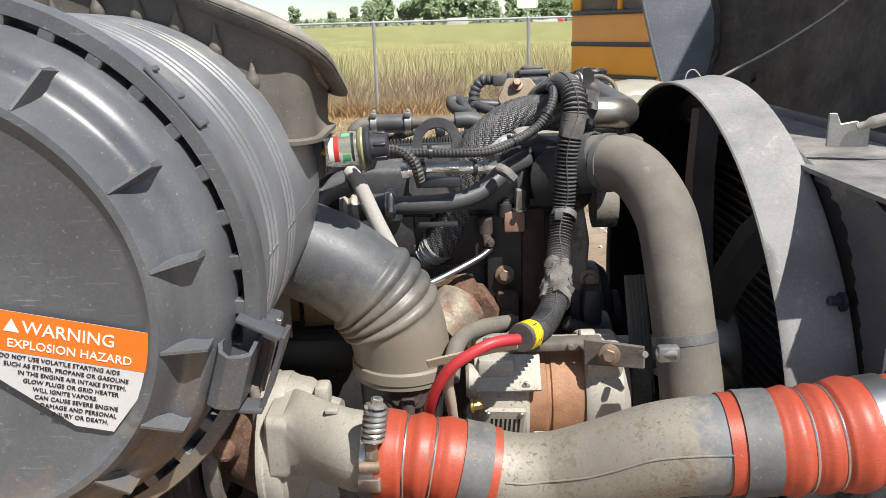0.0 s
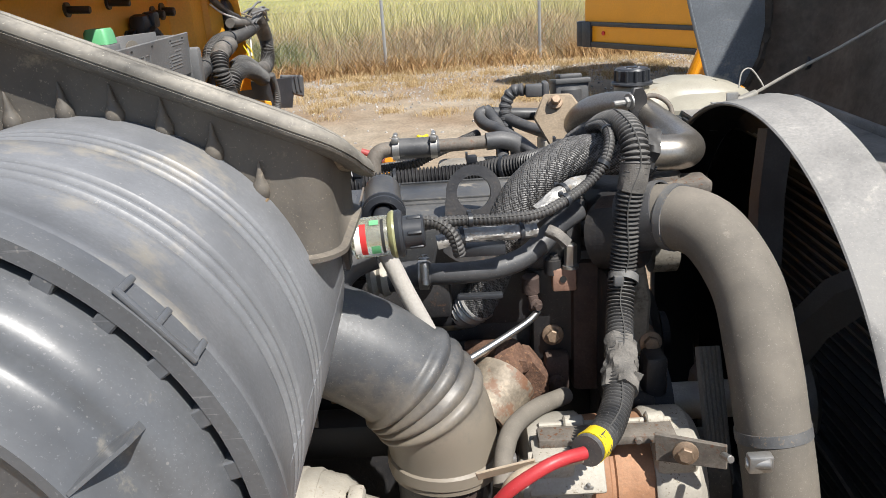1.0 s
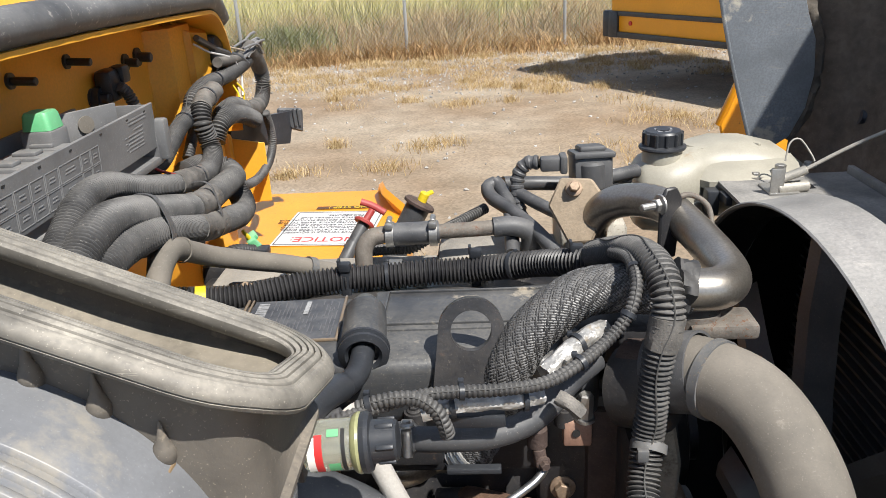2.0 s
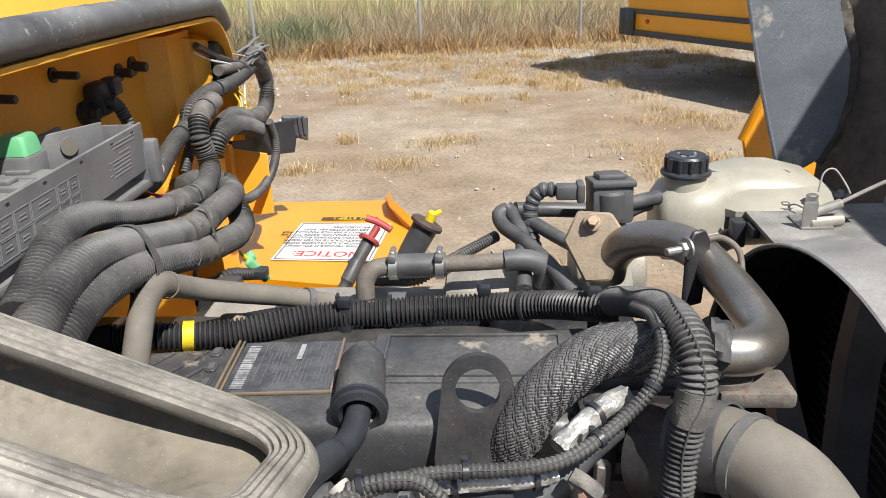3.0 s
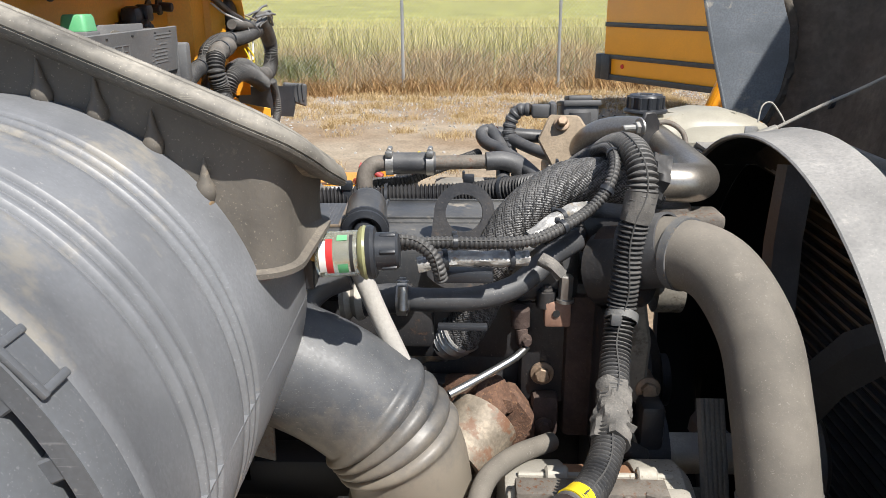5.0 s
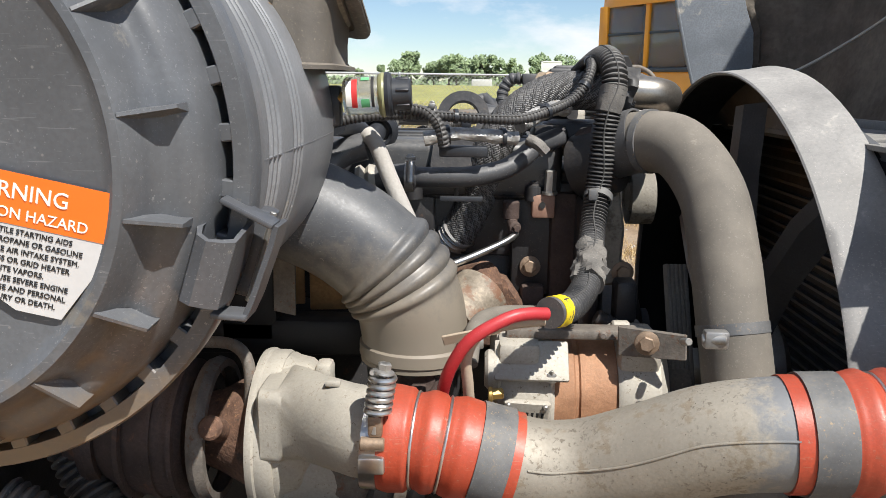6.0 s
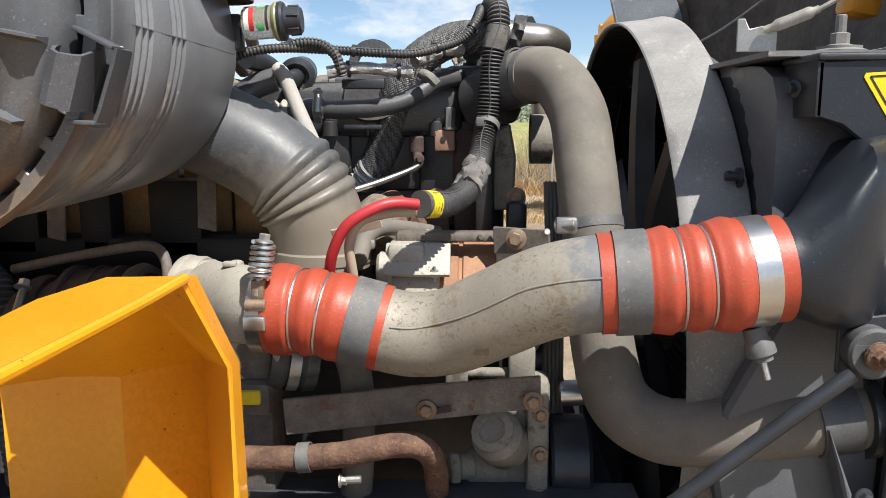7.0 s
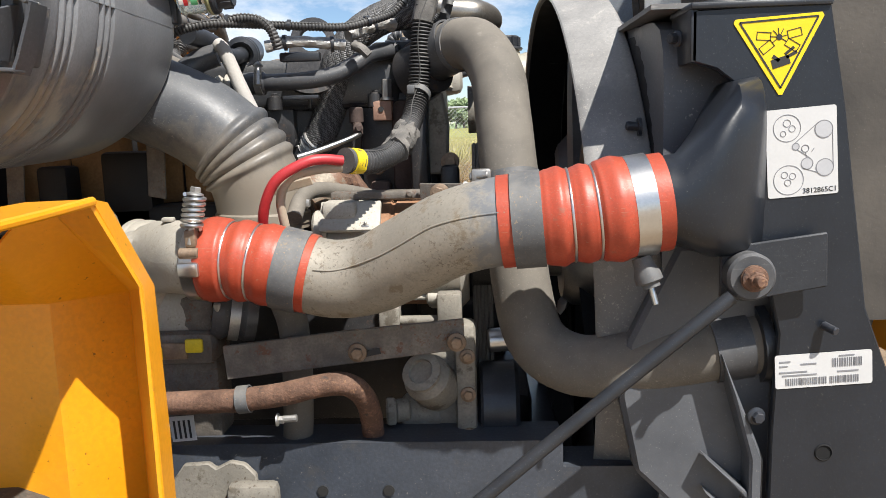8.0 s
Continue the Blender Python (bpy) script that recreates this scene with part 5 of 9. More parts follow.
        part("bail_arm", at(box((0.203, 0.524, 0.031), (0.034, 0.020, 0.0035), 0.001, (0, 10, 0))), M_CAP, latch)
        part("bail_arm", at(box((0.209, 0.524, -0.033), (0.022, 0.020, 0.0035), 0.001, (0, -14, 0))), M_CAP, latch)
        part("bail_bar", at(loft([[Vector(p) for p in ((x, 0.518, z), (x + 0.0035, 0.517, z), (x + 0.0035, 0.543, z), (x, 0.543, z))] for x, z in ((0.2155, -0.034), (0.2175, -0.02), (0.2185, 0.0), (0.2195, 0.018), (0.219, 0.0285))])), M_CAP, latch)
        part("hinge_block", at(box((0.207, 0.556, 0.0), (0.012, 0.026, 0.056), 0.003)), M_CAP, latch)
        part("hinge_pin", at(rod((0.2125, 0.545, -0.03), (0.2125, 0.545, 0.03), 0.0022, 8)), M_STEEL, latch)
    # small moulded clip with three teeth
    a = radians(39)
    m = Matrix.Translation((AX, 0, AZ)) @ Matrix.Rotation(-a, 4, "Y")
    bm = merge(box((0.2052, 0.5285, 0), (0.003, 0.004, 0.052), 0.001), *[box((0.2052, 0.538, z), (0.003, 0.018, 0.004), 0.001) for z in (-0.0235, 0, 0.0235)])
    bm.transform(m)
    part("clip", bm, M_COVERCAP, cover)
    # warning label on the cover
    s = facing((-0.307, 0.472, 1.436), (1, 0, -0.205), (0, 0, 1))
    W = 0.122
    lab = part("warning_label", plate([(0, 0), (0, -0.0300), (0, -0.037), (0.075, -0.0745), (0.100, -0.0745), (0.1235, -0.030), (0.1235, -0.003), (0.1205, 0)], 0.0006, s, 0), M_WHITE, cover, "white and orange warning label")
    part("orange_band", plate([(0.0, 0.0002), (0, -0.0275), (0.1237, -0.0275), (0.1237, -0.003), (0.1207, 0.0002)], 0.0003, shift(s, 0, 0, 0.0007), 0), M_ORANGE, lab)
    return t, lab, s, cover


AIR, WARN, WARN_AT, COVER = air_cleaner()
for txt, size, x, y, m_ in (("WARNING", 0.0122, 0.038, -0.0135, M_INKWHITE), ("EXPLOSION HAZARD", 0.0083, 0.0285, -0.0242, M_INKWHITE)):
    words(txt, size, shift(WARN_AT, x, y, 0.0012), m_, COVER, "lettering")
part("warning_triangle", plate([(0.026, -0.0135), (0.036, -0.0135), (0.031, -0.0045)], 0.0003, shift(WARN_AT, 0, 0, 0.0011), 0), M_INKWHITE, COVER)
for k, txt in enumerate(("DO NOT USE VOLATILE STARTING AIDS", "SUCH AS ETHER, PROPANE OR GASOLINE", "IN THE ENGINE AIR INTAKE SYSTEM.", "GLOW PLUGS OR GRID HEATER", "WILL IGNITE VAPORS.", "CAN CAUSE SEVERE ENGINE", "DAMAGE AND PERSONAL", "INJURY OR DEATH.")):
    words(txt, 0.0043, shift(WARN_AT, (0.0625, 0.067, 0.071, 0.0705, 0.067, 0.0745, 0.076, 0.0775)[k], -0.0325 - 0.0053 * k, 0.0009), M_INK, COVER, "lettering", align="CENTER")


def snorkel():
    """The intake mouth on top of the air cleaner: a boot that rises to a ribbed rubber lip."""
    t = thing("intake_snorkel", (-0.33, 0.88, 1.55), "dusty black intake snorkel with bleached ribbed rubber lip", "snorkel")
    x0, x1, y0, y1 = -0.62, -0.112, 0.782, 0.985
    cx, cy = (x0 + x1) / 2, (y0 + y1) / 2
    def lipz(x, y=0.88):
        return 1.580 + (-0.126 - x) * 0.43 - (y - 0.815) * 0.28 + 0.012 * max(0.0, min(1.0, (0.872 - y) / 0.075))
    def ring(grow, dz):
        gx = grow * (0.52 if grow < 0 else 1.0)
        oy = 0.19 * min(0.0, grow + 0.007)
        out = []
        for x, y in rounded(x1 - x0 + 2 * gx, y1 - y0 + 2 * grow, 0.06 + 0.7 * grow, 8):
            out.append(Vector((cx + x, cy + oy + y, lipz(cx + x, cy + oy + y) + dz)))
        return out
    lip = [ring(-0.026, -0.024), ring(-0.036, -0.020), ring(-0.043, -0.015), ring(-0.0445, -0.010), ring(-0.044, -0.005)]
    for i in range(61):
        f = i / 60
        groove = max(0.0, 1 - abs((f * 5.0) % 1 - 0.5) / 0.17)
        lip.append(ring(-0.043 + 0.036 * f, -0.0045 * abs(2 * f - 0.9) ** 2 - (0.0034 * groove if 0.03 < f < 0.97 else 0)))
    for k in range(1, 10):
        a = radians(90 * k / 9)
        lip.append(ring(-0.007 + 0.009 * math.sin(a), -0.005 - 0.010 * (1 - math.cos(a))))
    lip += [ring(0.002, -0.0165), ring(0.0005, -0.017), ring(0.0005, -0.018), ring(0.0015, -0.0185), ring(0.0005, -0.021), ring(-0.004, -0.023), ring(-0.012, -0.0245), ring(-0.026, -0.025)]
    part("lip", loft(lip, caps=False), M_LIP, t, "bleached ribbed rubber lip", sharp=35)
    def boot(grow, z_of):
        return [Vector((cx + x, cy + y, z_of(cx + x, cy + y))) for x, y in rounded(x1 - x0 + 2 * grow, y1 - y0 + 2 * grow, 0.05 + max(grow, -0.03), 8)]
    def foot(x, y):
        d = 0.184 ** 2 - (x - AX) ** 2
        return AZ + math.sqrt(d) - 0.004 if d > 0.0036 else AZ + 0.055
    secs = [boot(-0.022, lambda x, y: lipz(x, y) - 0.023), boot(-0.024, lambda x, y: lipz(x, y) - 0.04), boot(-0.024, lambda x, y: max(foot(x, y) + 0.008, lipz(x, y) - 0.075)), boot(-0.022, lambda x, y: foot(x, y) + 0.006), boot(-0.016, lambda x, y: foot(x, y) + 0.004), boot(-0.016, lambda x, y: foot(x, y))]
    part("boot", loft(secs, caps=False), M_DUCT, t, "dusty plastic boot", sharp=45)
    def oval(a, b, p, dz, ox=0.0, oy=0.0):
        out = []
        for k in range(72):
            an = 2 * math.pi * k / 72
            c, s = math.cos(an), math.sin(an)
            q = (abs(c) ** p + abs(s) ** p) ** (-1 / p)
            x, y = cx + ox + a * q * c, cy + oy + b * q * s
            out.append(Vector((x, y, lipz(x, y) + dz * (1 - 0.42 * max(0.0, min(1.0, (x + 0.27) / 0.11))))))
        return out
    sleeve = [oval(0.236, 0.0735, 7, -0.018), oval(0.238, 0.0755, 7, -0.024), oval(0.238, 0.0755, 7, -0.034), oval(0.235, 0.0735, 6, -0.040)]
    part("inner_wall", loft(sleeve, caps=False), M_DUCT, t, "shaded wall under the lip", sharp=40)
    bowl = [(0.236, 0.0745, 6, -0.039, 0, 0), (0.232, 0.071, 5.5, -0.044, 0, 0), (0.224, 0.0655, 5, -0.050, -0.004, -0.001), (0.210, 0.059, 4.2, -0.058, -0.012, -0.004), (0.192, 0.052, 3.6, -0.071, -0.024, -0.008), (0.172, 0.046, 3.0, -0.086, -0.04, -0.013), (0.152, 0.041, 2.6, -0.092, -0.055, -0.017)]
    part("bowl", loft([oval(*q) for q in bowl], caps=False), M_BOWL, t, "dusty tan funnel floor", sharp=40)
    throat = [(0.152, 0.041, 2.6, -0.092, -0.055, -0.017), (0.148, 0.0385, 2.5, -0.091, -0.057, -0.017), (0.146, 0.037, 2.5, -0.097, -0.058, -0.017), (0.142, 0.035, 2.4, -0.098, -0.060, -0.017), (0.139, 0.033, 2.4, -0.093, -0.062, -0.017), (0.136, 0.031, 2.4, -0.100, -0.063, -0.017), (0.130, 0.028, 2.3, -0.101, -0.066, -0.016), (0.127, 0.026, 2.2, -0.095, -0.067, -0.016), (0.124, 0.0245, 2.2, -0.125, -0.068, -0.016)]
    part("throat", loft([oval(*q) for q in throat] + [oval(0.04, 0.004, 2, -0.14, -0.06, -0.016)]), M_GREYDARK, t, "ribbed throat", sharp=25)
    # moulded bosses along the seam
    for x in (-0.475, -0.425, -0.378, -0.335, -0.296, -0.259, -0.223, -0.190):
        z = foot(x, 0) + 0.013
        lean = Vector((0.55 * (x - AX), -0.10, 0.95)).normalized()
        knob = lathe([(0, -0.009), (0.0062, -0.0085), (0.0074, -0.004), (0.0074, 0.000), (0.0058, 0.004), (0.0038, 0.008), (0.0022, 0.015), (0.0008, 0.022), (0, 0.023)], (x, 0.8045, z), lean, 18)
        boss = part("boss", knob, M_DUCT, t)
        part("latch_tooth", box(Vector((x, 0.799, z)) - lean * 0.012, (0.013, 0.013, 0.009), 0.002, (0, math.degrees(math.atan2(lean.x, lean.z)), 0)), M_COVERCAP, boss)


snorkel()


def intake_elbow():
    t = thing("intake_elbow", (-0.13, 1.0, 1.12), "dusty black rubber intake elbow with bellows", "intake hose")
    def rad(s, l):
        f = s / l
        r = 0.0655
        if 0.64 < f < 0.80:
            r += 0.0075 * abs(math.sin(math.pi * (f - 0.64) / 0.04)) ** 0.6 - 0.001
        elif f >= 0.80:
            r = 0.0665
        elif f < 0.5:
            r = 0.0655 - 0.002 * (0.5 - f)
        return r
    part("elbow", sweep([(-0.315, 0.99, 1.36), (-0.255, 1.0, 1.338), (-0.2, 1.002, 1.318), (-0.145, 1.003, 1.290), (-0.1, 1.004, 1.252), (-0.076, 1.006, 1.212), (-0.068, 1.01, 1.175), (-0.066, 1.012, 1.145)], rad, 48, 0.0022), M_ELBOW, t, sharp=60)
    part("collar", lathe([(0.062, 0.0), (0.0685, 0.0), (0.0685, 0.006), (0.0705, 0.008), (0.0705, 0.022), (0.067, 0.025), (0.062, 0.025)], (-0.066, 1.012, 1.132), (0.02, 0, 1), 48), M_ELBOW, t)
    part("clamp_screw", box((0.007, 0.955, 1.171), (0.022, 0.012, 0.012), 0.002), M_STEEL, t)
    part("throat", lathe([(0.06, 0), (0.058, 0.05), (0.060, 0.10)], (-0.068, 1.014, 1.035), (0, 0, 1), 40), M_BLACK, t)
    return t


intake_elbow()
t = thing("intake_throat_fitting", (-0.066, 0.95, 1.06), "dark cast throttle body below the intake elbow", "throttle body")
part("boss", lathe([(0, 0.0), (0.022, 0.0), (0.023, -0.004), (0.031, -0.005), (0.033, -0.012), (0.033, -0.05), (0, -0.05)], (-0.061, 0.955, 1.126), (0.0, -1, 0.15), 32), M_RUSTDARK, t)
part("body", box((-0.065, 1.02, 1.08), (0.105, 0.09, 0.10), 0.015), M_BLACK, t)
part("thumb", rod((-0.058, 0.95, 1.12), (-0.058, 0.945, 1.098), 0.009, 16), M_RUSTDARK, t)


# ---- restriction gauge on its bracket ----
def gauge():
    t = thing("restriction_gauge", (-0.118, 0.935, 1.42), "clear air restriction gauge with coloured scale and black cap", "gauge")
    o = Vector((-0.140, 0.936, 1.455))
    ax = Vector((1, 0.02, 0.06)).normalized()
    body = part("body", lathe([(0, 0), (0.018, 0.0), (0.0205, 0.003), (0.0205, 0.036), (0.019, 0.040), (0, 0.040)], o, ax, 36), M_GAUGE, t, "clear yellowed plastic body")
    m = Matrix.Translation(o) @ around(ax).to_4x4()
    def arc(h0, h1, a0, a1, material, name):
        bm = bmesh.new()
        n = 10
        rows = []
        for h in (h0, h1):
            for r in (0.0207, 0.0212):
                rows.append([bm.verts.new(m @ Vector((r * math.cos(a0 + (a1 - a0) * k / n), r * math.sin(a0 + (a1 - a0) * k / n), h))) for k in range(n + 1)])
        for k in range(n):
            bm.faces.new((rows[1][k], rows[1][k + 1], rows[3][k + 1], rows[3][k]))
            bm.faces.new((rows[0][k], rows[2][k], rows[2][k + 1], rows[0][k + 1]))
        part(name, bm, material, body)
    # local direction that faces the road side
    loc = m.inverted().to_3x3() @ Vector((0, -1, 0.3))
    a = math.atan2(loc.y, loc.x)
    arc(0.004, 0.010, a - 0.6, a + 0.8, M_INKWHITE, "scale_white")
    arc(0.010, 0.016, a - 0.7, a + 0.9, M_INKRED, "scale_red")
    arc(0.020, 0.029, a + 0.45, a + 0.9, M_GREEN, "scale_green")
    arc(0.020, 0.029, a - 0.9, a - 0.6, M_GREEN, "scale_green")
    arc(0.031, 0.034, a - 0.9, a + 0.9, M_INK, "scale_mark")
    part("collar", lathe([(0, 0.038), (0.0215, 0.038), (0.0235, 0.040), (0.0245, 0.0425), (0.0235, 0.045), (0, 0.046)], o, ax, 36), mat("olive_gauge_collar", (0.30, 0.30, 0.15), 0.35, 0), t)
    part("cap", lathe([(0, 0.045), (0.0240, 0.045), (0.0245, 0.049), (0.0225, 0.052), (0.0175, 0.053), (0.0165, 0.071), (0.015, 0.073), (0, 0.073)], o, ax, 36), M_PANEL, t, "black plastic cap")
    for k in range(6):
        an = 2 * math.pi * k / 6
        bm = box((0.0165 * math.cos(an), 0.0165 * math.sin(an), 0.064), (0.004, 0.004, 0.014), 0.001)
        bm.transform(m)
        part("cap_rib", bm, M_PANEL, t)
    part("bracket", merge(box((-0.166, 0.945, 1.448), (0.034, 0.006, 0.036), 0.002), box((-0.18, 0.965, 1.445), (0.006, 0.04, 0.036), 0.002)), M_PANEL, t, "black steel bracket")
    part("mount_block", box((-0.159, 0.94, 1.445), (0.03, 0.02, 0.044), 0.003), M_PANEL, t)
    part("stem", rod(o + Vector((-0.012, 0, -0.002)), o, 0.006, 14), M_BRASS, t)


gauge()

# ---- engine ----
def long_hose():
    t = thing("radiator_hose", (0.31, 0.93, 0.92), "thick grey rubber coolant hose from engine to radiator", "hose")
    pts = [(0.185, 1.155, 1.385), (0.222, 1.125, 1.398), (0.262, 1.075, 1.394), (0.29, 1.022, 1.346), (0.297, 0.978, 1.28), (0.302, 0.95, 1.214), (0.31, 0.93, 1.14), (0.314, 0.908, 1.06), (0.333, 0.879, 0.985), (0.383, 0.852, 0.957), (0.452, 0.832, 0.966), (0.527, 0.818, 0.983), (0.60, 0.817, 0.995)]
    part("hose", sweep(pts, lambda s, l: 0.0395 + 0.0015 * s / l, 36, 0.008), M_HOSE, t)
    line, total = glide(pts, 0.002)
    for f, w, r in ((0.012, 0.05, 0.0415), (0.965, 0.045, 0.0425)):
        i = round(f * (len(line) - 1)) + (8 if f < 0.5 else -2)
        band(line[i], line[i + 1] - line[i - 1], r - 0.0015, w, M_RUBBER, t, "cuff", 0.003, "dark hose cuff")
    part("neck", lathe([(0.034, -0.04), (0.036, 0.0), (0.043, 0.0), (0.043, 0.008), (0.03, 0.01)], (0.19, 1.15, 1.386), (0.75, -0.6, 0.2), 32), M_RUSTDARK, t)
    i = round(0.075 * (len(line) - 1))
    band(line[i], line[i + 1] - line[i - 1], 0.0398, 0.010, M_CLAMP_DULL, t, "clamp", 0.0022, "dull steel hose clamp")
    part("outlet_flange", lathe([(0, 0), (0.052, 0), (0.052, 0.012), (0, 0.012)], (0.598, 0.817, 0.995), (1, 0, 0.1), 36), M_PANEL, t)


long_hose()


def strap_arm():
    """The alternator bracket arm that straps the coolant hose."""
    t = thing("hose_support_arm", (0.24, 0.91, 1.15), "steel support arm with a band clamp round the coolant hose", "bracket")
    part("arm", plate([(-0.048, -0.017), (0.03, -0.015), (0.03, 0.015), (-0.048, 0.019)], 0.006, facing((0.222, 0.943, 1.178), (1, -0.45, 0.06), (0, 0, 1)), 0.001), M_BAR, t)
    part("bolt", hexbolt((0.205, 0.937, 1.181), (-0.2, -1, 0.1), 0.0115, 0.009), M_BOLT, t)
    part("stud", rod((0.239, 0.915, 1.191), (0.242, 0.9, 1.196), 0.0045, 10), M_STEEL, t)
    band((0.3035, 0.9455, 1.198), (0.1, -0.32, -1), 0.0398, 0.013, M_CLAMP_DULL, t, "strap", 0.0016)
    part("worm_screw", merge(box((0.263, 0.878, 1.207), (0.026, 0.014, 0.02), 0.003), rod((0.249, 0.88, 1.206), (0.273, 0.872, 1.209), 0.0065, 12)), M_STEEL, t)


strap_arm()


def block():
    t = thing("engine_block", (-0.2, 1.35, 0.6), "black painted diesel engine block with rusty fittings", "engine")
    part("block", merge(box((-0.24, 1.40, 1.00), (0.80, 0.36, 0.52), 0.02), box((-0.22, 1.40, 0.66), (0.76, 0.30, 0.2), 0.03)), M_BLACK, t)
    part("cylinder_head", merge(box((-0.21, 1.36, 1.285), (0.82, 0.31, 0.13), 0.012), box((-0.3, 1.20, 1.29), (0.5, 0.03, 0.09), 0.008), box((0.125, 1.215, 1.25), (0.13, 0.05, 0.17), 0.01)), M_BLACK, t)
    part("front_cover", merge(box((0.172, 1.35, 1.08), (0.05, 0.36, 0.56), 0.02), box((0.165, 1.17, 1.22), (0.03, 0.1, 0.2), 0.01)), M_BLACK, t)
    part("bolt", merge(lathe([(0, -0.035), (0.013, -0.035), (0.013, 0.0), (0, 0)], (0.089, 1.188, 1.211), (0, -1, 0), 16), hexbolt((0.089, 1.188, 1.211), (0, -1, 0.1), 0.0125, 0.012)), M_BOLT, t)
    part("bolt", merge(lathe([(0, -0.035), (0.012, -0.035), (0.012, 0.0), (0, 0)], (0.214, 1.14, 1.216), (0, -1, 0), 16), hexbolt((0.214, 1.14, 1.216), (0, -1, 0.1), 0.0125, 0.012)), M_BOLT, t)
    part("manifold_flange", merge(plate([(-0.05, -0.055), (0.035, -0.07), (0.045, 0.0), (0.02, 0.045), (-0.03, 0.03), (-0.06, -0.01)], 0.03, facing((0.036, 1.19, 1.156), (1, 0, 0.1), (0, 0, 1)), 0.006), hexbolt((0.04, 1.158, 1.186), (0, -1, 0.1), 0.0135, 0.014), rod((-0.03, 1.2, 1.17), (0.03, 1.14, 1.2), 0.03, 18)), M_RUST, t, "rusty exhaust flange")
    part("clamp_shell", lathe([(0.034, -0.05), (0.040, -0.05), (0.044, -0.03), (0.040, -0.012), (0.044, 0.005), (0.044, 0.02), (0.036, 0.022)], (0.004, 1.1, 1.177), (0.5, 0.7, 0.4), 32), mat("tarnished_clamp_steel", (0.30, 0.25, 0.19), 0.55, 0.3, 0.6, 24, 0.3, 220, dust=0.5, dust_colour=(0.34, 0.30, 0.24), stain=(0.16, 0.075, 0.04), stain_at=0.5, stain_scale=26), t, "tarnished rust-streaked clamp")
    part("brown_bracket", box((0.103, 1.172, 1.303), (0.032, 0.02, 0.033), 0.003, (0, 0, 0)), M_BROWNPART, t, "brown enamelled bracket")
    part("bracket_hole", lathe([(0, 0), (0.0045, 0), (0.0045, 0.002), (0, 0.002)], (0.101, 1.162, 1.305), (0, -1, 0), 12), M_INK, t)
    part("steel_nut", merge(rod((0.111, 1.165, 1.321), (0.112, 1.165, 1.354), 0.0085, 6), lathe([(0, 0), (0.011, 0), (0.011, 0.004), (0, 0.004)], (0.111, 1.165, 1.32), (0, 0, 1), 16)), M_STEEL, t)
    # injector line clamp and sensor
    part("sensor", merge(rod((0.058, 1.17, 1.31), (0.058, 1.17, 1.283), 0.012, 12), rod((0.059, 1.165, 1.284), (0.062, 1.16, 1.263), 0.008, 12), hexbolt((0.063, 1.15, 1.275), (0.3, -1, 0), 0.007, 0.01)), M_RUSTDARK, t)
    # small plumbing behind
    part("coolant_elbow", sweep([(0.094, 1.1, 1.165), (0.051, 1.05, 1.179), (0.019, 1, 1.186), (0.005, 0.96, 1.178), (0, 0.93, 1.154)], 0.0115, 16, 0.008), M_HOSE, t, "thin grey rubber hose")
    part("tube", sweep([(-0.028, 1.09, 1.232), (0.006, 1.11, 1.242), (0.05, 1.135, 1.258), (0.065, 1.15, 1.266)], 0.0048, 12, 0.01), M_CLAMP, t, "bright steel tube")
    part("lower_bracket", merge(box((0.093, 1.185, 1.156), (0.035, 0.03, 0.06), 0.008), hexbolt((0.091, 1.165, 1.149), (0, -1, 0), 0.009, 0.01), box((0.150, 1.2, 1.221), (0.07, 0.04, 0.2), 0.01)), M_RUSTDARK, t)
    part("light_bracket", plate([(-0.02, -0.06), (0.012, -0.06), (0.016, 0.02), (0.006, 0.075), (-0.02, 0.06)], 0.03, facing((0.198, 1.17, 1.256), (1, 0, 0), (0, 0, 1)), 0.004), M_ALUDIRTY, t)
    part("cam_sensor_lug", merge(box((0.214, 1.12, 1.182), (0.03, 0.04, 0.06), 0.008), rod((0.173, 1.1, 1.163), (0.207, 1.1, 1.144), 0.012, 14)), M_BLACK, t)
    # side of the block, lower left: ledges and studs that catch the light
    for x in (-0.43, -0.30, -0.17, -0.04):
        part("rocker_stand", box((x, 1.195, 1.14), (0.05, 0.03, 0.12), 0.006), M_BLACK, t)
    # manifold colour darkened to hold the shade under the air cleaner
    M_SHADED_CASTING = mat("shade_darkened_casting", (0.016, 0.014, 0.013), 0.85, 0, 0.4, 25, 0.4, 240)
    part("exhaust_manifold", merge(sweep([(-0.55, 1.17, 1.16), (-0.4, 1.16, 1.15), (-0.25, 1.15, 1.14), (-0.14, 1.14, 1.12)], 0.032, 18, 0.02), *[rod((x, 1.2, 1.18), (x, 1.155, 1.15), 0.025, 14) for x in (-0.5, -0.36, -0.22)]), M_SHADED_CASTING, t)
    return t


block()


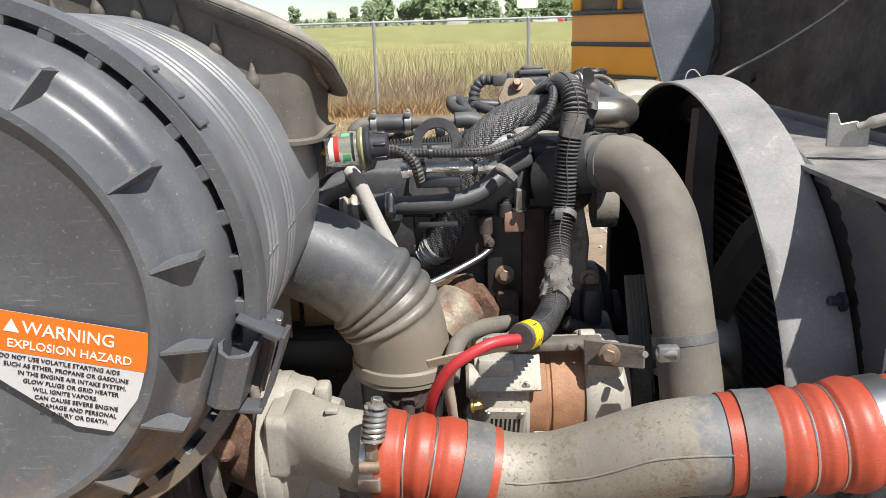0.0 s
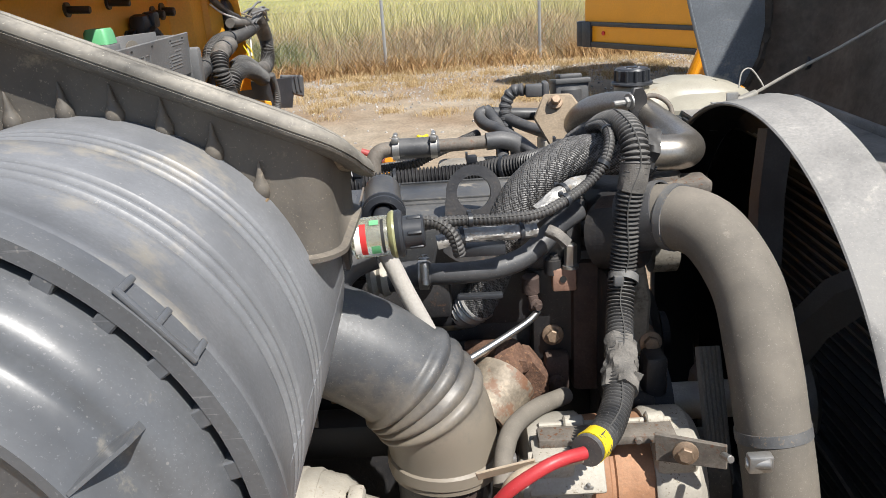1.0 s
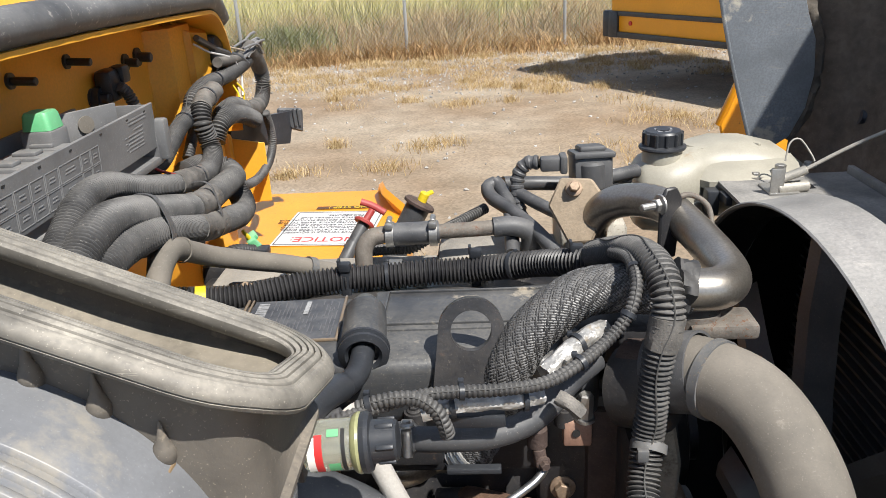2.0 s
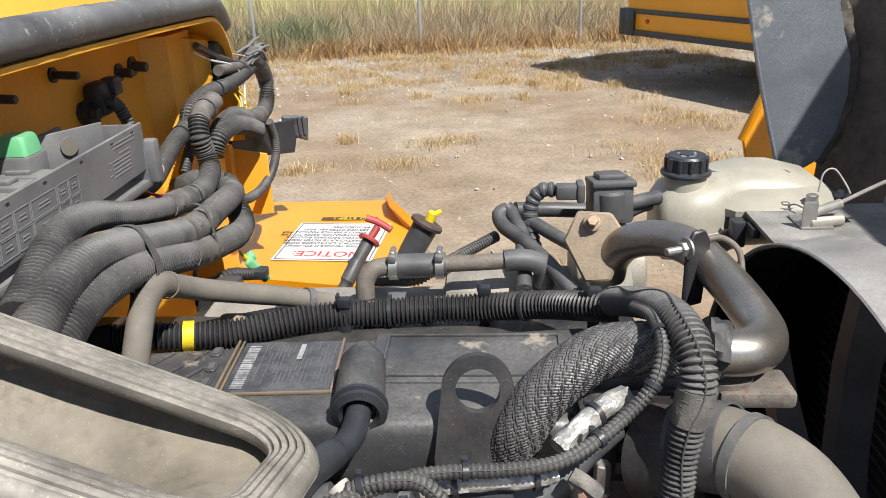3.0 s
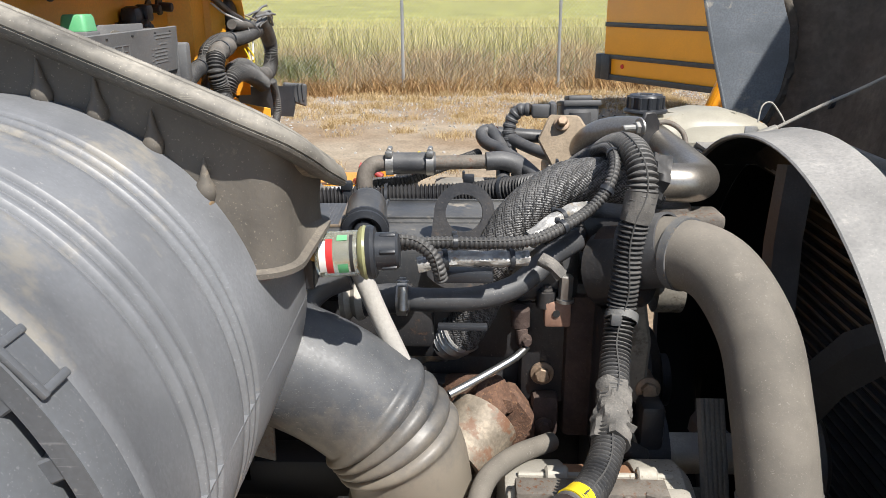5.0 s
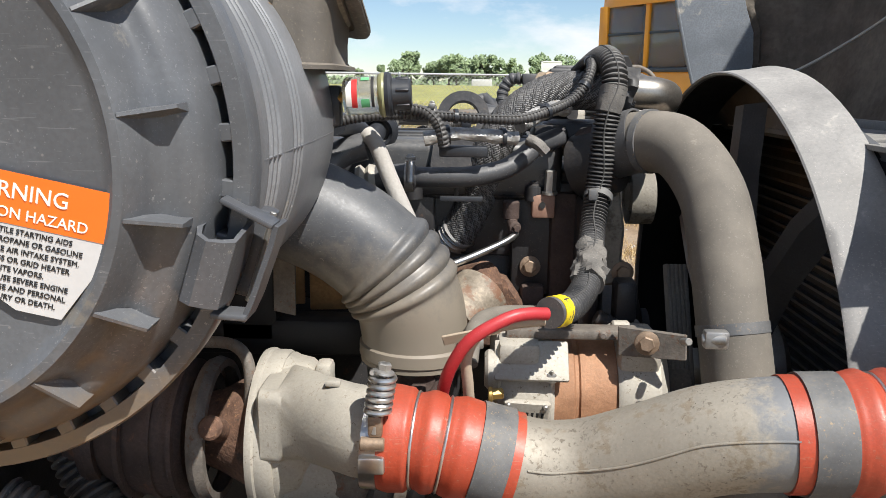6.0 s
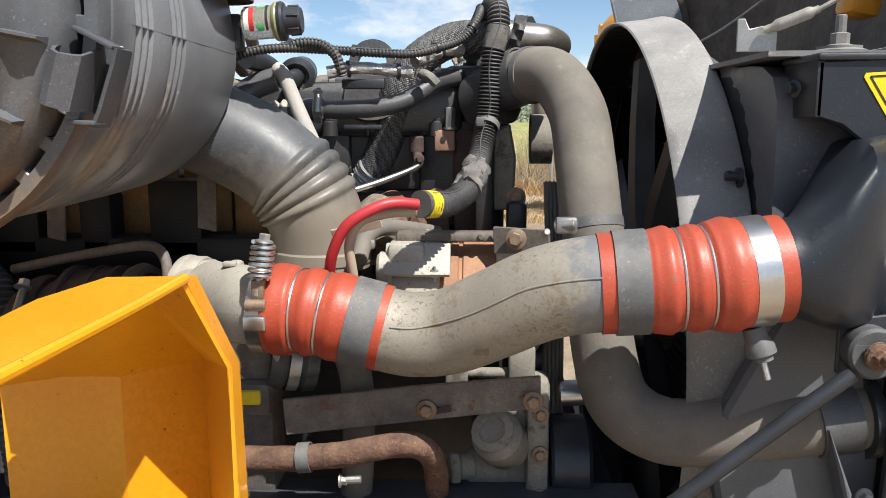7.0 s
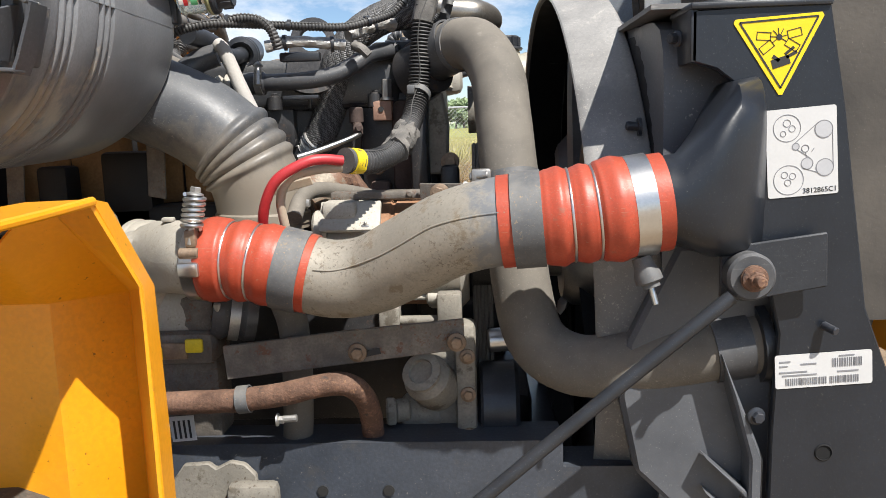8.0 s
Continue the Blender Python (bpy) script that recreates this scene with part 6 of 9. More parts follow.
def valve_cover():
    t = thing("valve_cover", (-0.17, 1.3, 1.34), "dusty black plastic valve cover with emission label", "valve cover")
    bm = box((-0.19, 1.274, 1.350), (0.64, 0.193, 0.085), 0.016, segs=3)
    for v in bm.verts:
        if v.co.y > 1.3:
            v.co.y += 0.11 * (v.co.x + 0.07)
    part("cover", bm, M_COVER, t)
    part("cover_flange", box((-0.19, 1.40, 1.322), (0.62, 0.21, 0.026), 0.006), M_COVER, t)
    part("raised_deck", box((-0.02, 1.308, 1.389), (0.24, 0.115, 0.014), 0.006), M_COVER, t)
    for x, y, w, d in ((-0.02, 1.354, 0.20, 0.004), (-0.02, 1.262, 0.20, 0.004), (-0.122, 1.308, 0.004, 0.092), (0.082, 1.308, 0.004, 0.092)):
        part("deck_bead", box((x, y, 1.3965), (w, d, 0.005), 0.0015), M_COVER, t)
    for x, y, l in ((-0.425, 1.272, 0.06), (-0.398, 1.288, 0.075), (-0.362, 1.284, 0.092), (-0.345, 1.262, 0.065), (-0.345, 1.228, 0.04)):
        part("rib", box((x, y, 1.393), (0.0045, l, 0.005), 0.0015, (0, 0, -31)), M_COVER, t)
    for x, y in ((-0.327, 1.322), (-0.322, 1.287), (-0.318, 1.252)):
        slot = part("slot", plate(rounded(0.013, 0.021, 0.005), 0.0022, facing((x, y, 1.3925), (1, 0.03, 0), (-0.03, 1, 0)), 0.0004), M_COVER, t)
        part("slot_floor", plate(rounded(0.0075, 0.015, 0.003), 0.0012, facing((x, y, 1.3947), (1, 0.03, 0), (-0.03, 1, 0)), 0), M_GREYDARK, slot)
    s = facing((-0.294, 1.231, 1.3935), (1, 0.03, 0), (-0.05, 1, 0))
    part("label_bead", merge(*[box(s @ Vector(c), q, 0.0012, (0, 0, 2.5)) for c, q in (((-0.0075, 0.056, 0.0012), (0.0035, 0.120, 0.004)), ((-0.0015, 0.056, 0.0012), (0.003, 0.118, 0.003)), ((0.121, 0.056, 0.0012), (0.0035, 0.122, 0.004)), ((0.058, -0.0035, 0.0012), (0.128, 0.003, 0.004)))]), M_COVERCAP, t, "dust-edged moulded frame")
    lab = part("emission_label", plate([(0.001, 0), (0.119, 0), (0.119, 0.112), (0.001, 0.112)], 0.0008, s, 0), mat("faded_black_label", (0.035, 0.038, 0.046), 0.38, 0, 0.3, 30, 0.05, 300, dust=0.4, dust_colour=(0.24, 0.235, 0.225), flecks=((0.3, 0.28, 0.24), 200, 0.66)), t, "faded black emission label")
    rnd = random.Random(77)
    rects = []
    for k in range(18):
        a, x = 0.006 + 0.02 * rnd.random(), 0.029 + 0.0049 * k
        while a < 0.098:
            l = 0.006 + 0.022 * rnd.random()
            if rnd.random() < 0.8:
                rects.append((x, a, 0.0011, min(l, 0.105 - a)))
            a += l + 0.003
    part("print", bars(rects, shift(s, 0, 0, 0.0008)), M_INKLIGHT, lab)
    m_strip = mat("worn_white_print", (0.30, 0.30, 0.30), 0.6, 0, 0.5, 60, 0.05, 300)
    part("bright_strip", bars([(0.008, 0.006 + 0.0042 * k, 0.014, 0.0022 + 0.0013 * (k * 7 % 3) / 2) for k in range(23)], shift(s, 0, 0, 0.0016)), m_strip, lab)
    part("bright_strip", bars([(0.0705, 0.068, 0.006, 0.036)], shift(s, 0, 0, 0.0016)), m_strip, lab)
    # breather elbow
    part("breather_elbow", sweep([(-0.14, 1.28, 1.425), (-0.139, 1.26, 1.417), (-0.136, 1.225, 1.41), (-0.133, 1.188, 1.404)], lambda s_, l: (0.0245 + 0.002 * s_ / l) * math.sqrt(min(1.0, 0.12 + s_ / (0.3 * l))), 28, 0.004), M_COVER, t, "moulded breather elbow")
    part("breather_ring", lathe([(0.017, 0), (0.0275, 0), (0.0295, 0.003), (0.0295, 0.006), (0.026, 0.0075), (0.026, 0.010), (0.0285, 0.0115), (0.0285, 0.015), (0.021, 0.018), (0.017, 0.014)], (-0.133, 1.193, 1.405), Vector((-0.133, 1.188, 1.404)) - Vector((-0.136, 1.225, 1.41)), 28), M_PANEL, t)
    part("breather_hose", sweep([(-0.133, 1.188, 1.404), (-0.133, 1.172, 1.401), (-0.135, 1.15, 1.397), (-0.142, 1.125, 1.398), (-0.15, 1.09, 1.411), (-0.159, 1.06, 1.418), (-0.167, 1.03, 1.421)], lambda s_, l: 0.0132 if s_ / l < 0.5 else 0.0150, 20, 0.004), M_PANEL, t)
    part("side_rib", box((-0.02, 1.178, 1.345), (0.006, 0.01, 0.07), 0.002), M_COVER, t)
    for x in (-0.42, -0.24, -0.08, 0.09):
        part("cover_bolt", merge(lathe([(0, 0), (0.013, 0), (0.012, 0.02), (0, 0.02)], (x, 1.175, 1.31), (0, 0, 1), 14), hexbolt((x, 1.175, 1.33), (0, 0, 1), 0.007, 0.007)), M_BLACK, t)
    return t


valve_cover()

# lifting eye
t = thing("lifting_eye", (-0.012, 1.19, 1.33), "thick black steel engine lifting eye", "lifting eye")
n = 48
eo, ei = [], []
ctr = Vector((-0.012, 1.19, 1.424))
ux, uz = Vector((1, 0.05, 0)).normalized(), Vector((0.0, 0.28, 1)).normalized()
un = ux.cross(uz).normalized()
bm = bmesh.new()
outline = []
for k in range(n):
    a = 2 * math.pi * k / n
    r = 0.0365
    x, z = r * math.cos(a), r * math.sin(a)
    if z < 0:
        w = 0.0365 + 0.14 * min(0.1, -z * 2.2)
        x = math.copysign(min(abs(math.cos(a)) * 1.6, 1) * w, math.cos(a))
        z = z * 2.6
    outline.append((x, z))
rings = []
for off in (0.007, -0.007):
    o_ = [bm.verts.new(ctr + ux * x + uz * z + un * off) for x, z in outline]
    i_ = [bm.verts.new(ctr + ux * 0.0225 * math.cos(2 * math.pi * k / n) + uz * 0.0225 * math.sin(2 * math.pi * k / n) + un * off) for k in range(n)]
    rings.append((o_, i_))
for k in range(n):
    l = (k + 1) % n
    (fo, fi), (bo, bi) = rings
    bm.faces.new((fo[k], fo[l], fi[l], fi[k]))
    bm.faces.new((bo[k], bi[k], bi[l], bo[l]))
    bm.faces.new((fo[k], bo[k], bo[l], fo[l]))
    bm.faces.new((fi[k], fi[l], bi[l], bi[k]))
bmesh.ops.recalc_face_normals(bm, faces=bm.faces[:])
part("eye_plate", bm, M_BLACK, t)


def alternator():
    t = thing("alternator", (0.14, 1.03, 0.95), "dusty aluminium alternator with brown windings", "alternator")
    o = Vector((0.03, 1.03, 1.085))
    part("rear_housing", lathe([(0, 0), (0.070, 0.0), (0.082, 0.006), (0.085, 0.016), (0.085, 0.07), (0.082, 0.074), (0, 0.074)], o, (1, 0, 0), 40), M_ALU, t, "cast aluminium rear housing")
    part("stator", lathe([(0, 0.074), (0.080, 0.074), (0.080, 0.098), (0.077, 0.1), (0.077, 0.104), (0.080, 0.106), (0.080, 0.150), (0, 0.150)], o, (1, 0, 0), 40), M_COPPER, t, "browned stator laminations")
    part("front_housing", lathe([(0, 0.150), (0.084, 0.150), (0.087, 0.155), (0.087, 0.200), (0.075, 0.212), (0, 0.212)], o, (1, 0, 0), 40), M_ALU, t)
    for a in (radians(95), radians(222), radians(330)):
        c = Vector((0, 0.086 * math.cos(a), 0.086 * math.sin(a)))
        part("through_bolt", merge(rod(o + c + Vector((0.02, 0, 0)), o + c + Vector((0.19, 0, 0)), 0.004, 10), rod(o + c + Vector((0.05, 0, 0)), o + c + Vector((0.075, 0, 0)), 0.011, 14), rod(o + c + Vector((0.15, 0, 0)), o + c + Vector((0.172, 0, 0)), 0.011, 14)), M_ALU, t)
    part("mounting_lug", box((0.205, 0.975, 1.158), (0.05, 0.035, 0.045), 0.008), M_ALU, t)
    lug = merge(box((0.075, 0.955, 1.150), (0.088, 0.05, 0.008), 0.003, (52, 0, 0)), box((0.06, 0.972, 1.158), (0.05, 0.05, 0.03), 0.008), rod((0.02, 0.965, 1.135), (0.04, 0.965, 1.135), 0.024, 20))
    part("end_shoulder", lug, M_ALU, t)
    part("adjusting_bar", merge(box((0.125, 0.985, 1.178), (0.16, 0.03, 0.012), 0.003), hexbolt((0.16, 0.969, 1.179), (0, -1, 0), 0.004, 0.002)), M_BAR, t, "flat steel adjusting bar")
    s = facing((0.042, 0.945, 1.101), (1, 0, -0.05), (0, -0.25, 1))
    cov = part("slotted_cover", plate([(0, -0.045), (0.056, -0.045), (0.056, 0.008), (0, 0.008)], 0.008, s, 0.002), M_ALU, t, "slotted rectifier cover")
    m_slot = plain("dark_slots", (0.012, 0.012, 0.012), 0.8)
    for k in range(7):
        part("slot", bars([(0.010 + 0.006 * k, -0.040, 0.003, 0.034)], shift(s, 0, 0, 0.0078)), m_slot, cov)
    for x in (0.006, 0.05):
        part("screw", hexbolt(s @ Vector((x, 0.003, 0.008)), s.to_3x3() @ Vector((0, 0, 1)), 0.003, 0.003), M_STEEL, cov)
    part("terminal", merge(rod((0.026, 0.93, 1.117), (0.041, 0.935, 1.117), 0.007, 6), rod((0.024, 0.93, 1.116), (0.029, 0.93, 1.116), 0.010, 14)), M_BRASS, t, "brass terminal")
    part("post", merge(rod((0.098, 0.944, 1.123), (0.098, 0.94, 1.144), 0.0022, 8), box((0.098, 0.942, 1.134), (0.012, 0.006, 0.012), 0.002)), M_STEEL, t)
    part("sticker", plate([(0, 0), (0.018, 0.0), (0.018, 0.012), (0, 0.012)], 0.0008, facing((0.109, 0.938, 1.059), (1, 0, 0), (0, 0.3, 1)), 0), M_WHITE, t)
    pul = part("pulley", lathe([(0, 0), (0.05, 0), (0.056, 0.004), (0.056, 0.03), (0.05, 0.034), (0, 0.034)] , o + Vector((0.214, 0, 0)), (1, 0, 0), 36), M_BELT, t, "ribbed pulley")
    return t


alternator()


def front_drive():
    t = thing("serpentine_belt", (0.27, 1.1, 0.75), "black ribbed serpentine belt", "belt")
    for a, b, w in (((0.262, 1.065, 1.245), (0.268, 0.985, 1.10), 0.03), ((0.262, 1.01, 1.06), (0.262, 0.98, 0.82), 0.03)):
        a, b = Vector(a), Vector(b)
        mid = (a + b) / 2
        d = (b - a)
        m = facing(mid, (1, 0, 0), d)
        ribs = [(-w / 2, 0.002)]
        for k in range(5):
            x = (k - 2) * 0.0055
            ribs += [(x - 0.0022, -0.002), (x - 0.0012, -0.0048), (x + 0.0012, -0.0048), (x + 0.0022, -0.002)]
        ribs += [(w / 2, -0.002), (w / 2, 0.002)]
        bm = loft([[m @ Vector((x, e * d.length / 2, z)) for x, z in ribs] for e in (-1, 1)])
        part("belt_run", bm, M_BELTBACK, t)
    for (y, z, r), lab in (((1.285, 1.302, 0.042), "idler_pulley"), ((1.3087, 1.0193, 0.075), "fan_pulley"), ((1.0, 0.80, 0.075), "compressor_pulley"), ((1.35, 0.80, 0.10), "crank_pulley")):
        p = thing(lab, (0.262, y, z - r), "black grooved belt pulley at the engine front", "pulley", "belt pulleys")
        part("wheel", lathe([(0, -0.018), (r * 0.5, -0.018), (r * 0.55, -0.008), (r * 0.9, -0.008), (r, -0.018), (r, 0.018), (r * 0.9, 0.012), (r * 0.5, 0.012), (0.0, 0.014)], (0.262, y, z), (1, 0, 0), 40), M_ALUDIRTY if lab == "idler_pulley" else M_CHASSIS, p)
        part("hub_bolt", hexbolt((0.276, y, z), (1, 0, 0), 0.012, 0.01), M_STEEL, p)
    sh = thing("fan_hub_shaft", (0.33, 1.3087, 0.99), "steel fan drive shaft", "shaft")
    part("shaft", rod((0.24, 1.3087, 1.0193), (0.42, 1.3087, 1.0193), 0.03, 24), M_STEEL, sh)


front_drive()


def turbo():
    t = thing("turbocharger", (-0.22, 0.95, 0.93), "turbocharger with dusty aluminium compressor housing", "turbocharger")
    o = Vector((-0.235, 0.955, 1.055))
    def boxed(x, cy, cz, w, h, r):
        return [Vector((x, cy + a, cz + b)) for a, b in rounded(w, h, r, 7)]
    outlet = loft([boxed(-0.229, 0.905, 1.100, 0.088, 0.080, 0.010), boxed(-0.226, 0.904, 1.100, 0.094, 0.086, 0.012), boxed(-0.206, 0.900, 1.101, 0.094, 0.086, 0.014), boxed(-0.200, 0.898, 1.104, 0.094, 0.096, 0.030), boxed(-0.180, 0.880, 1.110, 0.096, 0.098, 0.044), boxed(-0.150, 0.850, 1.115, 0.096, 0.096, 0.0475), boxed(-0.120, 0.828, 1.117, 0.095, 0.095, 0.0472), boxed(-0.085, 0.816, 1.1165, 0.095, 0.095, 0.0472)])
    volute = lathe([(0, -0.004), (0.090, -0.004), (0.0945, 0.002), (0.0945, 0.024), (0.0915, 0.030), (0.088, 0.046), (0.078, 0.058), (0.064, 0.066), (0.058, 0.085), (0.0, 0.086)], o, (1, 0, 0), 14)
    step = lathe([(0, 0.0), (0.097, 0.0), (0.0975, 0.003), (0.0975, 0.016), (0.095, 0.020), (0, 0.020)], o, (1, 0, 0), 48)
    scroll = rod(o + Vector((0.01, -0.012, -0.03)), o + Vector((0.105, -0.012, -0.03)), 0.068, 32, 0.014)
    part("compressor_housing", merge(volute, step, outlet, scroll, box((-0.168, 0.94, 1.135), (0.02, 0.03, 0.03), 0.006), box((-0.14, 0.832, 1.166), (0.016, 0.010, 0.006), 0.002)), M_ALU, t, "dusty cast aluminium volute", sharp=35)
    part("rim_band", lathe([(0.090, -0.010), (0.098, -0.010), (0.0995, -0.006), (0.0995, -0.002), (0.096, 0.001)], o, (1, 0, 0), 48), M_ALU, t)
    part("centre_housing", merge(lathe([(0, -0.09), (0.04, -0.09), (0.05, -0.06), (0.07, -0.02), (0.08, -0.015), (0, -0.015)], o, (1, 0, 0), 36), rod(o + Vector((-0.05, -0.05, 0.02)), o + Vector((-0.05, -0.085, 0.04)), 0.014, 16)), M_RUST, t, "rusty centre housing")
    part("v_band", lathe([(0.075, -0.075), (0.084, -0.075), (0.088, -0.066), (0.084, -0.055), (0.075, -0.055)], o + Vector((-0.005, 0, 0)), (1, 0, 0), 40), M_BAR, t, "dirty steel V-band clamp")
    part("turbine_housing", lathe([(0, -0.24), (0.05, -0.24), (0.058, -0.2), (0.075, -0.17), (0.082, -0.13), (0.08, -0.10), (0.07, -0.09), (0, -0.09)], o, (1, 0, 0), 40), M_TURBINE, t, "dark iron turbine housing")
    part("turbine_band", lathe([(0.058, -0.215), (0.068, -0.215), (0.071, -0.205), (0.068, -0.195), (0.058, -0.195)], o, (1, 0, 0), 40), M_TURBINE, t)
    for x in (-0.10, -0.125, -0.16):
        part("turbine_rib", lathe([(0.076, x - 0.004), (0.0845, x - 0.003), (0.0845, x + 0.003), (0.076, x + 0.004)], o, (1, 0, 0), 40), M_TURBINE, t)
    part("t_bolt", merge(rod(o + Vector((-0.205, -0.05, 0.062)), o + Vector((-0.20, -0.085, 0.03)), 0.005, 10), hexbolt(o + Vector((-0.205, -0.05, 0.064)), (0, 0.6, 0.8), 0.009, 0.012)), M_STEEL, t)
    part("oil_line", sweep([(-0.508, 1, 1.126), (-0.428, 0.98, 1.144), (-0.343, 0.96, 1.161), (-0.282, 0.935, 1.171), (-0.256, 0.92, 1.161), (-0.25, 0.915, 1.13), (-0.252, 0.91, 1.089)], 0.007, 12, 0.008), M_BAR, t, "dull steel oil line")
    part("oil_fitting", merge(rod((-0.251, 0.91, 1.099), (-0.256, 0.915, 1.071), 0.011, 8)), M_RUST, t)
    return t


turbo()

# browned heat shield over the exhaust side, seen below the air cleaner
t = thing("heat_shield", (-0.35, 1.12, 1.1), "browned sheet-metal heat shield on hanging steel clips", "heat shield")
M_TANSHEET = mat("browned_sheet_metal", (0.34, 0.20, 0.09), 0.6, 0.25, 0.4, 10, 0.2, 200, dust=0.3, dust_colour=(0.38, 0.27, 0.16))
for x, w, yy in ((-0.47, 0.10, 1.13), (-0.36, 0.10, 1.125), (-0.265, 0.07, 1.13), (-0.19, 0.06, 1.12), (-0.60, 0.12, 1.14)):
    part("sheet", box((x, yy, 1.235), (w, 0.006, 0.15), 0.002, (0, 0, 6)), M_TANSHEET, t)
for x, z in ((-0.235, 1.225), (-0.46, 1.21)):
    part("clip", merge(plate([(-0.015, -0.045), (0.014, -0.05), (0.012, 0.03), (-0.018, 0.035)], 0.004, facing((x, 1.045, z), (1, -0.1, 0), (0, 0.15, 1)), 0.001), rod((x - 0.012, 1.04, z + 0.035), (x + 0.012, 1.04, z + 0.035), 0.006, 12)), M_BAR, t, "hanging steel clip")
# frame pieces coloured near-black for the shade of the closed engine bay
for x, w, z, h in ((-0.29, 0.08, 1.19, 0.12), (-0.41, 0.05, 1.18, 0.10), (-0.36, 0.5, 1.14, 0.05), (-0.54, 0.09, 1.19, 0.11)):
    part("frame_piece", box((x, 1.075, z), (w, 0.05, h), 0.008), M_CORE_SHADE, t)

# ---- bus body round the engine ----
def cowl():
    t = thing("bus_cowl", (-0.65, 1.6, 0.8), "yellow painted steel firewall and cowl of the bus", "bus cowl")
    part("firewall", merge(box((-0.64, 1.46, 1.32), (0.03, 1.52, 0.84), 0.006), box((-0.62, 2.05, 1.45), (0.03, 0.02, 0.5), 0.004)), M_YELLOW_COWL, t, "yellow steel firewall")
    part("insulation_pad", box((-0.612, 1.25, 1.02), (0.014, 1.02, 0.36), 0.005), M_BLACK, t, "black insulation pad low on the firewall")
    # projecting cowl lip with a rounded far corner
    def lip(off, drop):
        pts = []
        for k in range(15):
            f = k / 14
            y = 0.55 + 1.42 * f
            pts.append(Vector((-0.505 + off, y, 1.722 + 0.014 * math.sin(f * 3) - drop)))
        for k in range(1, 9):
            a = radians(90 * k / 8)
            pts.append(Vector((-0.505 + off - 0.03 * math.sin(a), 1.97 + 0.20 * math.sin(a), 1.722 - 0.0 - drop - 0.16 * (1 - math.cos(a)))))
        pts.append(Vector((-0.54 + off, 2.18, 1.45 - drop)))
        return pts
    top, low = lip(0, 0), lip(0, 0.007)
    back = [p + Vector((-0.13, 0.0, 0.0)) for p in top]
    bm = bmesh.new()
    rows = [[bm.verts.new(p) for p in row] for row in ([q + Vector((0, 0, -0.012)) for q in back], low, top, back)]
    for a, b in zip(rows, rows[1:] + rows[:1]):
        for k in range(len(a) - 1):
            bm.faces.new((a[k], a[k + 1], b[k + 1], b[k]))
    bmesh.ops.recalc_face_normals(bm, faces=bm.faces[:])
    part("cowl_lip", bm, M_YELLOW_COWL, t, "projecting yellow cowl lip")
    seal = [p + Vector((-0.012, 0, 0.024)) for p in lip(0, 0)[:19]]
    part("hood_seal", sweep(seal, 0.0235, 20, 0.02, rough=0.05), M_SEALRUBBER, t, "worn black bulb seal")
    up = bmesh.new()
    a = [p + Vector((-0.05, 0, 0.02)) for p in lip(0, 0)[:19]]
    rows = [[up.verts.new(p + Vector((dx, 0, dz))) for p in a] for dx, dz in ((0, 0), (-0.03, 0.06), (-0.15, 0.10), (-0.5, 0.16))]
    for r0, r1 in zip(rows, rows[1:]):
        for k in range(len(r0) - 1):
            up.faces.new((r0[k], r0[k + 1], r1[k + 1], r1[k]))
    bmesh.ops.recalc_face_normals(up, faces=up.faces[:])
    part("cowl_top", up, M_YELLOW_COWL, t, "yellow cowl top")
    ca, cb = Vector((-0.6, 1.925, 1.696)), Vector((-0.6, 2.072, 1.684))
    part("raised_panel", loft([[Vector(p) for p in ((-0.626, ca.y - 0.01, z), (-0.585, ca.y + 0.02, z), (-0.582, cb.y - 0.02, z), (-0.626, cb.y, z))] for z in (1.695, 1.68, 1.56, 1.42, 1.25)]), M_YELLOW_COWL, t, "raised yellow corner panel")
    part("corner_post", loft([[Vector(p) for p in ((-0.625, 2.0, z), (-0.57, 2.02, z - 0.02), (-0.56, 2.09, z - 0.03), (-0.60, 2.16, z), (-0.65, 2.1, z))] for z in (1.70, 1.60, 1.45, 1.3, 1.1, 0.9)]), M_YELLOW_COWL, t, "raised yellow corner panel")
    part("corner_bracket", merge(plate([(0, 0), (0.09, 0), (0.09, 0.14), (0.0, 0.16)], 0.006, facing((-0.585, 2.17, 1.27), (1, 0.2, 0), (0, 0, 1)), 0.001), box((-0.60, 2.16, 1.33), (0.07, 0.03, 0.22), 0.01)), M_YELLOW_COWL, t)
    for tip, l, r in (((-0.585, 1.617, 1.68), 0.04, 0.006), ((-0.587, 1.459, 1.677), 0.04, 0.006), ((-0.6, 1.821, 1.65), 0.026, 0.008), ((-0.597, 1.875, 1.652), 0.03, 0.009), ((-0.6, 1.942, 1.652), 0.024, 0.008), ((-0.595, 1.677, 1.612), 0.03, 0.009)):
        x, y, z = tip
        part("stud", merge(rod((x - l, y, z + 0.002), (x, y, z), r, 12), lathe([(0, 0), (r * 1.9, 0), (r * 1.9, 0.004), (0, 0.004)], (-0.625, y, z + 0.002), (1, 0, 0), 14)), M_CHASSIS, t)
    con = part("connector", merge(box((-0.607, 1.705, 1.63), (0.034, 0.045, 0.055), 0.012), box((-0.595, 1.728, 1.645), (0.026, 0.03, 0.03), 0.006), lathe([(0, 0), (0.022, 0), (0.022, 0.012), (0, 0.012)], (-0.622, 1.685, 1.61), (1, 0, 0), 16)), M_PANEL, t, "black moulded bulkhead connector")
    part("seam", box((-0.6235, 2.005, 1.56), (0.004, 0.004, 0.30), 0.001), M_INK, t)
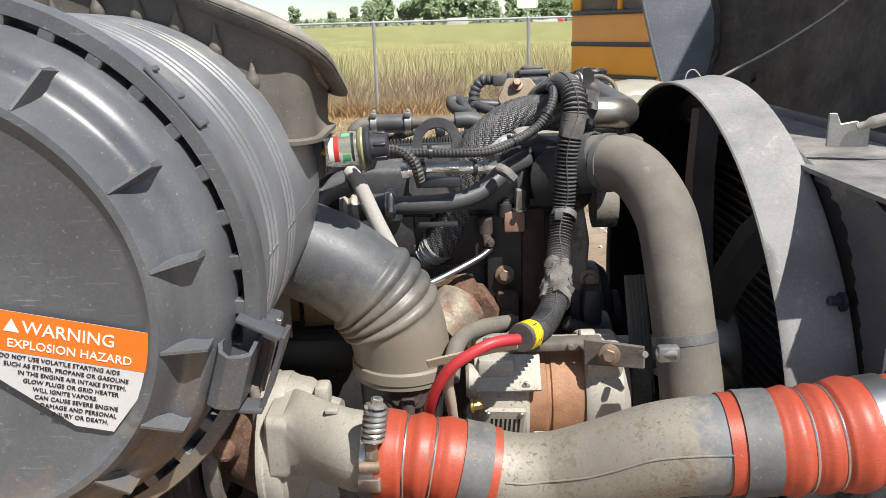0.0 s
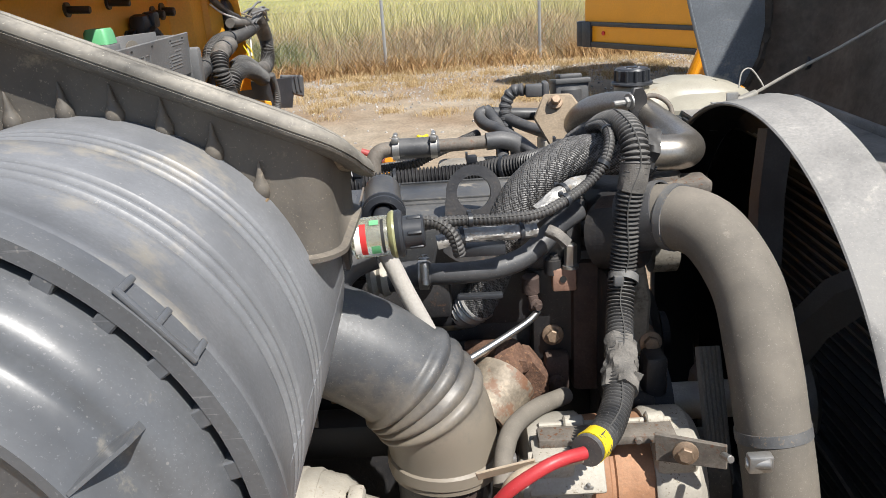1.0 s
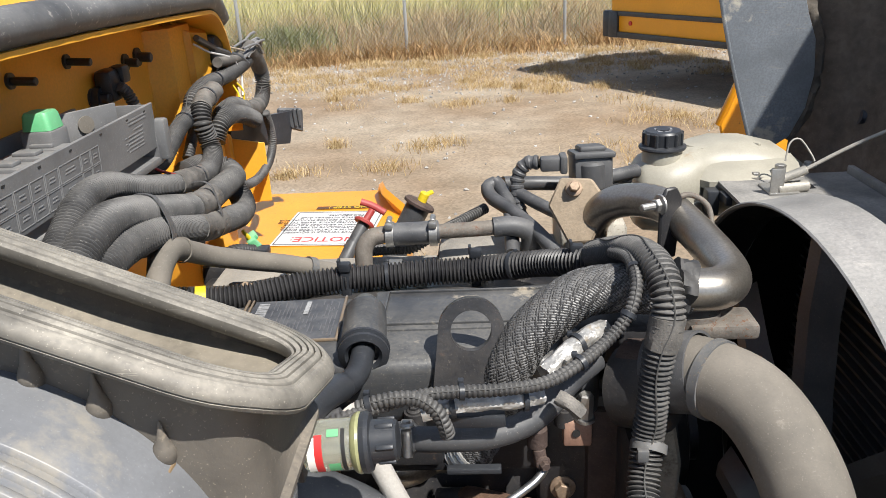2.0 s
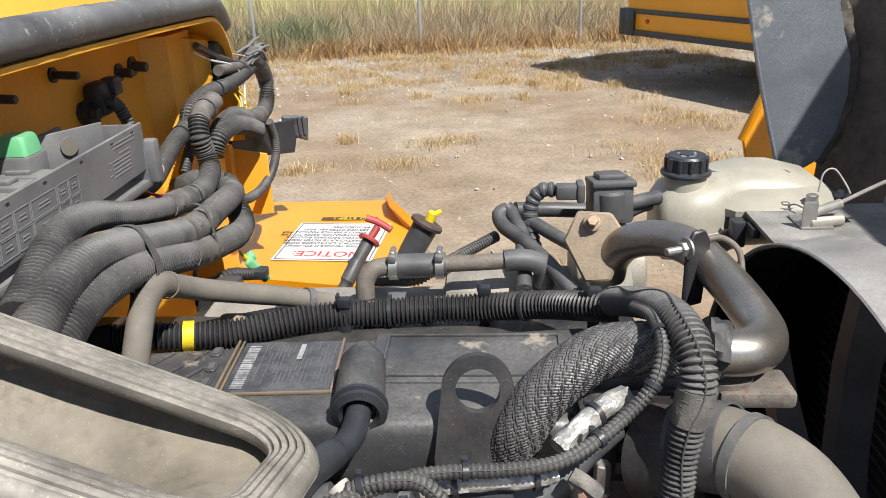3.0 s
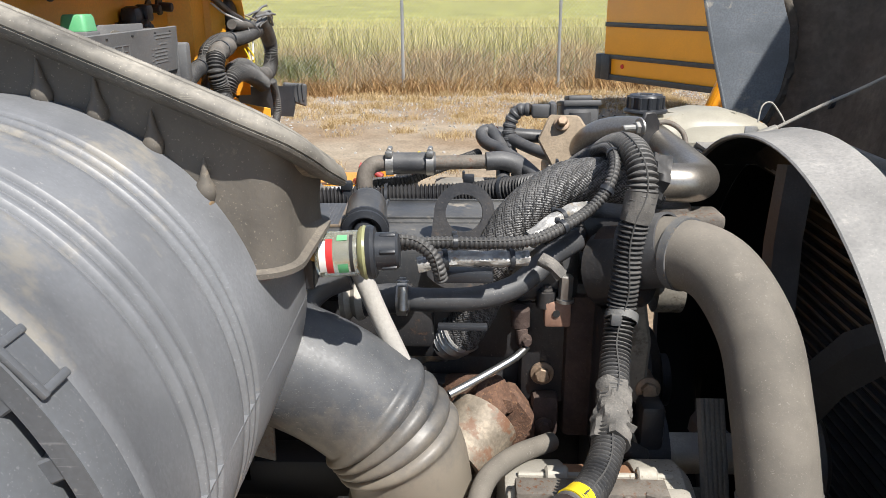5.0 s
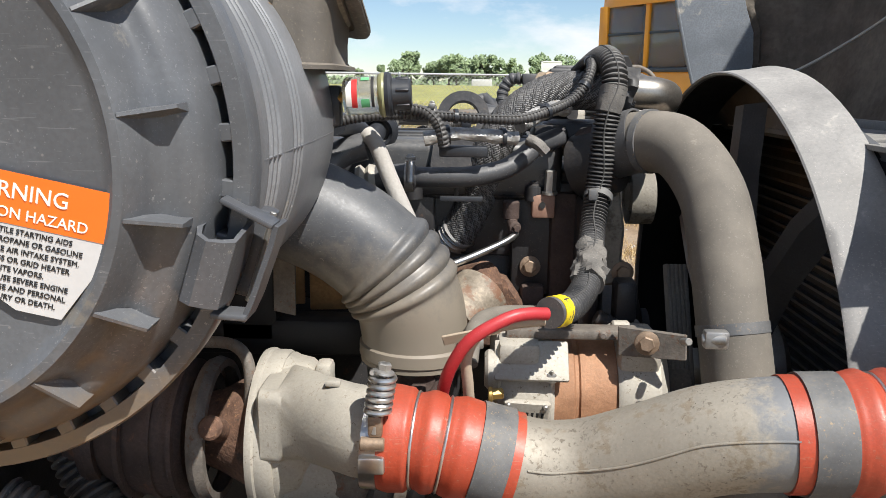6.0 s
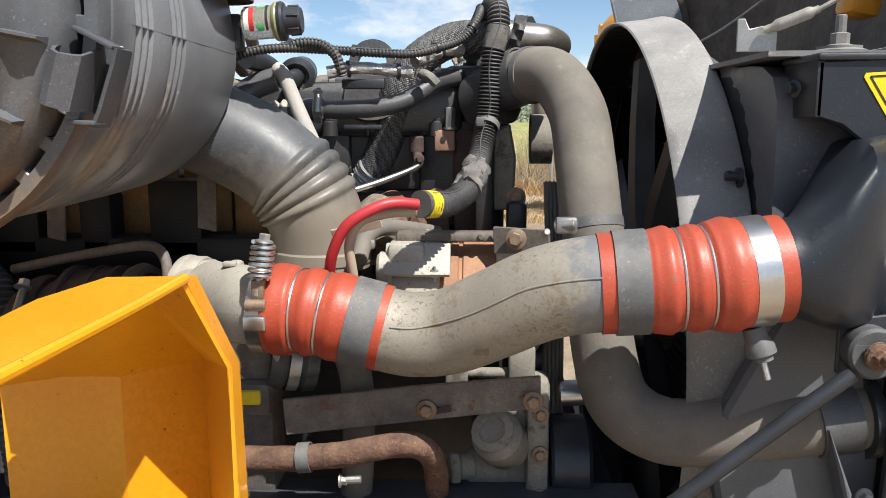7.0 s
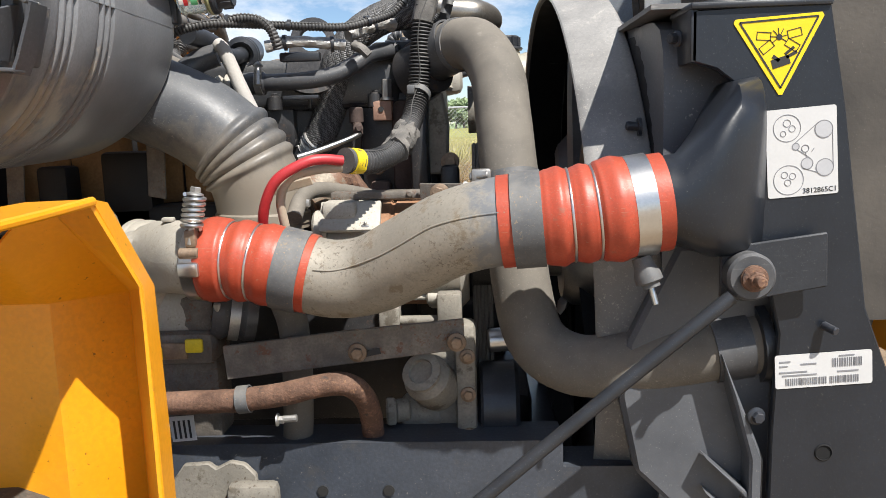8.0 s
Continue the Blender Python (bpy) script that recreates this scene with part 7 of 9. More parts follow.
    part("grommet", lathe([(0.020, 0.0), (0.026, 0.0), (0.028, 0.005), (0.024, 0.009), (0.02, 0.009), (0.02, 0)], (-0.625, 1.60, 1.46), (1, 0, 0), 24), M_RUBBER, t)
    return t


cowl()


def far_fender():
    t = thing("inner_fender", (-0.45, 2.3, 0.6), "yellow steel inner fender step with a notice sticker", "fender", "inner fenders")
    bm = loft([[Vector(p) for p in ((-0.66, 2.10, z), (-0.30, 2.02, z), (-0.21, 2.10, z), (-0.19, 2.38, z), (-0.285, 2.60, z), (-0.63, 2.60, z), (-0.68, 2.40, z))] for z, k in ((0.7, 0), (1.14, 1), (1.152, 1), (1.158, 1))])
    part("step", bm, M_YELLOW, t)
    part("fin", loft([[Vector(p) for p in ((-0.285, 2.60, 1.15), (-0.275, 2.53, 1.205), (-0.255, 2.44, 1.21), (-0.175, 2.34, 1.175), (-0.17, 2.36, 1.12))], [Vector(p) for p in ((-0.30, 2.60, 1.15), (-0.287, 2.53, 1.195), (-0.268, 2.44, 1.195), (-0.19, 2.33, 1.165), (-0.185, 2.34, 1.12))]]), M_YELLOW, t, "upturned end fin")
    o, far_l, near_r = Vector((-0.258, 2.402, 1.16)), Vector((-0.497, 2.419, 1.16)), Vector((-0.259, 2.145, 1.16))
    s = facing(o, far_l - o, near_r - o)
    W, H = (far_l - o).length, (near_r - o).length * 0.98
    st = part("notice_sticker", plate([(0, 0), (W, 0), (W, H), (0, H)], 0.0006, s, 0), M_WHITE, t, "white notice sticker with red heading")
    part("border", bars([(0.006, 0.006, W - 0.012, 0.002), (0.006, H - 0.008, W - 0.012, 0.002), (0.006, 0.006, 0.002, H - 0.012), (W - 0.008, 0.006, 0.002, H - 0.012)], shift(s, 0, 0, 0.0005)), M_INK, st)
    words("NOTICE:", 0.044, shift(s, 0.03, H - 0.055, 0.0008), M_INKRED, st)
    for k, txt in enumerate(("THIS VEHICLE IS EQUIPPED", "WITH A CATALYZED DIESEL", "PARTICULATE FILTER (CDPF)", "WHICH REQUIRES ROUTINE", "MAINTENANCE. REFER TO THE", "VEHICLE SERVICE MANUAL FOR", "SERVICE INTERVAL AND", "PROCEDURES.")):
        words(txt, 0.0155, shift(s, 0.05, H - 0.095 - 0.0185 * k, 0.0008), M_INK, st)
    s2 = facing((-0.30, 2.455, 1.1595), (-1, 0.03, 0), (0.03, -1, 0))
    sp = part("step_sticker", plate([(0, 0), (0.15, 0), (0.15, 0.022), (0, 0.022)], 0.0006, s2, 0), mat("brown_sticker", (0.10, 0.045, 0.02), 0.6, 0), t, "dark brown sticker")
    words("NO STEP !", 0.024, shift(s2, 0.01, 0.003, 0.0008), M_YTAPE, sp)


far_fender()


def near_fender():
    t = thing("inner_fender", (-0.25, 0.45, 0.5), "yellow steel inner fender corner, scratched and dirt-speckled", "fender", "inner fenders")
    A = Vector((-0.057, 0.472, 1.223))
    def skin(rows, thick=0.003):
        bm = bmesh.new()
        g = [[bm.verts.new(p) for p in r] for r in rows]
        for a, b in zip(g, g[1:]):
            for k in range(len(a) - 1):
                bm.faces.new((a[k], a[k + 1], b[k + 1], b[k]))
        bmesh.ops.recalc_face_normals(bm, faces=bm.faces[:])
        bmesh.ops.solidify(bm, geom=bm.faces[:], thickness=thick)
        return bm
    # top skin: a broad shelf whose edge runs forward
    edge = [(-0.057, 0.472, 1.223), (-0.063, 0.40, 1.219), (-0.071, 0.32, 1.2155), (-0.085, 0.22, 1.210), (-0.10, 0.14, 1.204)]
    back = [(-0.114, 0.472, 1.222), (-0.134, 0.415, 1.2185), (-0.138, 0.33, 1.213), (-0.15, 0.22, 1.207), (-0.165, 0.14, 1.20)]
    skirt = [(-0.188, 0.474, 1.155), (-0.203, 0.415, 1.153), (-0.208, 0.33, 1.15), (-0.22, 0.22, 1.145), (-0.235, 0.14, 1.14)]
    part("top_skin", skin([[Vector(p) for p in r] for r in (skirt, back, edge)]), M_YELLOW, t, "yellow painted top skin")
    part("rolled_edge", sweep([Vector(p) + Vector((0, 0, -0.002)) for p in edge], 0.0042, 10, 0.01), M_YELLOW, t)
    # wall recessed under the shelf, with pressed panels
    plan = [(-0.24, 0.53), (-0.20, 0.556), (-0.175, 0.558), (-0.150, 0.556), (-0.128, 0.580), (-0.095, 0.612), (-0.037, 0.508)]
    rows = [[Vector((-0.19, 0.475, 1.16)), Vector((-0.165, 0.474, 1.17)), Vector((-0.15, 0.474, 1.18)), Vector((-0.13, 0.473, 1.2)), Vector((-0.11, 0.473, 1.217)), Vector((-0.092, 0.473, 1.218)), A + Vector((0, 0, -0.004))]]
    for z in (1.12, 1.07, 1.02, 0.95, 0.8, 0.45):
        rows.append([Vector((x, y, z + (0.023 if k == 6 and z > 1.1 else 0))) for k, (x, y) in enumerate(plan)])
    part("end_wall", skin(rows), M_YELLOW, t, "pressed yellow wall")
    rim = [A, Vector((-0.0375, 0.507, 1.143)), Vector((-0.036, 0.51, 1.0)), Vector((-0.036, 0.51, 0.75)), Vector((-0.036, 0.51, 0.45))]
    part("edge_flange", skin([rim, [p + Vector((-0.004, 0.035, -0.006)) for p in rim]]), M_YELLOW, t)


near_fender()


def hood():
    t = thing("engine_hood", (0.9, 1.4, 0.6), "tilted-open engine hood with dirty dark lining", "hood")
    # inner skin stands up in front of the radiator
    n, k_ = 22, 12
    def skin(off):
        rows = []
        for j in range(k_ + 1):
            z = 0.85 + 1.55 * j / k_
            row = []
            for i in range(n + 1):
                y = 0.80 + 1.36 * i / n
                edge = abs(2 * i / n - 1)
                x = 0.80 + 0.22 * (z - 1.3) - (0.115 + 0.22 * (z - 1.3) if i > n / 2 else 0.03) * edge ** 8 + 0.012 * noise.noise((y * 6, z * 6, 0)) + off
                row.append(Vector((x, y, z)))
            rows.append(row)
        return rows
    bm = bmesh.new()
    fr, bk = skin(0), skin(0.03)
    g = [[bm.verts.new(p) for p in r] for r in fr]
    h = [[bm.verts.new(p) for p in r] for r in bk]
    for j in range(k_):
        for i in range(n):
            bm.faces.new((g[j][i], g[j][i + 1], g[j + 1][i + 1], g[j + 1][i]))
            bm.faces.new((h[j][i], h[j + 1][i], h[j + 1][i + 1], h[j][i + 1]))
    for i in range(n):
        bm.faces.new((g[0][i], h[0][i], h[0][i + 1], g[0][i + 1]))
        bm.faces.new((g[k_][i], g[k_][i + 1], h[k_][i + 1], h[k_][i]))
    for j in range(k_):
        bm.faces.new((g[j][0], g[j + 1][0], h[j + 1][0], h[j][0]))
        bm.faces.new((g[j][n], h[j][n], h[j + 1][n], g[j + 1][n]))
    bmesh.ops.recalc_face_normals(bm, faces=bm.faces[:])
    part("lining", bm, M_HOODIN, t, "dirty dark hood lining")
    for y, z in ((2.06, 1.44), (1.95, 1.72), (1.55, 1.62), (1.1, 1.5)):
        part("rubber_plug", lathe([(0, 0), (0.018, 0), (0.016, 0.008), (0, 0.008)], (0.79 - 0.06 * (abs(2 * (y - 0.66) / 1.5 - 1) ** 6) + 0.22 * (z - 1.3), y, z), (-1, 0, 0.2), 18), M_PANEL, t)
    # far side: grey splash shield, its torn edge against the lining
    sh = facing((0, 2.08, 0), (1, 0, 0), (0, 0, 1))
    poly = [(0.575, 1.395), (0.61, 1.372), (0.655, 1.40), (0.683, 1.46), (0.694, 1.53), (0.689, 1.6), (0.67, 1.65), (0.655, 1.70), (0.66, 1.85), (0.655, 2.1), (0.42, 2.1), (0.455, 1.85), (0.487, 1.714), (0.52, 1.58), (0.552, 1.47)]
    part("splash_shield", plate(poly, 0.004, sh, 0.001), M_SHIELD, t, "scuffed grey metal splash shield")
    part("shield_bead", sweep([(x, 2.077, z) for x, z in ((0.575, 1.395), (0.552, 1.47), (0.52, 1.58), (0.487, 1.714), (0.455, 1.85), (0.42, 2.1))], 0.004, 8, 0.02), M_SHIELD, t)
    part("torn_seal", sweep([(x, 2.09, z) for x, z in ((0.66, 1.39), (0.69, 1.45), (0.703, 1.53), (0.70, 1.6), (0.682, 1.65), (0.665, 1.71), (0.67, 1.85), (0.665, 2.1))], 0.010, 10, 0.012, rough=0.8), M_HOODIN, t, "torn foam edge")
    # yellow flare of the far wheel arch, seen past the shield
    part("wheel_arch", plate([(0.0, 0.0), (0.02, -0.085), (0.25, -0.14), (0.35, 0.1), (0.35, 0.42), (0.12, 0.33), (0.055, 0.18)], 0.012, facing((0.665, 2.60, 1.31), (1, 0.18, 0), (0, 0, 1)), 0.003), M_YELLOW, t, "yellow wheel arch flare")
    part("arch_lip", sweep([(0.665, 2.60, 1.31), (0.70, 2.58, 1.42), (0.765, 2.58, 1.58), (0.86, 2.6, 1.74)], 0.010, 10, 0.02), M_YELLOW, t)
    # near side return
    part("side_skin", loft([[Vector((x, 0.775 + 0.02 * k, z)) for x, z in ((0.66, 1.47), (0.650, 1.40), (0.672, 1.20), (0.688, 1.045), (0.705, 1.03))] + [Vector((x, 0.775 + 0.02 * k, z)) for x, z in ((0.80, 1.03), (0.80, 1.47))] for k in (0, 1)]), mat("dusty_hood_side", (0.05, 0.044, 0.038), 0.7, 0, 0.35, 6, 0.2, 160, dust=0.3), t, "dusty hood side skin")
    part("outer_skin", box((1.02, 1.48, 1.6), (0.05, 1.36, 1.4), 0.02, (0, 12, 0)), M_YELLOW, t)
    part("amber_lamp", box((0.725, 1.15, 1.56), (0.05, 0.05, 0.16), 0.012, (0, 10, 8)), mat("amber_plastic", (0.62, 0.25, 0.02), 0.35, 0, 0.1), t, "amber side lamp housing")


hood()

t = thing("hood_cable", (0.54, 1.775, 1.41), "pale steel hood restraint cable with hook", "cable", "hood cables")
part("cable", sweep([(0.535, 1.679, 1.447), (0.60, 1.675, 1.483), (0.68, 1.65, 1.53), (0.77, 1.58, 1.61), (0.85, 1.51, 1.72)], 0.0032, 8, 0.02), M_ROPE, t)
part("bracket", merge(box((0.502, 1.70, 1.408), (0.05, 0.06, 0.004), 0.001), box((0.489, 1.675, 1.428), (0.022, 0.004, 0.044), 0.001)), M_STEEL, t)
part("nut", hexbolt((0.528, 1.77, 1.408), (0, 0, 1), 0.012, 0.022), M_STEEL, t)
part("hook", merge(sweep([(0.516, 1.721, 1.45), (0.524, 1.73, 1.478), (0.540, 1.73, 1.484), (0.555, 1.716, 1.462), (0.560, 1.71, 1.45)], 0.0016, 8, 0.005), rod((0.497, 1.682, 1.43), (0.536, 1.679, 1.446), 0.0075, 14), rod((0.49, 1.68, 1.415), (0.545, 1.69, 1.415), 0.010, 14)), M_ROPE, t)
t = thing("hood_cable", (0.53, 1.04, 1.41), "pale steel hood restraint cable with swaged end", "cable", "hood cables")
part("bracket", plate([(-0.022, 0), (0.03, 0), (0.03, 0.026), (0.012, 0.034), (-0.006, 0.03), (-0.012, 0.044), (-0.022, 0.044)], 0.005, facing((0.53, 1.045, 1.425), (1, -0.2, 0), (0, 0, 1)), 0.001), M_STEEL, t)
part("swage", sweep([(0.538, 1.03, 1.452), (0.565, 1.02, 1.462), (0.60, 1.005, 1.476)], lambda s, l: 0.008 if 0.2 < s / l < 0.85 else 0.005, 14, 0.006), M_ROPE, t)
part("cable", sweep([(0.60, 1.005, 1.476), (0.66, 0.985, 1.51), (0.74, 0.96, 1.56)], 0.0032, 8, 0.02), M_ROPE, t)

# ---- chassis below ----
def chassis():
    t = thing("frame_rail", (0.1, 0.9, 0.55), "black steel chassis frame rail", "frame rail")
    prof = [(0.86, 0.849), (0.93, 0.849), (0.93, 0.843), (0.868, 0.843), (0.868, 0.60), (0.93, 0.60), (0.93, 0.592), (0.86, 0.592)]
    part("rail", merge(loft([[Vector((x, y, z)) for y, z in prof] for x in (-1.2, 0.365)]), loft([[Vector((x, y, z if z < 0.8 else z - 0.038)) for y, z in prof] for x in (0.365, 0.60)])), M_RAIL, t)
    for px in (605, 710, 825):
        part("bolt_hole", lathe([(0, 0), (0.008, 0), (0.008, 0.002), (0, 0.002)], (-0.05 + (px - 605) * 0.0008, 0.8595, 0.78), (0, -1, 0), 12), M_INK, t)
    part("crossmember", box((0.35, 1.35, 0.62), (0.12, 0.9, 0.1), 0.01), M_CHASSIS, t)
    b = thing("support_bar", (0.08, 0.85, 0.96), "rust-flecked flat steel support bar with slotted bolt holes", "bar")
    part("bar", plate([(-0.165, -0.024), (0.155, -0.020), (0.157, 0.022), (0.0, 0.024), (-0.165, 0.022)], 0.006, facing((0.08, 0.862, 0.984), (1, 0.11, 0.07), (0, 0, 1)), 0.001), M_BAR, b)
    for p in ((0.092, 0.855, 0.978), (0.225, 0.862, 0.988)):
        part("bolt", hexbolt(p, (0, -1, 0), 0.0105, 0.01), M_BOLT, b)
    part("slot_light", bars([(0, 0, 0.024, 0.008)], facing((0.1, 0.856, 0.971), (1, 0, 0.2), (0, 0, 1))), M_INK, b)
    r = thing("rusty_pipe", (0.0, 0.83, 0.9), "rust-scaled iron coolant pipe with a worm clamp", "pipe")
    part("pipe", sweep([(-0.207, 0.835, 0.917), (-0.136, 0.83, 0.921), (-0.065, 0.825, 0.925), (-0.003, 0.82, 0.934), (0.05, 0.82, 0.945), (0.082, 0.825, 0.944), (0.1, 0.85, 0.916), (0.103, 0.882, 0.872), (0.103, 0.9, 0.818), (0.105, 0.9, 0.775)], lambda s, l: 0.0155, 18, 0.006, rough=0.06), M_RUST, r)
    band((-0.056, 0.825, 0.926), (1, 0, 0.1), 0.0165, 0.016, M_CLAMP_DULL, r, "clamp", 0.002)
    part("bolt", merge(rod((-0.005, 0.82, 0.9), (0.014, 0.82, 0.901), 0.005, 10), hexbolt((-0.013, 0.82, 0.899), (1, 0, 0), 0.007, 0.01)), M_STEEL, r)
    p = thing("steering_pump", (0.2, 0.95, 0.8), "dusty cast power steering pump", "pump")
    part("body", merge(box((0.215, 0.965, 0.905), (0.065, 0.08, 0.12), 0.012), lathe([(0, 0), (0.032, 0), (0.034, 0.01), (0.034, 0.05), (0.026, 0.06), (0, 0.06)], (0.196, 0.93, 0.899), (-0.3, -0.7, 0.6), 28), rod((0.14, 0.95, 0.86), (0.2, 0.95, 0.86), 0.026, 20)), M_ALUDIRTY, p)
    part("bracket", box((0.235, 0.93, 0.90), (0.03, 0.05, 0.20), 0.008), M_ALUDIRTY, p)
    part("cap", merge(lathe([(0, 0.06), (0.026, 0.06), (0.028, 0.064), (0.028, 0.070), (0.018, 0.072), (0.017, 0.066), (0, 0.066)], (0.196, 0.93, 0.899), (-0.3, -0.7, 0.6), 24)), M_ALUDIRTY, p, "turned casting cap")
    part("nipple", merge(rod((0.13, 0.93, 0.868), (0.152, 0.935, 0.868), 0.017, 18), rod((0.118, 0.928, 0.868), (0.132, 0.93, 0.868), 0.022, 6)), M_ALUDIRTY, p)
    for z in (0.84, 0.90, 0.955):
        part("bolt", hexbolt((0.238, 0.904, z), (0, -1, 0), 0.009, 0.008), M_BOLT, p)
    v = thing("band_coupling", (-0.095, 0.88, 1.0), "dark round coupling with a steel band clamp and screw", "coupling")
    part("sleeve", lathe([(0.020, -0.03), (0.036, -0.03), (0.038, -0.015), (0.034, -0.008), (0.034, 0.008), (0.038, 0.015), (0.036, 0.03), (0.020, 0.03)], (-0.085, 0.90, 1.025), (1, 0.35, -0.2), 28), M_RUBBER, v)
    band((-0.085, 0.90, 1.025), (1, 0.35, -0.2), 0.0365, 0.014, M_STEEL, v, "clamp", 0.0015)
    part("screw", rod((-0.096, 0.862, 1.048), (-0.096, 0.866, 1.018), 0.005, 10), M_STEEL, v)
    p = thing("mounting_spacer", (0.24, 0.92, 0.98), "pale aluminium mounting spacer", "spacer")
    part("block", merge(box((0.214, 0.935, 1.016), (0.035, 0.03, 0.05), 0.004), box((0.128, 0.94, 1.002), (0.03, 0.03, 0.04), 0.004), rod((0.128, 0.935, 1.001), (0.213, 0.935, 1.001), 0.007, 12)), M_ALUDIRTY, p)
    p = thing("fuel_filter_module", (-0.15, 0.88, 0.85), "grey fuel module with a yellow tag and bar code", "fuel module")
    part("body", merge(box((-0.16, 0.90, 0.985), (0.11, 0.08, 0.045), 0.01), box((-0.16, 0.92, 0.905), (0.10, 0.06, 0.12), 0.01), box((-0.13, 0.9, 1.03), (0.05, 0.05, 0.05), 0.01)), M_BAR, p)
    for lug in ((-0.183, 0.85, 0.983), (-0.127, 0.85, 0.993)):
        part("lug", box(lug, (0.024, 0.008, 0.019), 0.003), M_YTAPE, p, "yellow painted lug")
    part("tag_plate", merge(box((-0.156, 0.853, 0.985), (0.036, 0.006, 0.022), 0.002)), M_BOLT, p)
    s = facing((-0.171, 0.86, 0.854), (1, 0, 0.07), (0, 0, 1))
    st = part("sticker", plate([(0, 0), (0.034, 0), (0.034, 0.036), (0, 0.036)], 0.001, s, 0), M_WHITE, p)
    part("print", bars([(0.004 + 0.007 * k, 0.004, 0.003, 0.026) for k in range(4)], shift(s, 0, 0, 0.001)), M_INK, st)
    d = thing("rail_bracket", (0.0, 0.84, 0.6), "dusty aluminium bracket bolted to the frame rail", "bracket")
    part("plate", plate([(-0.065, -0.06), (-0.075, 0.0), (-0.055, 0.028), (-0.02, 0.03), (-0.01, 0.022), (0.01, 0.032), (0.03, 0.028), (0.045, 0.012), (0.05, -0.06)], 0.01, facing((-0.1, 0.858, 0.797), (1, 0, 0), (0, 0, 1)), 0.002), M_ALUDIRTY, d)
    part("clevis", merge(box((-0.057, 0.84, 0.783), (0.07, 0.03, 0.04), 0.01)), M_ALUDIRTY, d)
    s = thing("side_pipe", (0.03, 0.95, 0.9), "pale curved rubber pipe behind the charge-air hose", "pipe")
    part("pipe", sweep([(-0.03, 0.90, 1.09), (-0.015, 0.895, 1.05), (0.0, 0.89, 1.0), (0.0, 0.89, 0.90), (-0.01, 0.9, 0.8)], 0.021, 20, 0.01), M_HOSE, s)
    s = thing("compressor_canister", (0.3, 1.0, 0.9), "black belt pulley and bright cylinder behind the hose", "pulley")
    part("cylinder", rod((0.267, 0.98, 0.957), (0.328, 0.98, 0.96), 0.018, 20), M_CLAMP, s)
    part("drum", lathe([(0, 0), (0.062, 0), (0.065, 0.004), (0.065, 0.05), (0.058, 0.056), (0, 0.056)], (0.255, 0.975, 0.86), (1, 0, 0), 36), M_CHASSIS, s)


chassis()

# ---- looms, hoses and fittings on the engine ----
def tie(p, d, r, parent, material=M_PANEL):
    d = Vector(d).normalized()
    k = part("cable_tie", merge(lathe([(r, -0.0025), (r + 0.0014, -0.0025), (r + 0.0014, 0.0025), (r, 0.0025), (r, -0.0025)], p, d, 24), box(Vector(p) + d.orthogonal().normalized() * (r + 0.003), (0.006, 0.006, 0.006), 0.0012)), material, parent)
    return k


def conduit(name, pts, r, material, label, group="wiring conduits", pitch=0.0062, deep=0.2, ties=(), tapes=(), seg=14):
    t = thing(name, pts[0], label, "wiring conduit", group)
    part("conduit", loom(pts, r, pitch, seg, deep), material, t)
    line, total = glide(pts, 0.002)
    slit = []
    for i in range(3, len(line) - 3, 6):
        d = (line[i + 1] - line[i - 1]).normalized()
        u = Vector((0.15 * math.sin(i * 0.11), -0.75, 0.65))
        u = (u - d * u.dot(d)).normalized()
        slit.append(line[i] + u * (r - 0.0002))
    if len(slit) > 4 and r < 0.0186 and material is not M_LOOM:
        part("split_edge", sweep(slit, 0.0009, 5, 0.006), M_SEAM, t)
    for f in ties:
        i = max(1, min(len(line) - 2, round(f * (len(line) - 1))))
        tie(line[i], line[i + 1] - line[i - 1], r, t)
    for f0, f1, mt, grow in tapes:
        seg_pts = [line[max(0, min(len(line) - 1, round((f0 + (f1 - f0) * k / 4) * (len(line) - 1))))] for k in range(5)]
        part("tape", sweep(seg_pts, r * grow, 18, 0.004, rough=0.4 if grow > 1.1 else 0.1), mt, t)
    return t


conduit("engine_loom", [(-0.56, 1.36, 1.385), (-0.52, 1.382, 1.375), (-0.481, 1.39, 1.375), (-0.443, 1.392, 1.379), (-0.403, 1.40, 1.374), (-0.344, 1.42, 1.367), (-0.274, 1.445, 1.370), (-0.22, 1.463, 1.370), (-0.16, 1.472, 1.369), (-0.09, 1.475, 1.372), (-0.011, 1.475, 1.375), (0.07, 1.44, 1.395), (0.121, 1.39, 1.417), (0.16, 1.355, 1.432)], 0.0195, M_LOOM, "black corrugated loom lying along the valve cover", ties=(0.56, 0.80), tapes=((0.213, 0.230, M_YTAPE, 1.02), (0.0, 0.10, M_PANEL, 1.1)))
for p in ((-0.197, 1.455, 1.392), (-0.008, 1.477, 1.398), (0.127, 1.385, 1.436)):
    t = thing("loom_clip", (p[0], p[1], p[2] - 0.05), "black plastic loom clip standing on the valve cover", "clip", "loom clips")
    part("clip_post", merge(box((p[0], p[1], p[2] - 0.03), (0.014, 0.008, 0.06), 0.002), box((p[0], p[1], p[2] + 0.002), (0.018, 0.014, 0.014), 0.003), box((p[0] - 0.008, p[1], p[2] + 0.008), (0.004, 0.012, 0.012), 0.001)), M_PANEL, t)
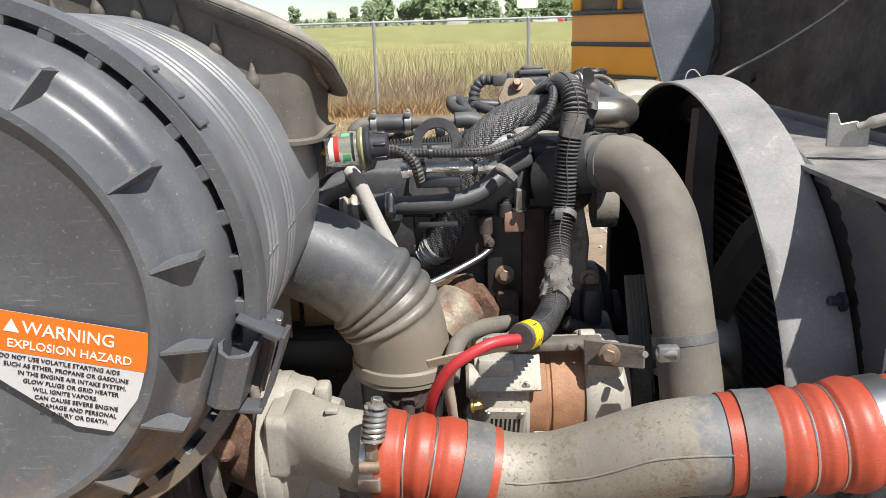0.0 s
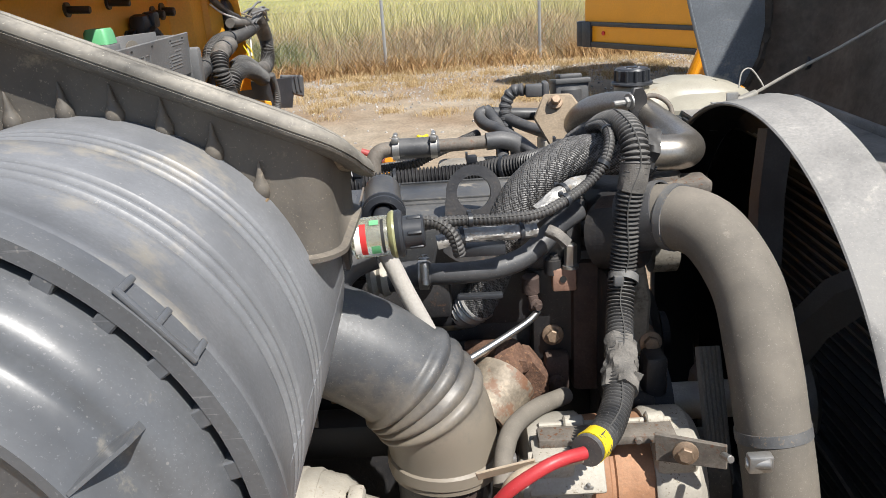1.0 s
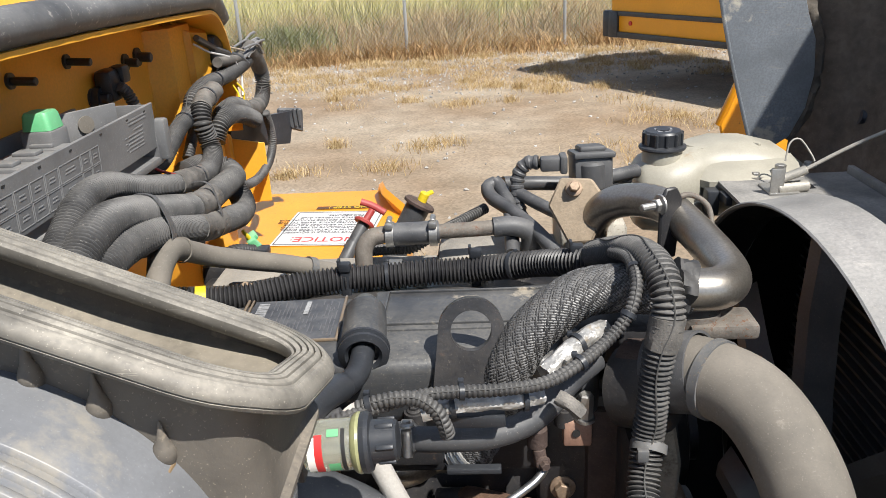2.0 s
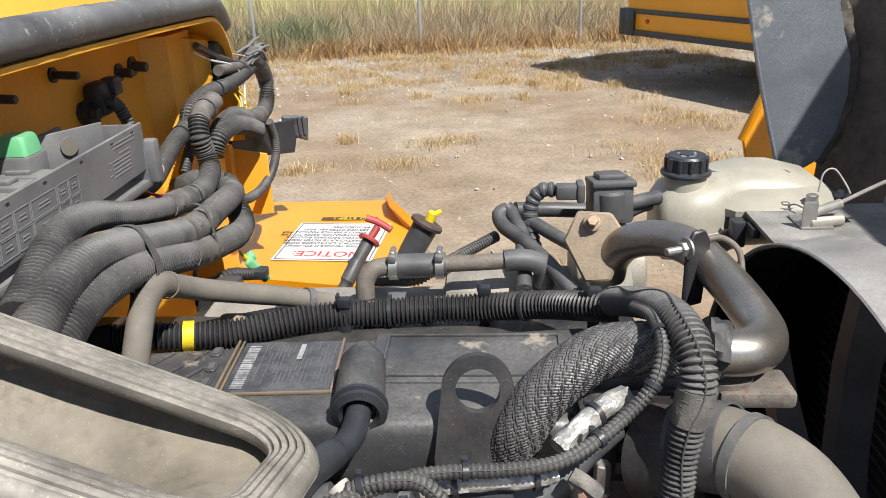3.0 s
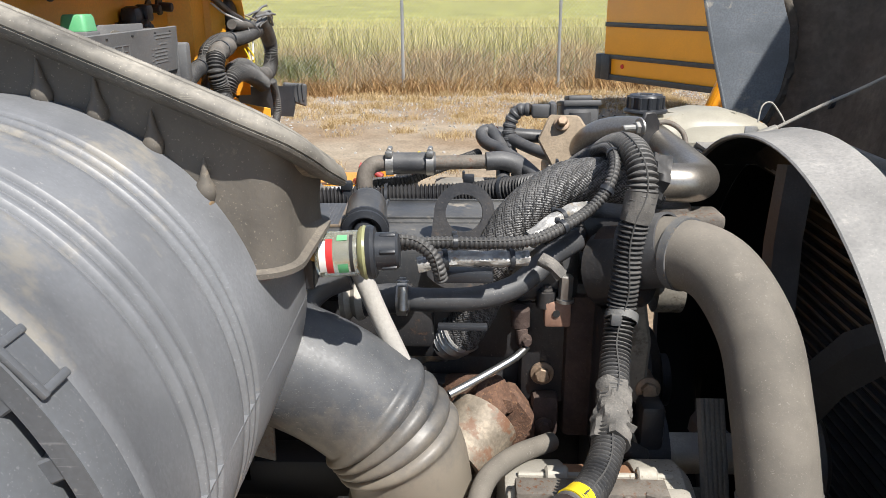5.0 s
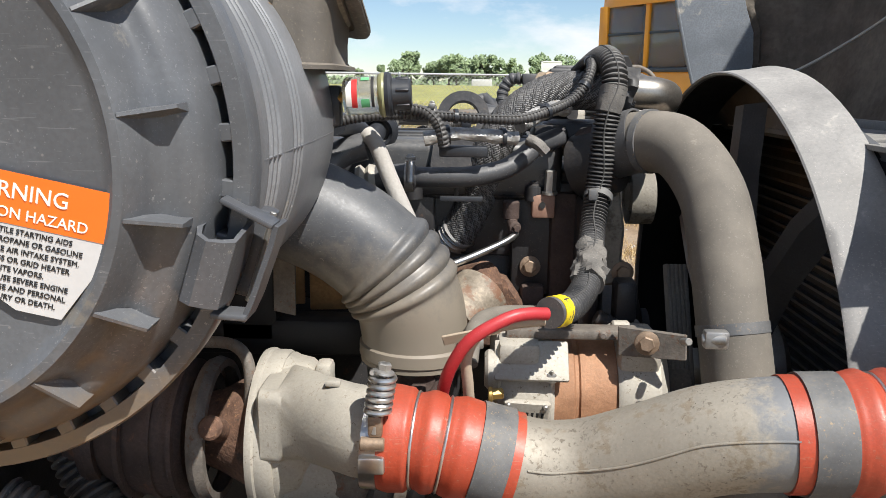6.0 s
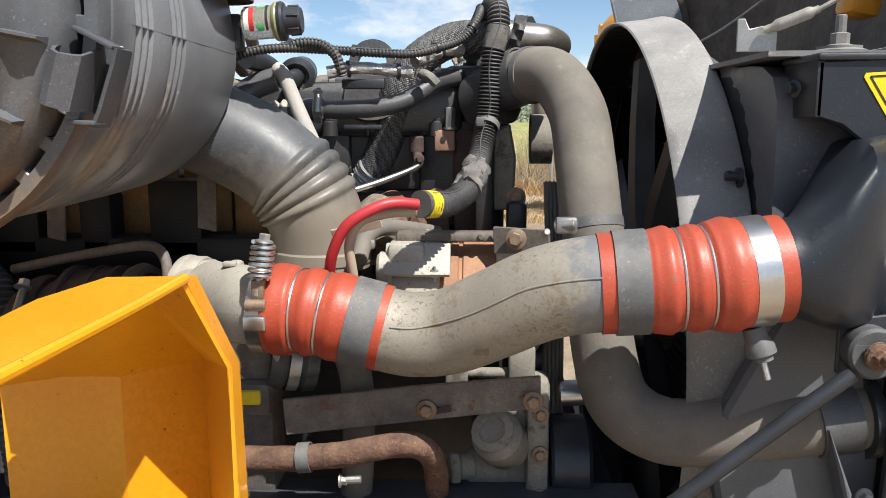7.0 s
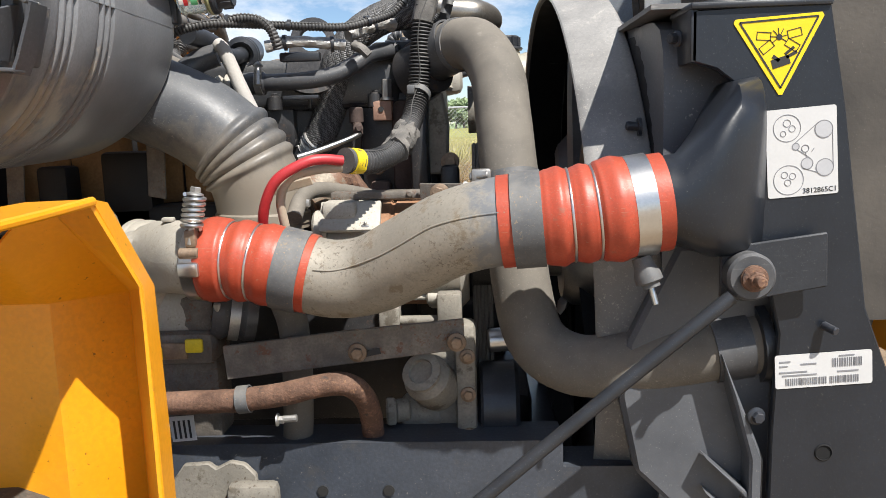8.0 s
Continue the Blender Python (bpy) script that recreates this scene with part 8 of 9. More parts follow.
conduit("upright_loom", [(0.142, 1.34, 1.448), (0.158, 1.28, 1.476), (0.170, 1.22, 1.499), (0.179, 1.165, 1.507), (0.184, 1.130, 1.492), (0.184, 1.118, 1.464), (0.177, 1.115, 1.432), (0.173, 1.112, 1.385), (0.168, 1.108, 1.332), (0.160, 1.082, 1.290), (0.150, 1.03, 1.262), (0.139, 0.978, 1.24), (0.115, 0.92, 1.229), (0.085, 0.875, 1.233)], 0.0172, M_LOOM_DUSTY, "thick dusty black corrugated loom hanging down the engine", pitch=0.0056, deep=0.2, tapes=((0.375, 0.425, M_TAPE, 1.03), (0.735, 0.775, M_TAPE, 1.12), (0.962, 0.988, M_YTAPE, 1.02)), seg=20)
t = thing("loom_tie", (0.165, 1.095, 1.31), "grey cable tie with yellow mark round the loom", "cable tie")
band((0.1685, 1.105, 1.325), (0.25, 0.7, 0.75), 0.0171, 0.010, M_CLAMP_DULL, t, "strap", 0.002)
part("head", box((0.158, 1.083, 1.332), (0.012, 0.008, 0.014), 0.002), M_CLAMP_DULL, t)
t = thing("loom_wrap", (0.15, 1.0, 1.24), "torn dusty tape flaps on the loom", "tape")
part("wrap", sweep([(0.1525, 1.045, 1.268), (0.150, 1.03, 1.262), (0.1445, 1.004, 1.251), (0.139, 0.978, 1.240)], 0.0188, 22, 0.0035, rough=0.45), M_TAPE, t)
part("flap", plate([(0, 0), (0.012, 0.002), (0.014, 0.010), (0.004, 0.012)], 0.001, facing((0.152, 0.985, 1.250), (1, -0.3, -0.2), (0, 0.2, 1)), 0.0003), M_TAPE, t)


t = thing("battery_cable", (0.07, 0.865, 1.15), "red battery cable coming out of the taped loom", "cable")
part("cable", sweep([(0.082, 0.872, 1.233), (0.060, 0.860, 1.236), (0.038, 0.850, 1.233), (0.003, 0.842, 1.214), (-0.016, 0.848, 1.185), (-0.026, 0.862, 1.152), (-0.03, 0.89, 1.11)], 0.0069, 18, 0.006), M_RED, t)
t = thing("ground_cable", (0.05, 0.88, 1.15), "tan cable running beside the red one", "cable")
part("cable", sweep([(0.08, 0.878, 1.224), (0.045, 0.87, 1.222), (0.012, 0.866, 1.212), (-0.002, 0.868, 1.185), (0.0, 0.875, 1.15), (0.004, 0.89, 1.10)], 0.0062, 14, 0.006), M_TANWIRE, t)
part("lug", merge(plate([(-0.01, -0.006), (0.055, -0.006), (0.055, 0.006), (-0.01, 0.008)], 0.003, facing((-0.019, 0.9, 1.194), (1, 0, 0.25), (0, -0.4, 1)), 0.001)), M_TANWIRE, t)


def braided():
    t = thing("braided_hose", (0.05, 1.17, 1.25), "thick hose in a woven metal and fabric sleeve", "hose")
    pts = [(0.225, 1.20, 1.460), (0.182, 1.20, 1.461), (0.145, 1.202, 1.463), (0.104, 1.20, 1.456), (0.058, 1.187, 1.425), (0.029, 1.180, 1.382), (0.018, 1.188, 1.345), (0.010, 1.198, 1.312), (-0.003, 1.205, 1.280), (-0.018, 1.212, 1.252)]
    part("core", sweep(pts, 0.0255, 24, 0.008), M_BLACK, t)
    line, total = glide(pts, 0.0015)
    bm_l, bm_d = bmesh.new(), bmesh.new()
    frames = []
    side = None
    for i, c in enumerate(line):
        d = (line[min(i + 1, len(line) - 1)] - line[max(i - 1, 0)]).normalized()
        if side is None:
            side = d.orthogonal().normalized()
        side = (side - d * side.dot(d)).normalized()
        frames.append((c, d, side, d.cross(side)))
    strands, turns = 40, total / 0.16
    n = len(frames)
    for hand in (1, -1):
        for k in range(strands):
            prev = None
            for i in range(n):
                c, d, u, v = frames[i]
                a = 2 * math.pi * (k / strands + hand * turns * i / n)
                wave = 1 if (math.floor(i * turns * strands / n + 0.5 * hand + 0.5 * k) % 2) else -1
                r = 0.0262 + 0.0004 * wave * hand
                p = c + (u * math.cos(a) + v * math.sin(a)) * r
                tang = (d + (v * math.cos(a) - u * math.sin(a)) * hand * 2 * math.pi * turns / total * r).normalized()
                w = tang.cross(p - c).normalized() * 0.00125
                o = (p - c).normalized() * 0.0006
                tgt = bm_l if hand == 1 else bm_d
                row = [tgt.verts.new(p - w), tgt.verts.new(p + o), tgt.verts.new(p + w)]
                if prev:
                    tgt.faces.new((prev[0], prev[1], row[1], row[0]))
                    tgt.faces.new((prev[1], prev[2], row[2], row[1]))
                prev = row
    part("light_braid", bm_l, mat("grey_braid", (0.16, 0.16, 0.162), 0.5, 0.2, 0.4, 60, 0.0, 300, dust=0.2), t, "woven grey strands", kind="stuff")
    part("dark_braid", bm_d, M_BRAID, t, "woven dark strands", kind="stuff")
    part("frayed_end", sweep([(0.205, 1.197, 1.468), (0.222, 1.198, 1.463)], 0.030, 26, 0.003, rough=0.35), M_BRAID, t, "frayed sleeve end")
    # lower flexible steel end
    part("flex_end", sweep([(-0.012, 1.209, 1.262), (-0.028, 1.224, 1.245), (-0.048, 1.242, 1.232)], lambda s, l: 0.029 + 0.002 * math.sin(s * 900), 24, 0.002), M_STEEL, t, "braided steel flex end")
    part("lower_pipe", sweep([(-0.043, 1.237, 1.235), (-0.065, 1.247, 1.222), (-0.10, 1.24, 1.212), (-0.14, 1.23, 1.21)], 0.030, 22, 0.01), M_EGR, t, "heat-tinted pipe")


braided()


def egr():
    t = thing("egr_tube", (0.22, 1.4, 1.38), "heat-tinted bent steel exhaust gas tube", "pipe")
    part("tube", sweep([(0.165, 1.525, 1.40), (0.168, 1.512, 1.432), (0.186, 1.49, 1.462), (0.218, 1.465, 1.476), (0.25, 1.425, 1.478), (0.272, 1.37, 1.465), (0.284, 1.30, 1.456), (0.281, 1.24, 1.455), (0.258, 1.203, 1.459), (0.222, 1.195, 1.462), (0.20, 1.195, 1.466)], 0.0235, 28, 0.006), M_EGR, t)
    part("flange", plate([(-0.026, 0.042), (0.02, 0.042), (0.046, 0.008), (0.026, -0.05), (-0.008, -0.055), (-0.042, 0.0)], 0.010, facing((0.143, 1.515, 1.451), (1, -0.25, 0.0), (-0.1, 0.5, 1)), 0.003), mat("tan_cast_flange", (0.31, 0.24, 0.165), 0.7, 0.1, 0.3, 20, 0.3, 240, dust=0.3), t, "tan flange plate")
    part("flange_bolt", hexbolt((0.138, 1.515, 1.48), (0, -0.7, 0.5), 0.010, 0.014), M_BOLT, t)
    part("flange_bolt", hexbolt((0.19, 1.50, 1.375), (0, -0.7, 0.5), 0.010, 0.012), M_BOLT, t)
    hang = part("hanger", merge(plate([(-0.016, -0.05), (0.012, -0.05), (0.018, 0.03), (0.008, 0.046), (-0.008, 0.046), (-0.016, 0.03)], 0.007, facing((0.243, 1.385, 1.472), (1, 0.5, 0), (0, 0, 1)), 0.002)), M_BLACK, t, "black hanger plate")
    part("nut", merge(hexbolt((0.232, 1.378, 1.497), (-0.9, -0.4, 0), 0.011, 0.010), rod((0.228, 1.376, 1.497), (0.205, 1.366, 1.497), 0.005, 10)), M_STEEL, hang, "bright nut and stud")
    part("u_bolt", sweep([(0.245, 1.39, 1.497), (0.275, 1.405, 1.50), (0.298, 1.40, 1.485), (0.302, 1.385, 1.455)], 0.0038, 12, 0.005), M_BAR, t, "steel U-bolt")
    part("support_flange", merge(box((0.262, 1.205, 1.415), (0.075, 0.05, 0.018), 0.005), lathe([(0, 0), (0.03, 0), (0.03, 0.03), (0, 0.03)], (0.235, 1.215, 1.40), (0, 0, 1), 24)), M_BAR, t)


egr()


def cast_thermostat():
    t = thing("thermostat_housing", (0.17, 1.25, 1.3), "dark cast thermostat housing at the engine front", "housing")
    part("body", merge(box((0.165, 1.245, 1.395), (0.13, 0.10, 0.05), 0.012), lathe([(0, 0), (0.045, 0), (0.045, 0.05), (0, 0.05)], (0.155, 1.17, 1.36), (0.6, -0.5, 0.2), 28), box((0.11, 1.20, 1.40), (0.05, 0.06, 0.03), 0.01)), M_BLACK, t)


cast_thermostat()

conduit("sensor_loom", [(-0.19, 0.99, 1.41), (-0.158, 1.0, 1.425), (-0.115, 1.015, 1.432), (-0.055, 1.045, 1.432), (0.02, 1.058, 1.428), (0.062, 1.07, 1.428), (0.098, 1.09, 1.438), (0.130, 1.115, 1.452), (0.149, 1.126, 1.474), (0.158, 1.148, 1.496), (0.157, 1.19, 1.503), (0.148, 1.24, 1.49)], 0.0068, M_LOOM_DUSTY, "thin black corrugated loom draped over the engine front", pitch=0.005, deep=0.14, ties=(0.36, 0.6, 0.74, 0.85))
conduit("sensor_branch", [(-0.115, 1.022, 1.434), (-0.085, 1.026, 1.440), (-0.060, 1.03, 1.437), (-0.043, 1.03, 1.424), (-0.036, 1.03, 1.408), (-0.034, 1.034, 1.396)], 0.0075, M_LOOM_DUSTY, "short looped branch of thin black loom", pitch=0.005, deep=0.14, ties=(0.12,))
t = thing("foil_sleeve", (0.03, 1.07, 1.39), "crinkled silver heat sleeve on a thin cable", "heat sleeve")
part("sleeve", sweep([(-0.06, 1.062, 1.402), (-0.02, 1.066, 1.408), (0.03, 1.075, 1.405), (0.058, 1.085, 1.402)], 0.0085, 16, 0.004, rough=0.25), M_FOIL, t)
part("sleeve", sweep([(0.062, 1.10, 1.418), (0.085, 1.12, 1.43), (0.112, 1.14, 1.44), (0.128, 1.155, 1.438)], 0.0100, 16, 0.004, rough=0.25), M_FOIL, t)
part("sleeve_end", sweep([(0.072, 1.085, 1.402), (0.085, 1.08, 1.395), (0.095, 1.08, 1.385)], 0.0072, 16, 0.004, rough=0.4), M_TAPE, t)
for p, d in (((-0.03, 1.065, 1.407), (1, 0.1, 0.1)), ((0.04, 1.078, 1.404), (1, 0.2, 0)), ((0.098, 1.13, 1.435), (1, 0.7, 0.3))):
    tie(p, d, 0.0105, t)

t = thing("bypass_hose", (0.0, 1.09, 1.33), "dusty black rubber coolant bypass hose with worm clamps", "hose")
part("hose", sweep([(-0.125, 1.098, 1.345), (-0.09, 1.095, 1.350), (-0.05, 1.092, 1.350), (0.0, 1.092, 1.352), (0.04, 1.10, 1.36), (0.066, 1.112, 1.374), (0.088, 1.13, 1.39), (0.12, 1.16, 1.40)], lambda s, l: 0.0175 if s < 0.055 else 0.0135, 20, 0.005), M_RUBBER, t)
part("neck", lathe([(0, 0), (0.02, 0), (0.022, 0.006), (0.016, 0.012), (0.022, 0.018), (0.02, 0.026), (0, 0.026)], (-0.15, 1.10, 1.342), (1, 0, 0.1), 24), M_ALU, t)
band((-0.08, 1.0945, 1.350), (1, -0.05, 0.0), 0.0178, 0.011, M_STEEL, t, "clamp", 0.0015)
part("clamp_screw", merge(rod((-0.078, 1.078, 1.372), (-0.078, 1.07, 1.345), 0.0055, 12), hexbolt((-0.078, 1.079, 1.375), (0, 0.3, 1), 0.006, 0.006)), M_STEEL, t)
t = thing("dusty_drain_tube", (-0.09, 1.04, 1.25), "pale dusty rubber drain tube", "tube")
part("tube", sweep([(-0.132, 1.06, 1.408), (-0.121, 1.052, 1.398), (-0.112, 1.046, 1.38), (-0.099, 1.04, 1.35), (-0.08, 1.032, 1.31), (-0.062, 1.025, 1.272)], 0.0105, 16, 0.006), mat("pale_dusty_rubber", (0.40, 0.38, 0.35), 0.85, 0, 0.15, 20, 0.3, 300, dust=0.3), t)
t = thing("breather_pipe", (-0.165, 1.06, 1.33), "brown-stained black breather pipe elbow", "pipe")
part("pipe", sweep([(-0.19, 1.03, 1.35), (-0.178, 1.045, 1.37), (-0.16, 1.055, 1.384), (-0.135, 1.06, 1.392)], 0.0175, 18, 0.005), M_RUBBER, t)
t = thing("connector_block", (0.03, 1.085, 1.37), "small black electrical connector clipped to the loom", "connector")
part("body", box((-0.01, 1.075, 1.386), (0.062, 0.018, 0.014), 0.003), M_PANEL, t)
part("clip_plate", box((-0.012, 1.075, 1.325), (0.055, 0.01, 0.006), 0.001), M_PANEL, t)


# far side plumbing
def cross_pipe():
    t = thing("coolant_cross_pipe", (-0.1, 1.53, 1.36), "steel coolant pipe with black hose joint and worm clamps", "pipe")
    part("elbow", sweep([(-0.178, 1.515, 1.372), (-0.177, 1.52, 1.395), (-0.166, 1.527, 1.41), (-0.145, 1.532, 1.413), (-0.13, 1.533, 1.4125)], 0.0135, 18, 0.004), M_BAR, t)
    part("joint_hose", sweep([(-0.142, 1.533, 1.4125), (-0.10, 1.535, 1.412), (-0.063, 1.539, 1.412)], 0.0178, 20, 0.006), M_RUBBER, t)
    part("tube", sweep([(-0.07, 1.539, 1.412), (-0.01, 1.545, 1.412), (0.05, 1.55, 1.413)], 0.0118, 18, 0.01), M_BAR, t)
    part("end_hose", sweep([(0.02, 1.547, 1.413), (0.05, 1.55, 1.413), (0.075, 1.555, 1.40), (0.078, 1.56, 1.37)], 0.0155, 18, 0.006), M_RUBBER, t)
    for x in (-0.137, -0.071):
        c = part("clamp", lathe([(0.018, -0.006), (0.0198, -0.006), (0.0198, 0.006), (0.018, 0.006), (0.018, -0.006)], (x, 1.5345, 1.412), (1, 0, 0), 24), M_STEEL, t)
        part("screw", merge(rod((x, 1.52, 1.435), (x, 1.545, 1.435), 0.0045, 10), box((x, 1.52, 1.43), (0.012, 0.01, 0.01), 0.002)), M_STEEL, c)


cross_pipe()
t = thing("fuel_rail_cover", (-0.15, 1.53, 1.3), "dusty grey aluminium intake manifold top", "manifold")
part("manifold", merge(box((-0.14, 1.55, 1.32), (0.56, 0.12, 0.06), 0.012), box((0.03, 1.60, 1.34), (0.20, 0.10, 0.05), 0.012)), mat("dusty_grey_casting", (0.30, 0.28, 0.25), 0.8, 0.1, 0.3, 14, 0.4, 240, dust=0.6), t)
for x in (-0.30, -0.25, -0.17, -0.09, 0.0, 0.06):
    part("manifold_bolt", merge(hexbolt((x, 1.50, 1.352), (0, 0, 1), 0.008, 0.014)), M_STEEL, t)
part("bracket", box((-0.135, 1.515, 1.368), (0.026, 0.05, 0.004), 0.001), M_STEEL, t)
conduit("fuel_loom", [(-0.20, 1.60, 1.36), (-0.15, 1.58, 1.37), (-0.11, 1.57, 1.375), (-0.085, 1.58, 1.385), (-0.05, 1.62, 1.39), (0.01, 1.68, 1.40)], 0.0095, M_LOOM_DUSTY, "thin grey corrugated loom behind the pipe", pitch=0.005)
t = thing("oil_filler", (-0.16, 1.95, 1.2), "black oil filler tube with a yellow cap loop", "oil filler")
part("tube", sweep([(-0.21, 1.90, 1.16), (-0.17, 1.94, 1.245), (-0.128, 1.955, 1.318)], lambda s, l: 0.022 + 0.004 * s / l, 22, 0.01), M_RUBBER, t)
part("rim", lathe([(0, 0), (0.033, 0), (0.034, 0.006), (0.03, 0.01), (0, 0.012)], (-0.128, 1.955, 1.318), (0.5, 0.15, 0.85), 28), M_RUSTDARK, t)
part("cap_loop", merge(box((-0.110, 1.96, 1.340), (0.030, 0.012, 0.008), 0.003, (0, -20, 15)), rod((-0.122, 1.957, 1.325), (-0.112, 1.958, 1.345), 0.010, 14)), M_YTAPE, t, "yellow cap loop")
t = thing("oil_dipstick", (-0.3, 2.0, 1.1), "red-handled oil dipstick in a black guide tube", "dipstick")
part("guide_tube", sweep([(-0.34, 1.97, 1.12), (-0.305, 2.0, 1.178), (-0.285, 2.03, 1.212)], lambda s, l: 0.011 + 0.004 * (s / l > 0.6), 16, 0.006), M_RUBBER, t)
part("stem", rod((-0.292, 2.02, 1.20), (-0.258, 2.062, 1.252), 0.014, 18), M_RUBBER, t)
part("collar", lathe([(0, 0), (0.024, 0), (0.025, 0.005), (0.02, 0.009), (0, 0.009)], (-0.262, 2.057, 1.246), (0.5, 0.55, 0.7), 22), M_REDPL, t)
part("handle", merge(rod((-0.258, 2.062, 1.252), (-0.243, 2.078, 1.272), 0.008, 12), sweep([(-0.268, 2.082, 1.291), (-0.243, 2.082, 1.281), (-0.214, 2.075, 1.265)], 0.008, 12, 0.004, flat=0.8)), M_REDPL, t, "red T-shaped handle")
conduit("heater_loom", [(-0.46, 1.62, 1.33), (-0.43, 1.66, 1.345), (-0.405, 1.70, 1.33)], 0.011, M_LOOM, "short black loom by the firewall")
t = thing("fuel_connector", (-0.42, 1.72, 1.27), "green and black fuel line connector", "connector")
part("green_body", merge(box((-0.425, 1.80, 1.295), (0.017, 0.018, 0.062), 0.005, (18, -32, 20)), box((-0.437, 1.803, 1.318), (0.021, 0.020, 0.012), 0.003, (18, -32, 20))), M_GREEN, t, "green plastic body")
part("yellow_lock", box((-0.4385, 1.79, 1.322), (0.006, 0.012, 0.04), 0.002, (18, -32, 20)), M_YTAPE, t, "yellow locking tab")
part("clip", box((-0.42, 1.785, 1.295), (0.036, 0.03, 0.018), 0.004), M_PANEL, t)
t = thing("rubber_heater_hose", (-0.38, 1.25, 1.35), "dusty grey rubber heater hose bent over the valve cover", "hose")
part("hose", sweep([(-0.402, 1.235, 1.37), (-0.400, 1.25, 1.394), (-0.399, 1.275, 1.43), (-0.401, 1.30, 1.452), (-0.399, 1.32, 1.467), (-0.395, 1.345, 1.472), (-0.389, 1.38, 1.455), (-0.372, 1.42, 1.431), (-0.335, 1.46, 1.407), (-0.286, 1.50, 1.382), (-0.233, 1.54, 1.352)], lambda s, l: 0.0158 - 0.0018 * s / l, 20, 0.005), M_HOSE, t)
band((-0.392, 1.363, 1.464), (0.15, 0.85, -0.4), 0.0157, 0.005, M_HOSE, t, "clamp", 0.0016, "dull wire hose clamp")
band((-0.262, 1.518, 1.369), (0.65, 0.6, -0.42), 0.0146, 0.012, M_CLAMP_DULL, t, "clamp", 0.002, "dull steel hose clamp")
t = thing("ecu_bracket", (-0.40, 1.5, 1.25), "black bracket and clutter behind the valve cover", "bracket")
part("bracket", merge(box((-0.40, 1.53, 1.30), (0.10, 0.12, 0.06), 0.01), box((-0.36, 1.47, 1.345), (0.05, 0.06, 0.03), 0.008), box((-0.43, 1.62, 1.30), (0.06, 0.08, 0.10), 0.01)), M_BLACK, t)
part("bolt", hexbolt((-0.345, 1.455, 1.362), (0.1, -0.5, 0.8), 0.011, 0.012), M_BOLT, t)


def egr_valve():
    t = thing("egr_valve", (0.18, 1.65, 1.36), "black motor-driven exhaust valve with cable plug", "valve")
    part("motor", box((0.182, 1.662, 1.462), (0.062, 0.062, 0.062), 0.006, (-8, 0, 4)), M_GREYDARK, t, "black plastic motor")
    part("motor_lid", merge(box((0.183, 1.664, 1.492), (0.066, 0.068, 0.010), 0.003, (-8, 0, 4)), box((0.182, 1.668, 1.500), (0.042, 0.046, 0.010), 0.004, (-8, 0, 4))), M_GREYDARK, t)
    part("motor_drum", rod((0.182, 1.640, 1.438), (0.181, 1.644, 1.484), 0.022, 24), M_GREYDARK, t)
    part("base", merge(box((0.18, 1.655, 1.412), (0.085, 0.08, 0.03), 0.008), box((0.175, 1.62, 1.375), (0.11, 0.10, 0.06), 0.015), lathe([(0, 0), (0.05, 0), (0.05, 0.06), (0, 0.06)], (0.17, 1.60, 1.35), (0, 0.2, 1), 24)), M_ALU, t, "dusty cast valve body")
    part("plug", merge(box((0.118, 1.655, 1.480), (0.036, 0.026, 0.022), 0.004), box((0.137, 1.655, 1.48), (0.012, 0.034, 0.03), 0.004)), M_GREYDARK, t, "grey plug")
    part("sleeve", sweep([(0.098, 1.66, 1.482), (0.078, 1.665, 1.478), (0.064, 1.665, 1.455), (0.063, 1.655, 1.42), (0.07, 1.64, 1.385)], lambda s, l: 0.0105 + 0.0016 * (math.sin(s * 520) > 0), 14, 0.002), M_RUBBER, t, "ribbed wire sleeve")
    h = thing("vacuum_hose", (0.1, 1.6, 1.38), "thin dusty black rubber hose looped by the valve", "hose", "thin rubber hoses")
    part("hose", sweep([(0.116, 1.5, 1.382), (0.081, 1.56, 1.405), (0.047, 1.62, 1.417), (0.021, 1.66, 1.424), (0.014, 1.68, 1.436), (0.027, 1.69, 1.441)], 0.0115, 16, 0.006), M_RUBBER, h)
    h = thing("vacuum_hose", (0.1, 1.65, 1.38), "thin dusty black rubber hose looped by the valve", "hose", "thin rubber hoses")
    part("hose", sweep([(0.048, 1.53, 1.375), (0.049, 1.58, 1.397), (0.048, 1.64, 1.418), (0.036, 1.68, 1.435), (0.026, 1.69, 1.444)], 0.0115, 16, 0.006), M_RUBBER, h)
    h = thing("vacuum_hose", (0.15, 1.72, 1.4), "thin dusty black rubber hose looped by the valve", "hose", "thin rubber hoses")
    part("hose", sweep([(0.041, 1.72, 1.43), (0.097, 1.74, 1.422), (0.162, 1.75, 1.417), (0.229, 1.77, 1.419), (0.285, 1.8, 1.42)], 0.0125, 16, 0.008), M_RUBBER, h)
    h = thing("vacuum_hose", (0.15, 1.62, 1.36), "thin dusty black rubber hose looped by the valve", "hose", "thin rubber hoses")
    part("hose", sweep([(0.061, 1.66, 1.433), (0.094, 1.63, 1.421), (0.121, 1.6, 1.415), (0.135, 1.58, 1.414)], 0.0105, 16, 0.006), M_RUBBER, h)


egr_valve()


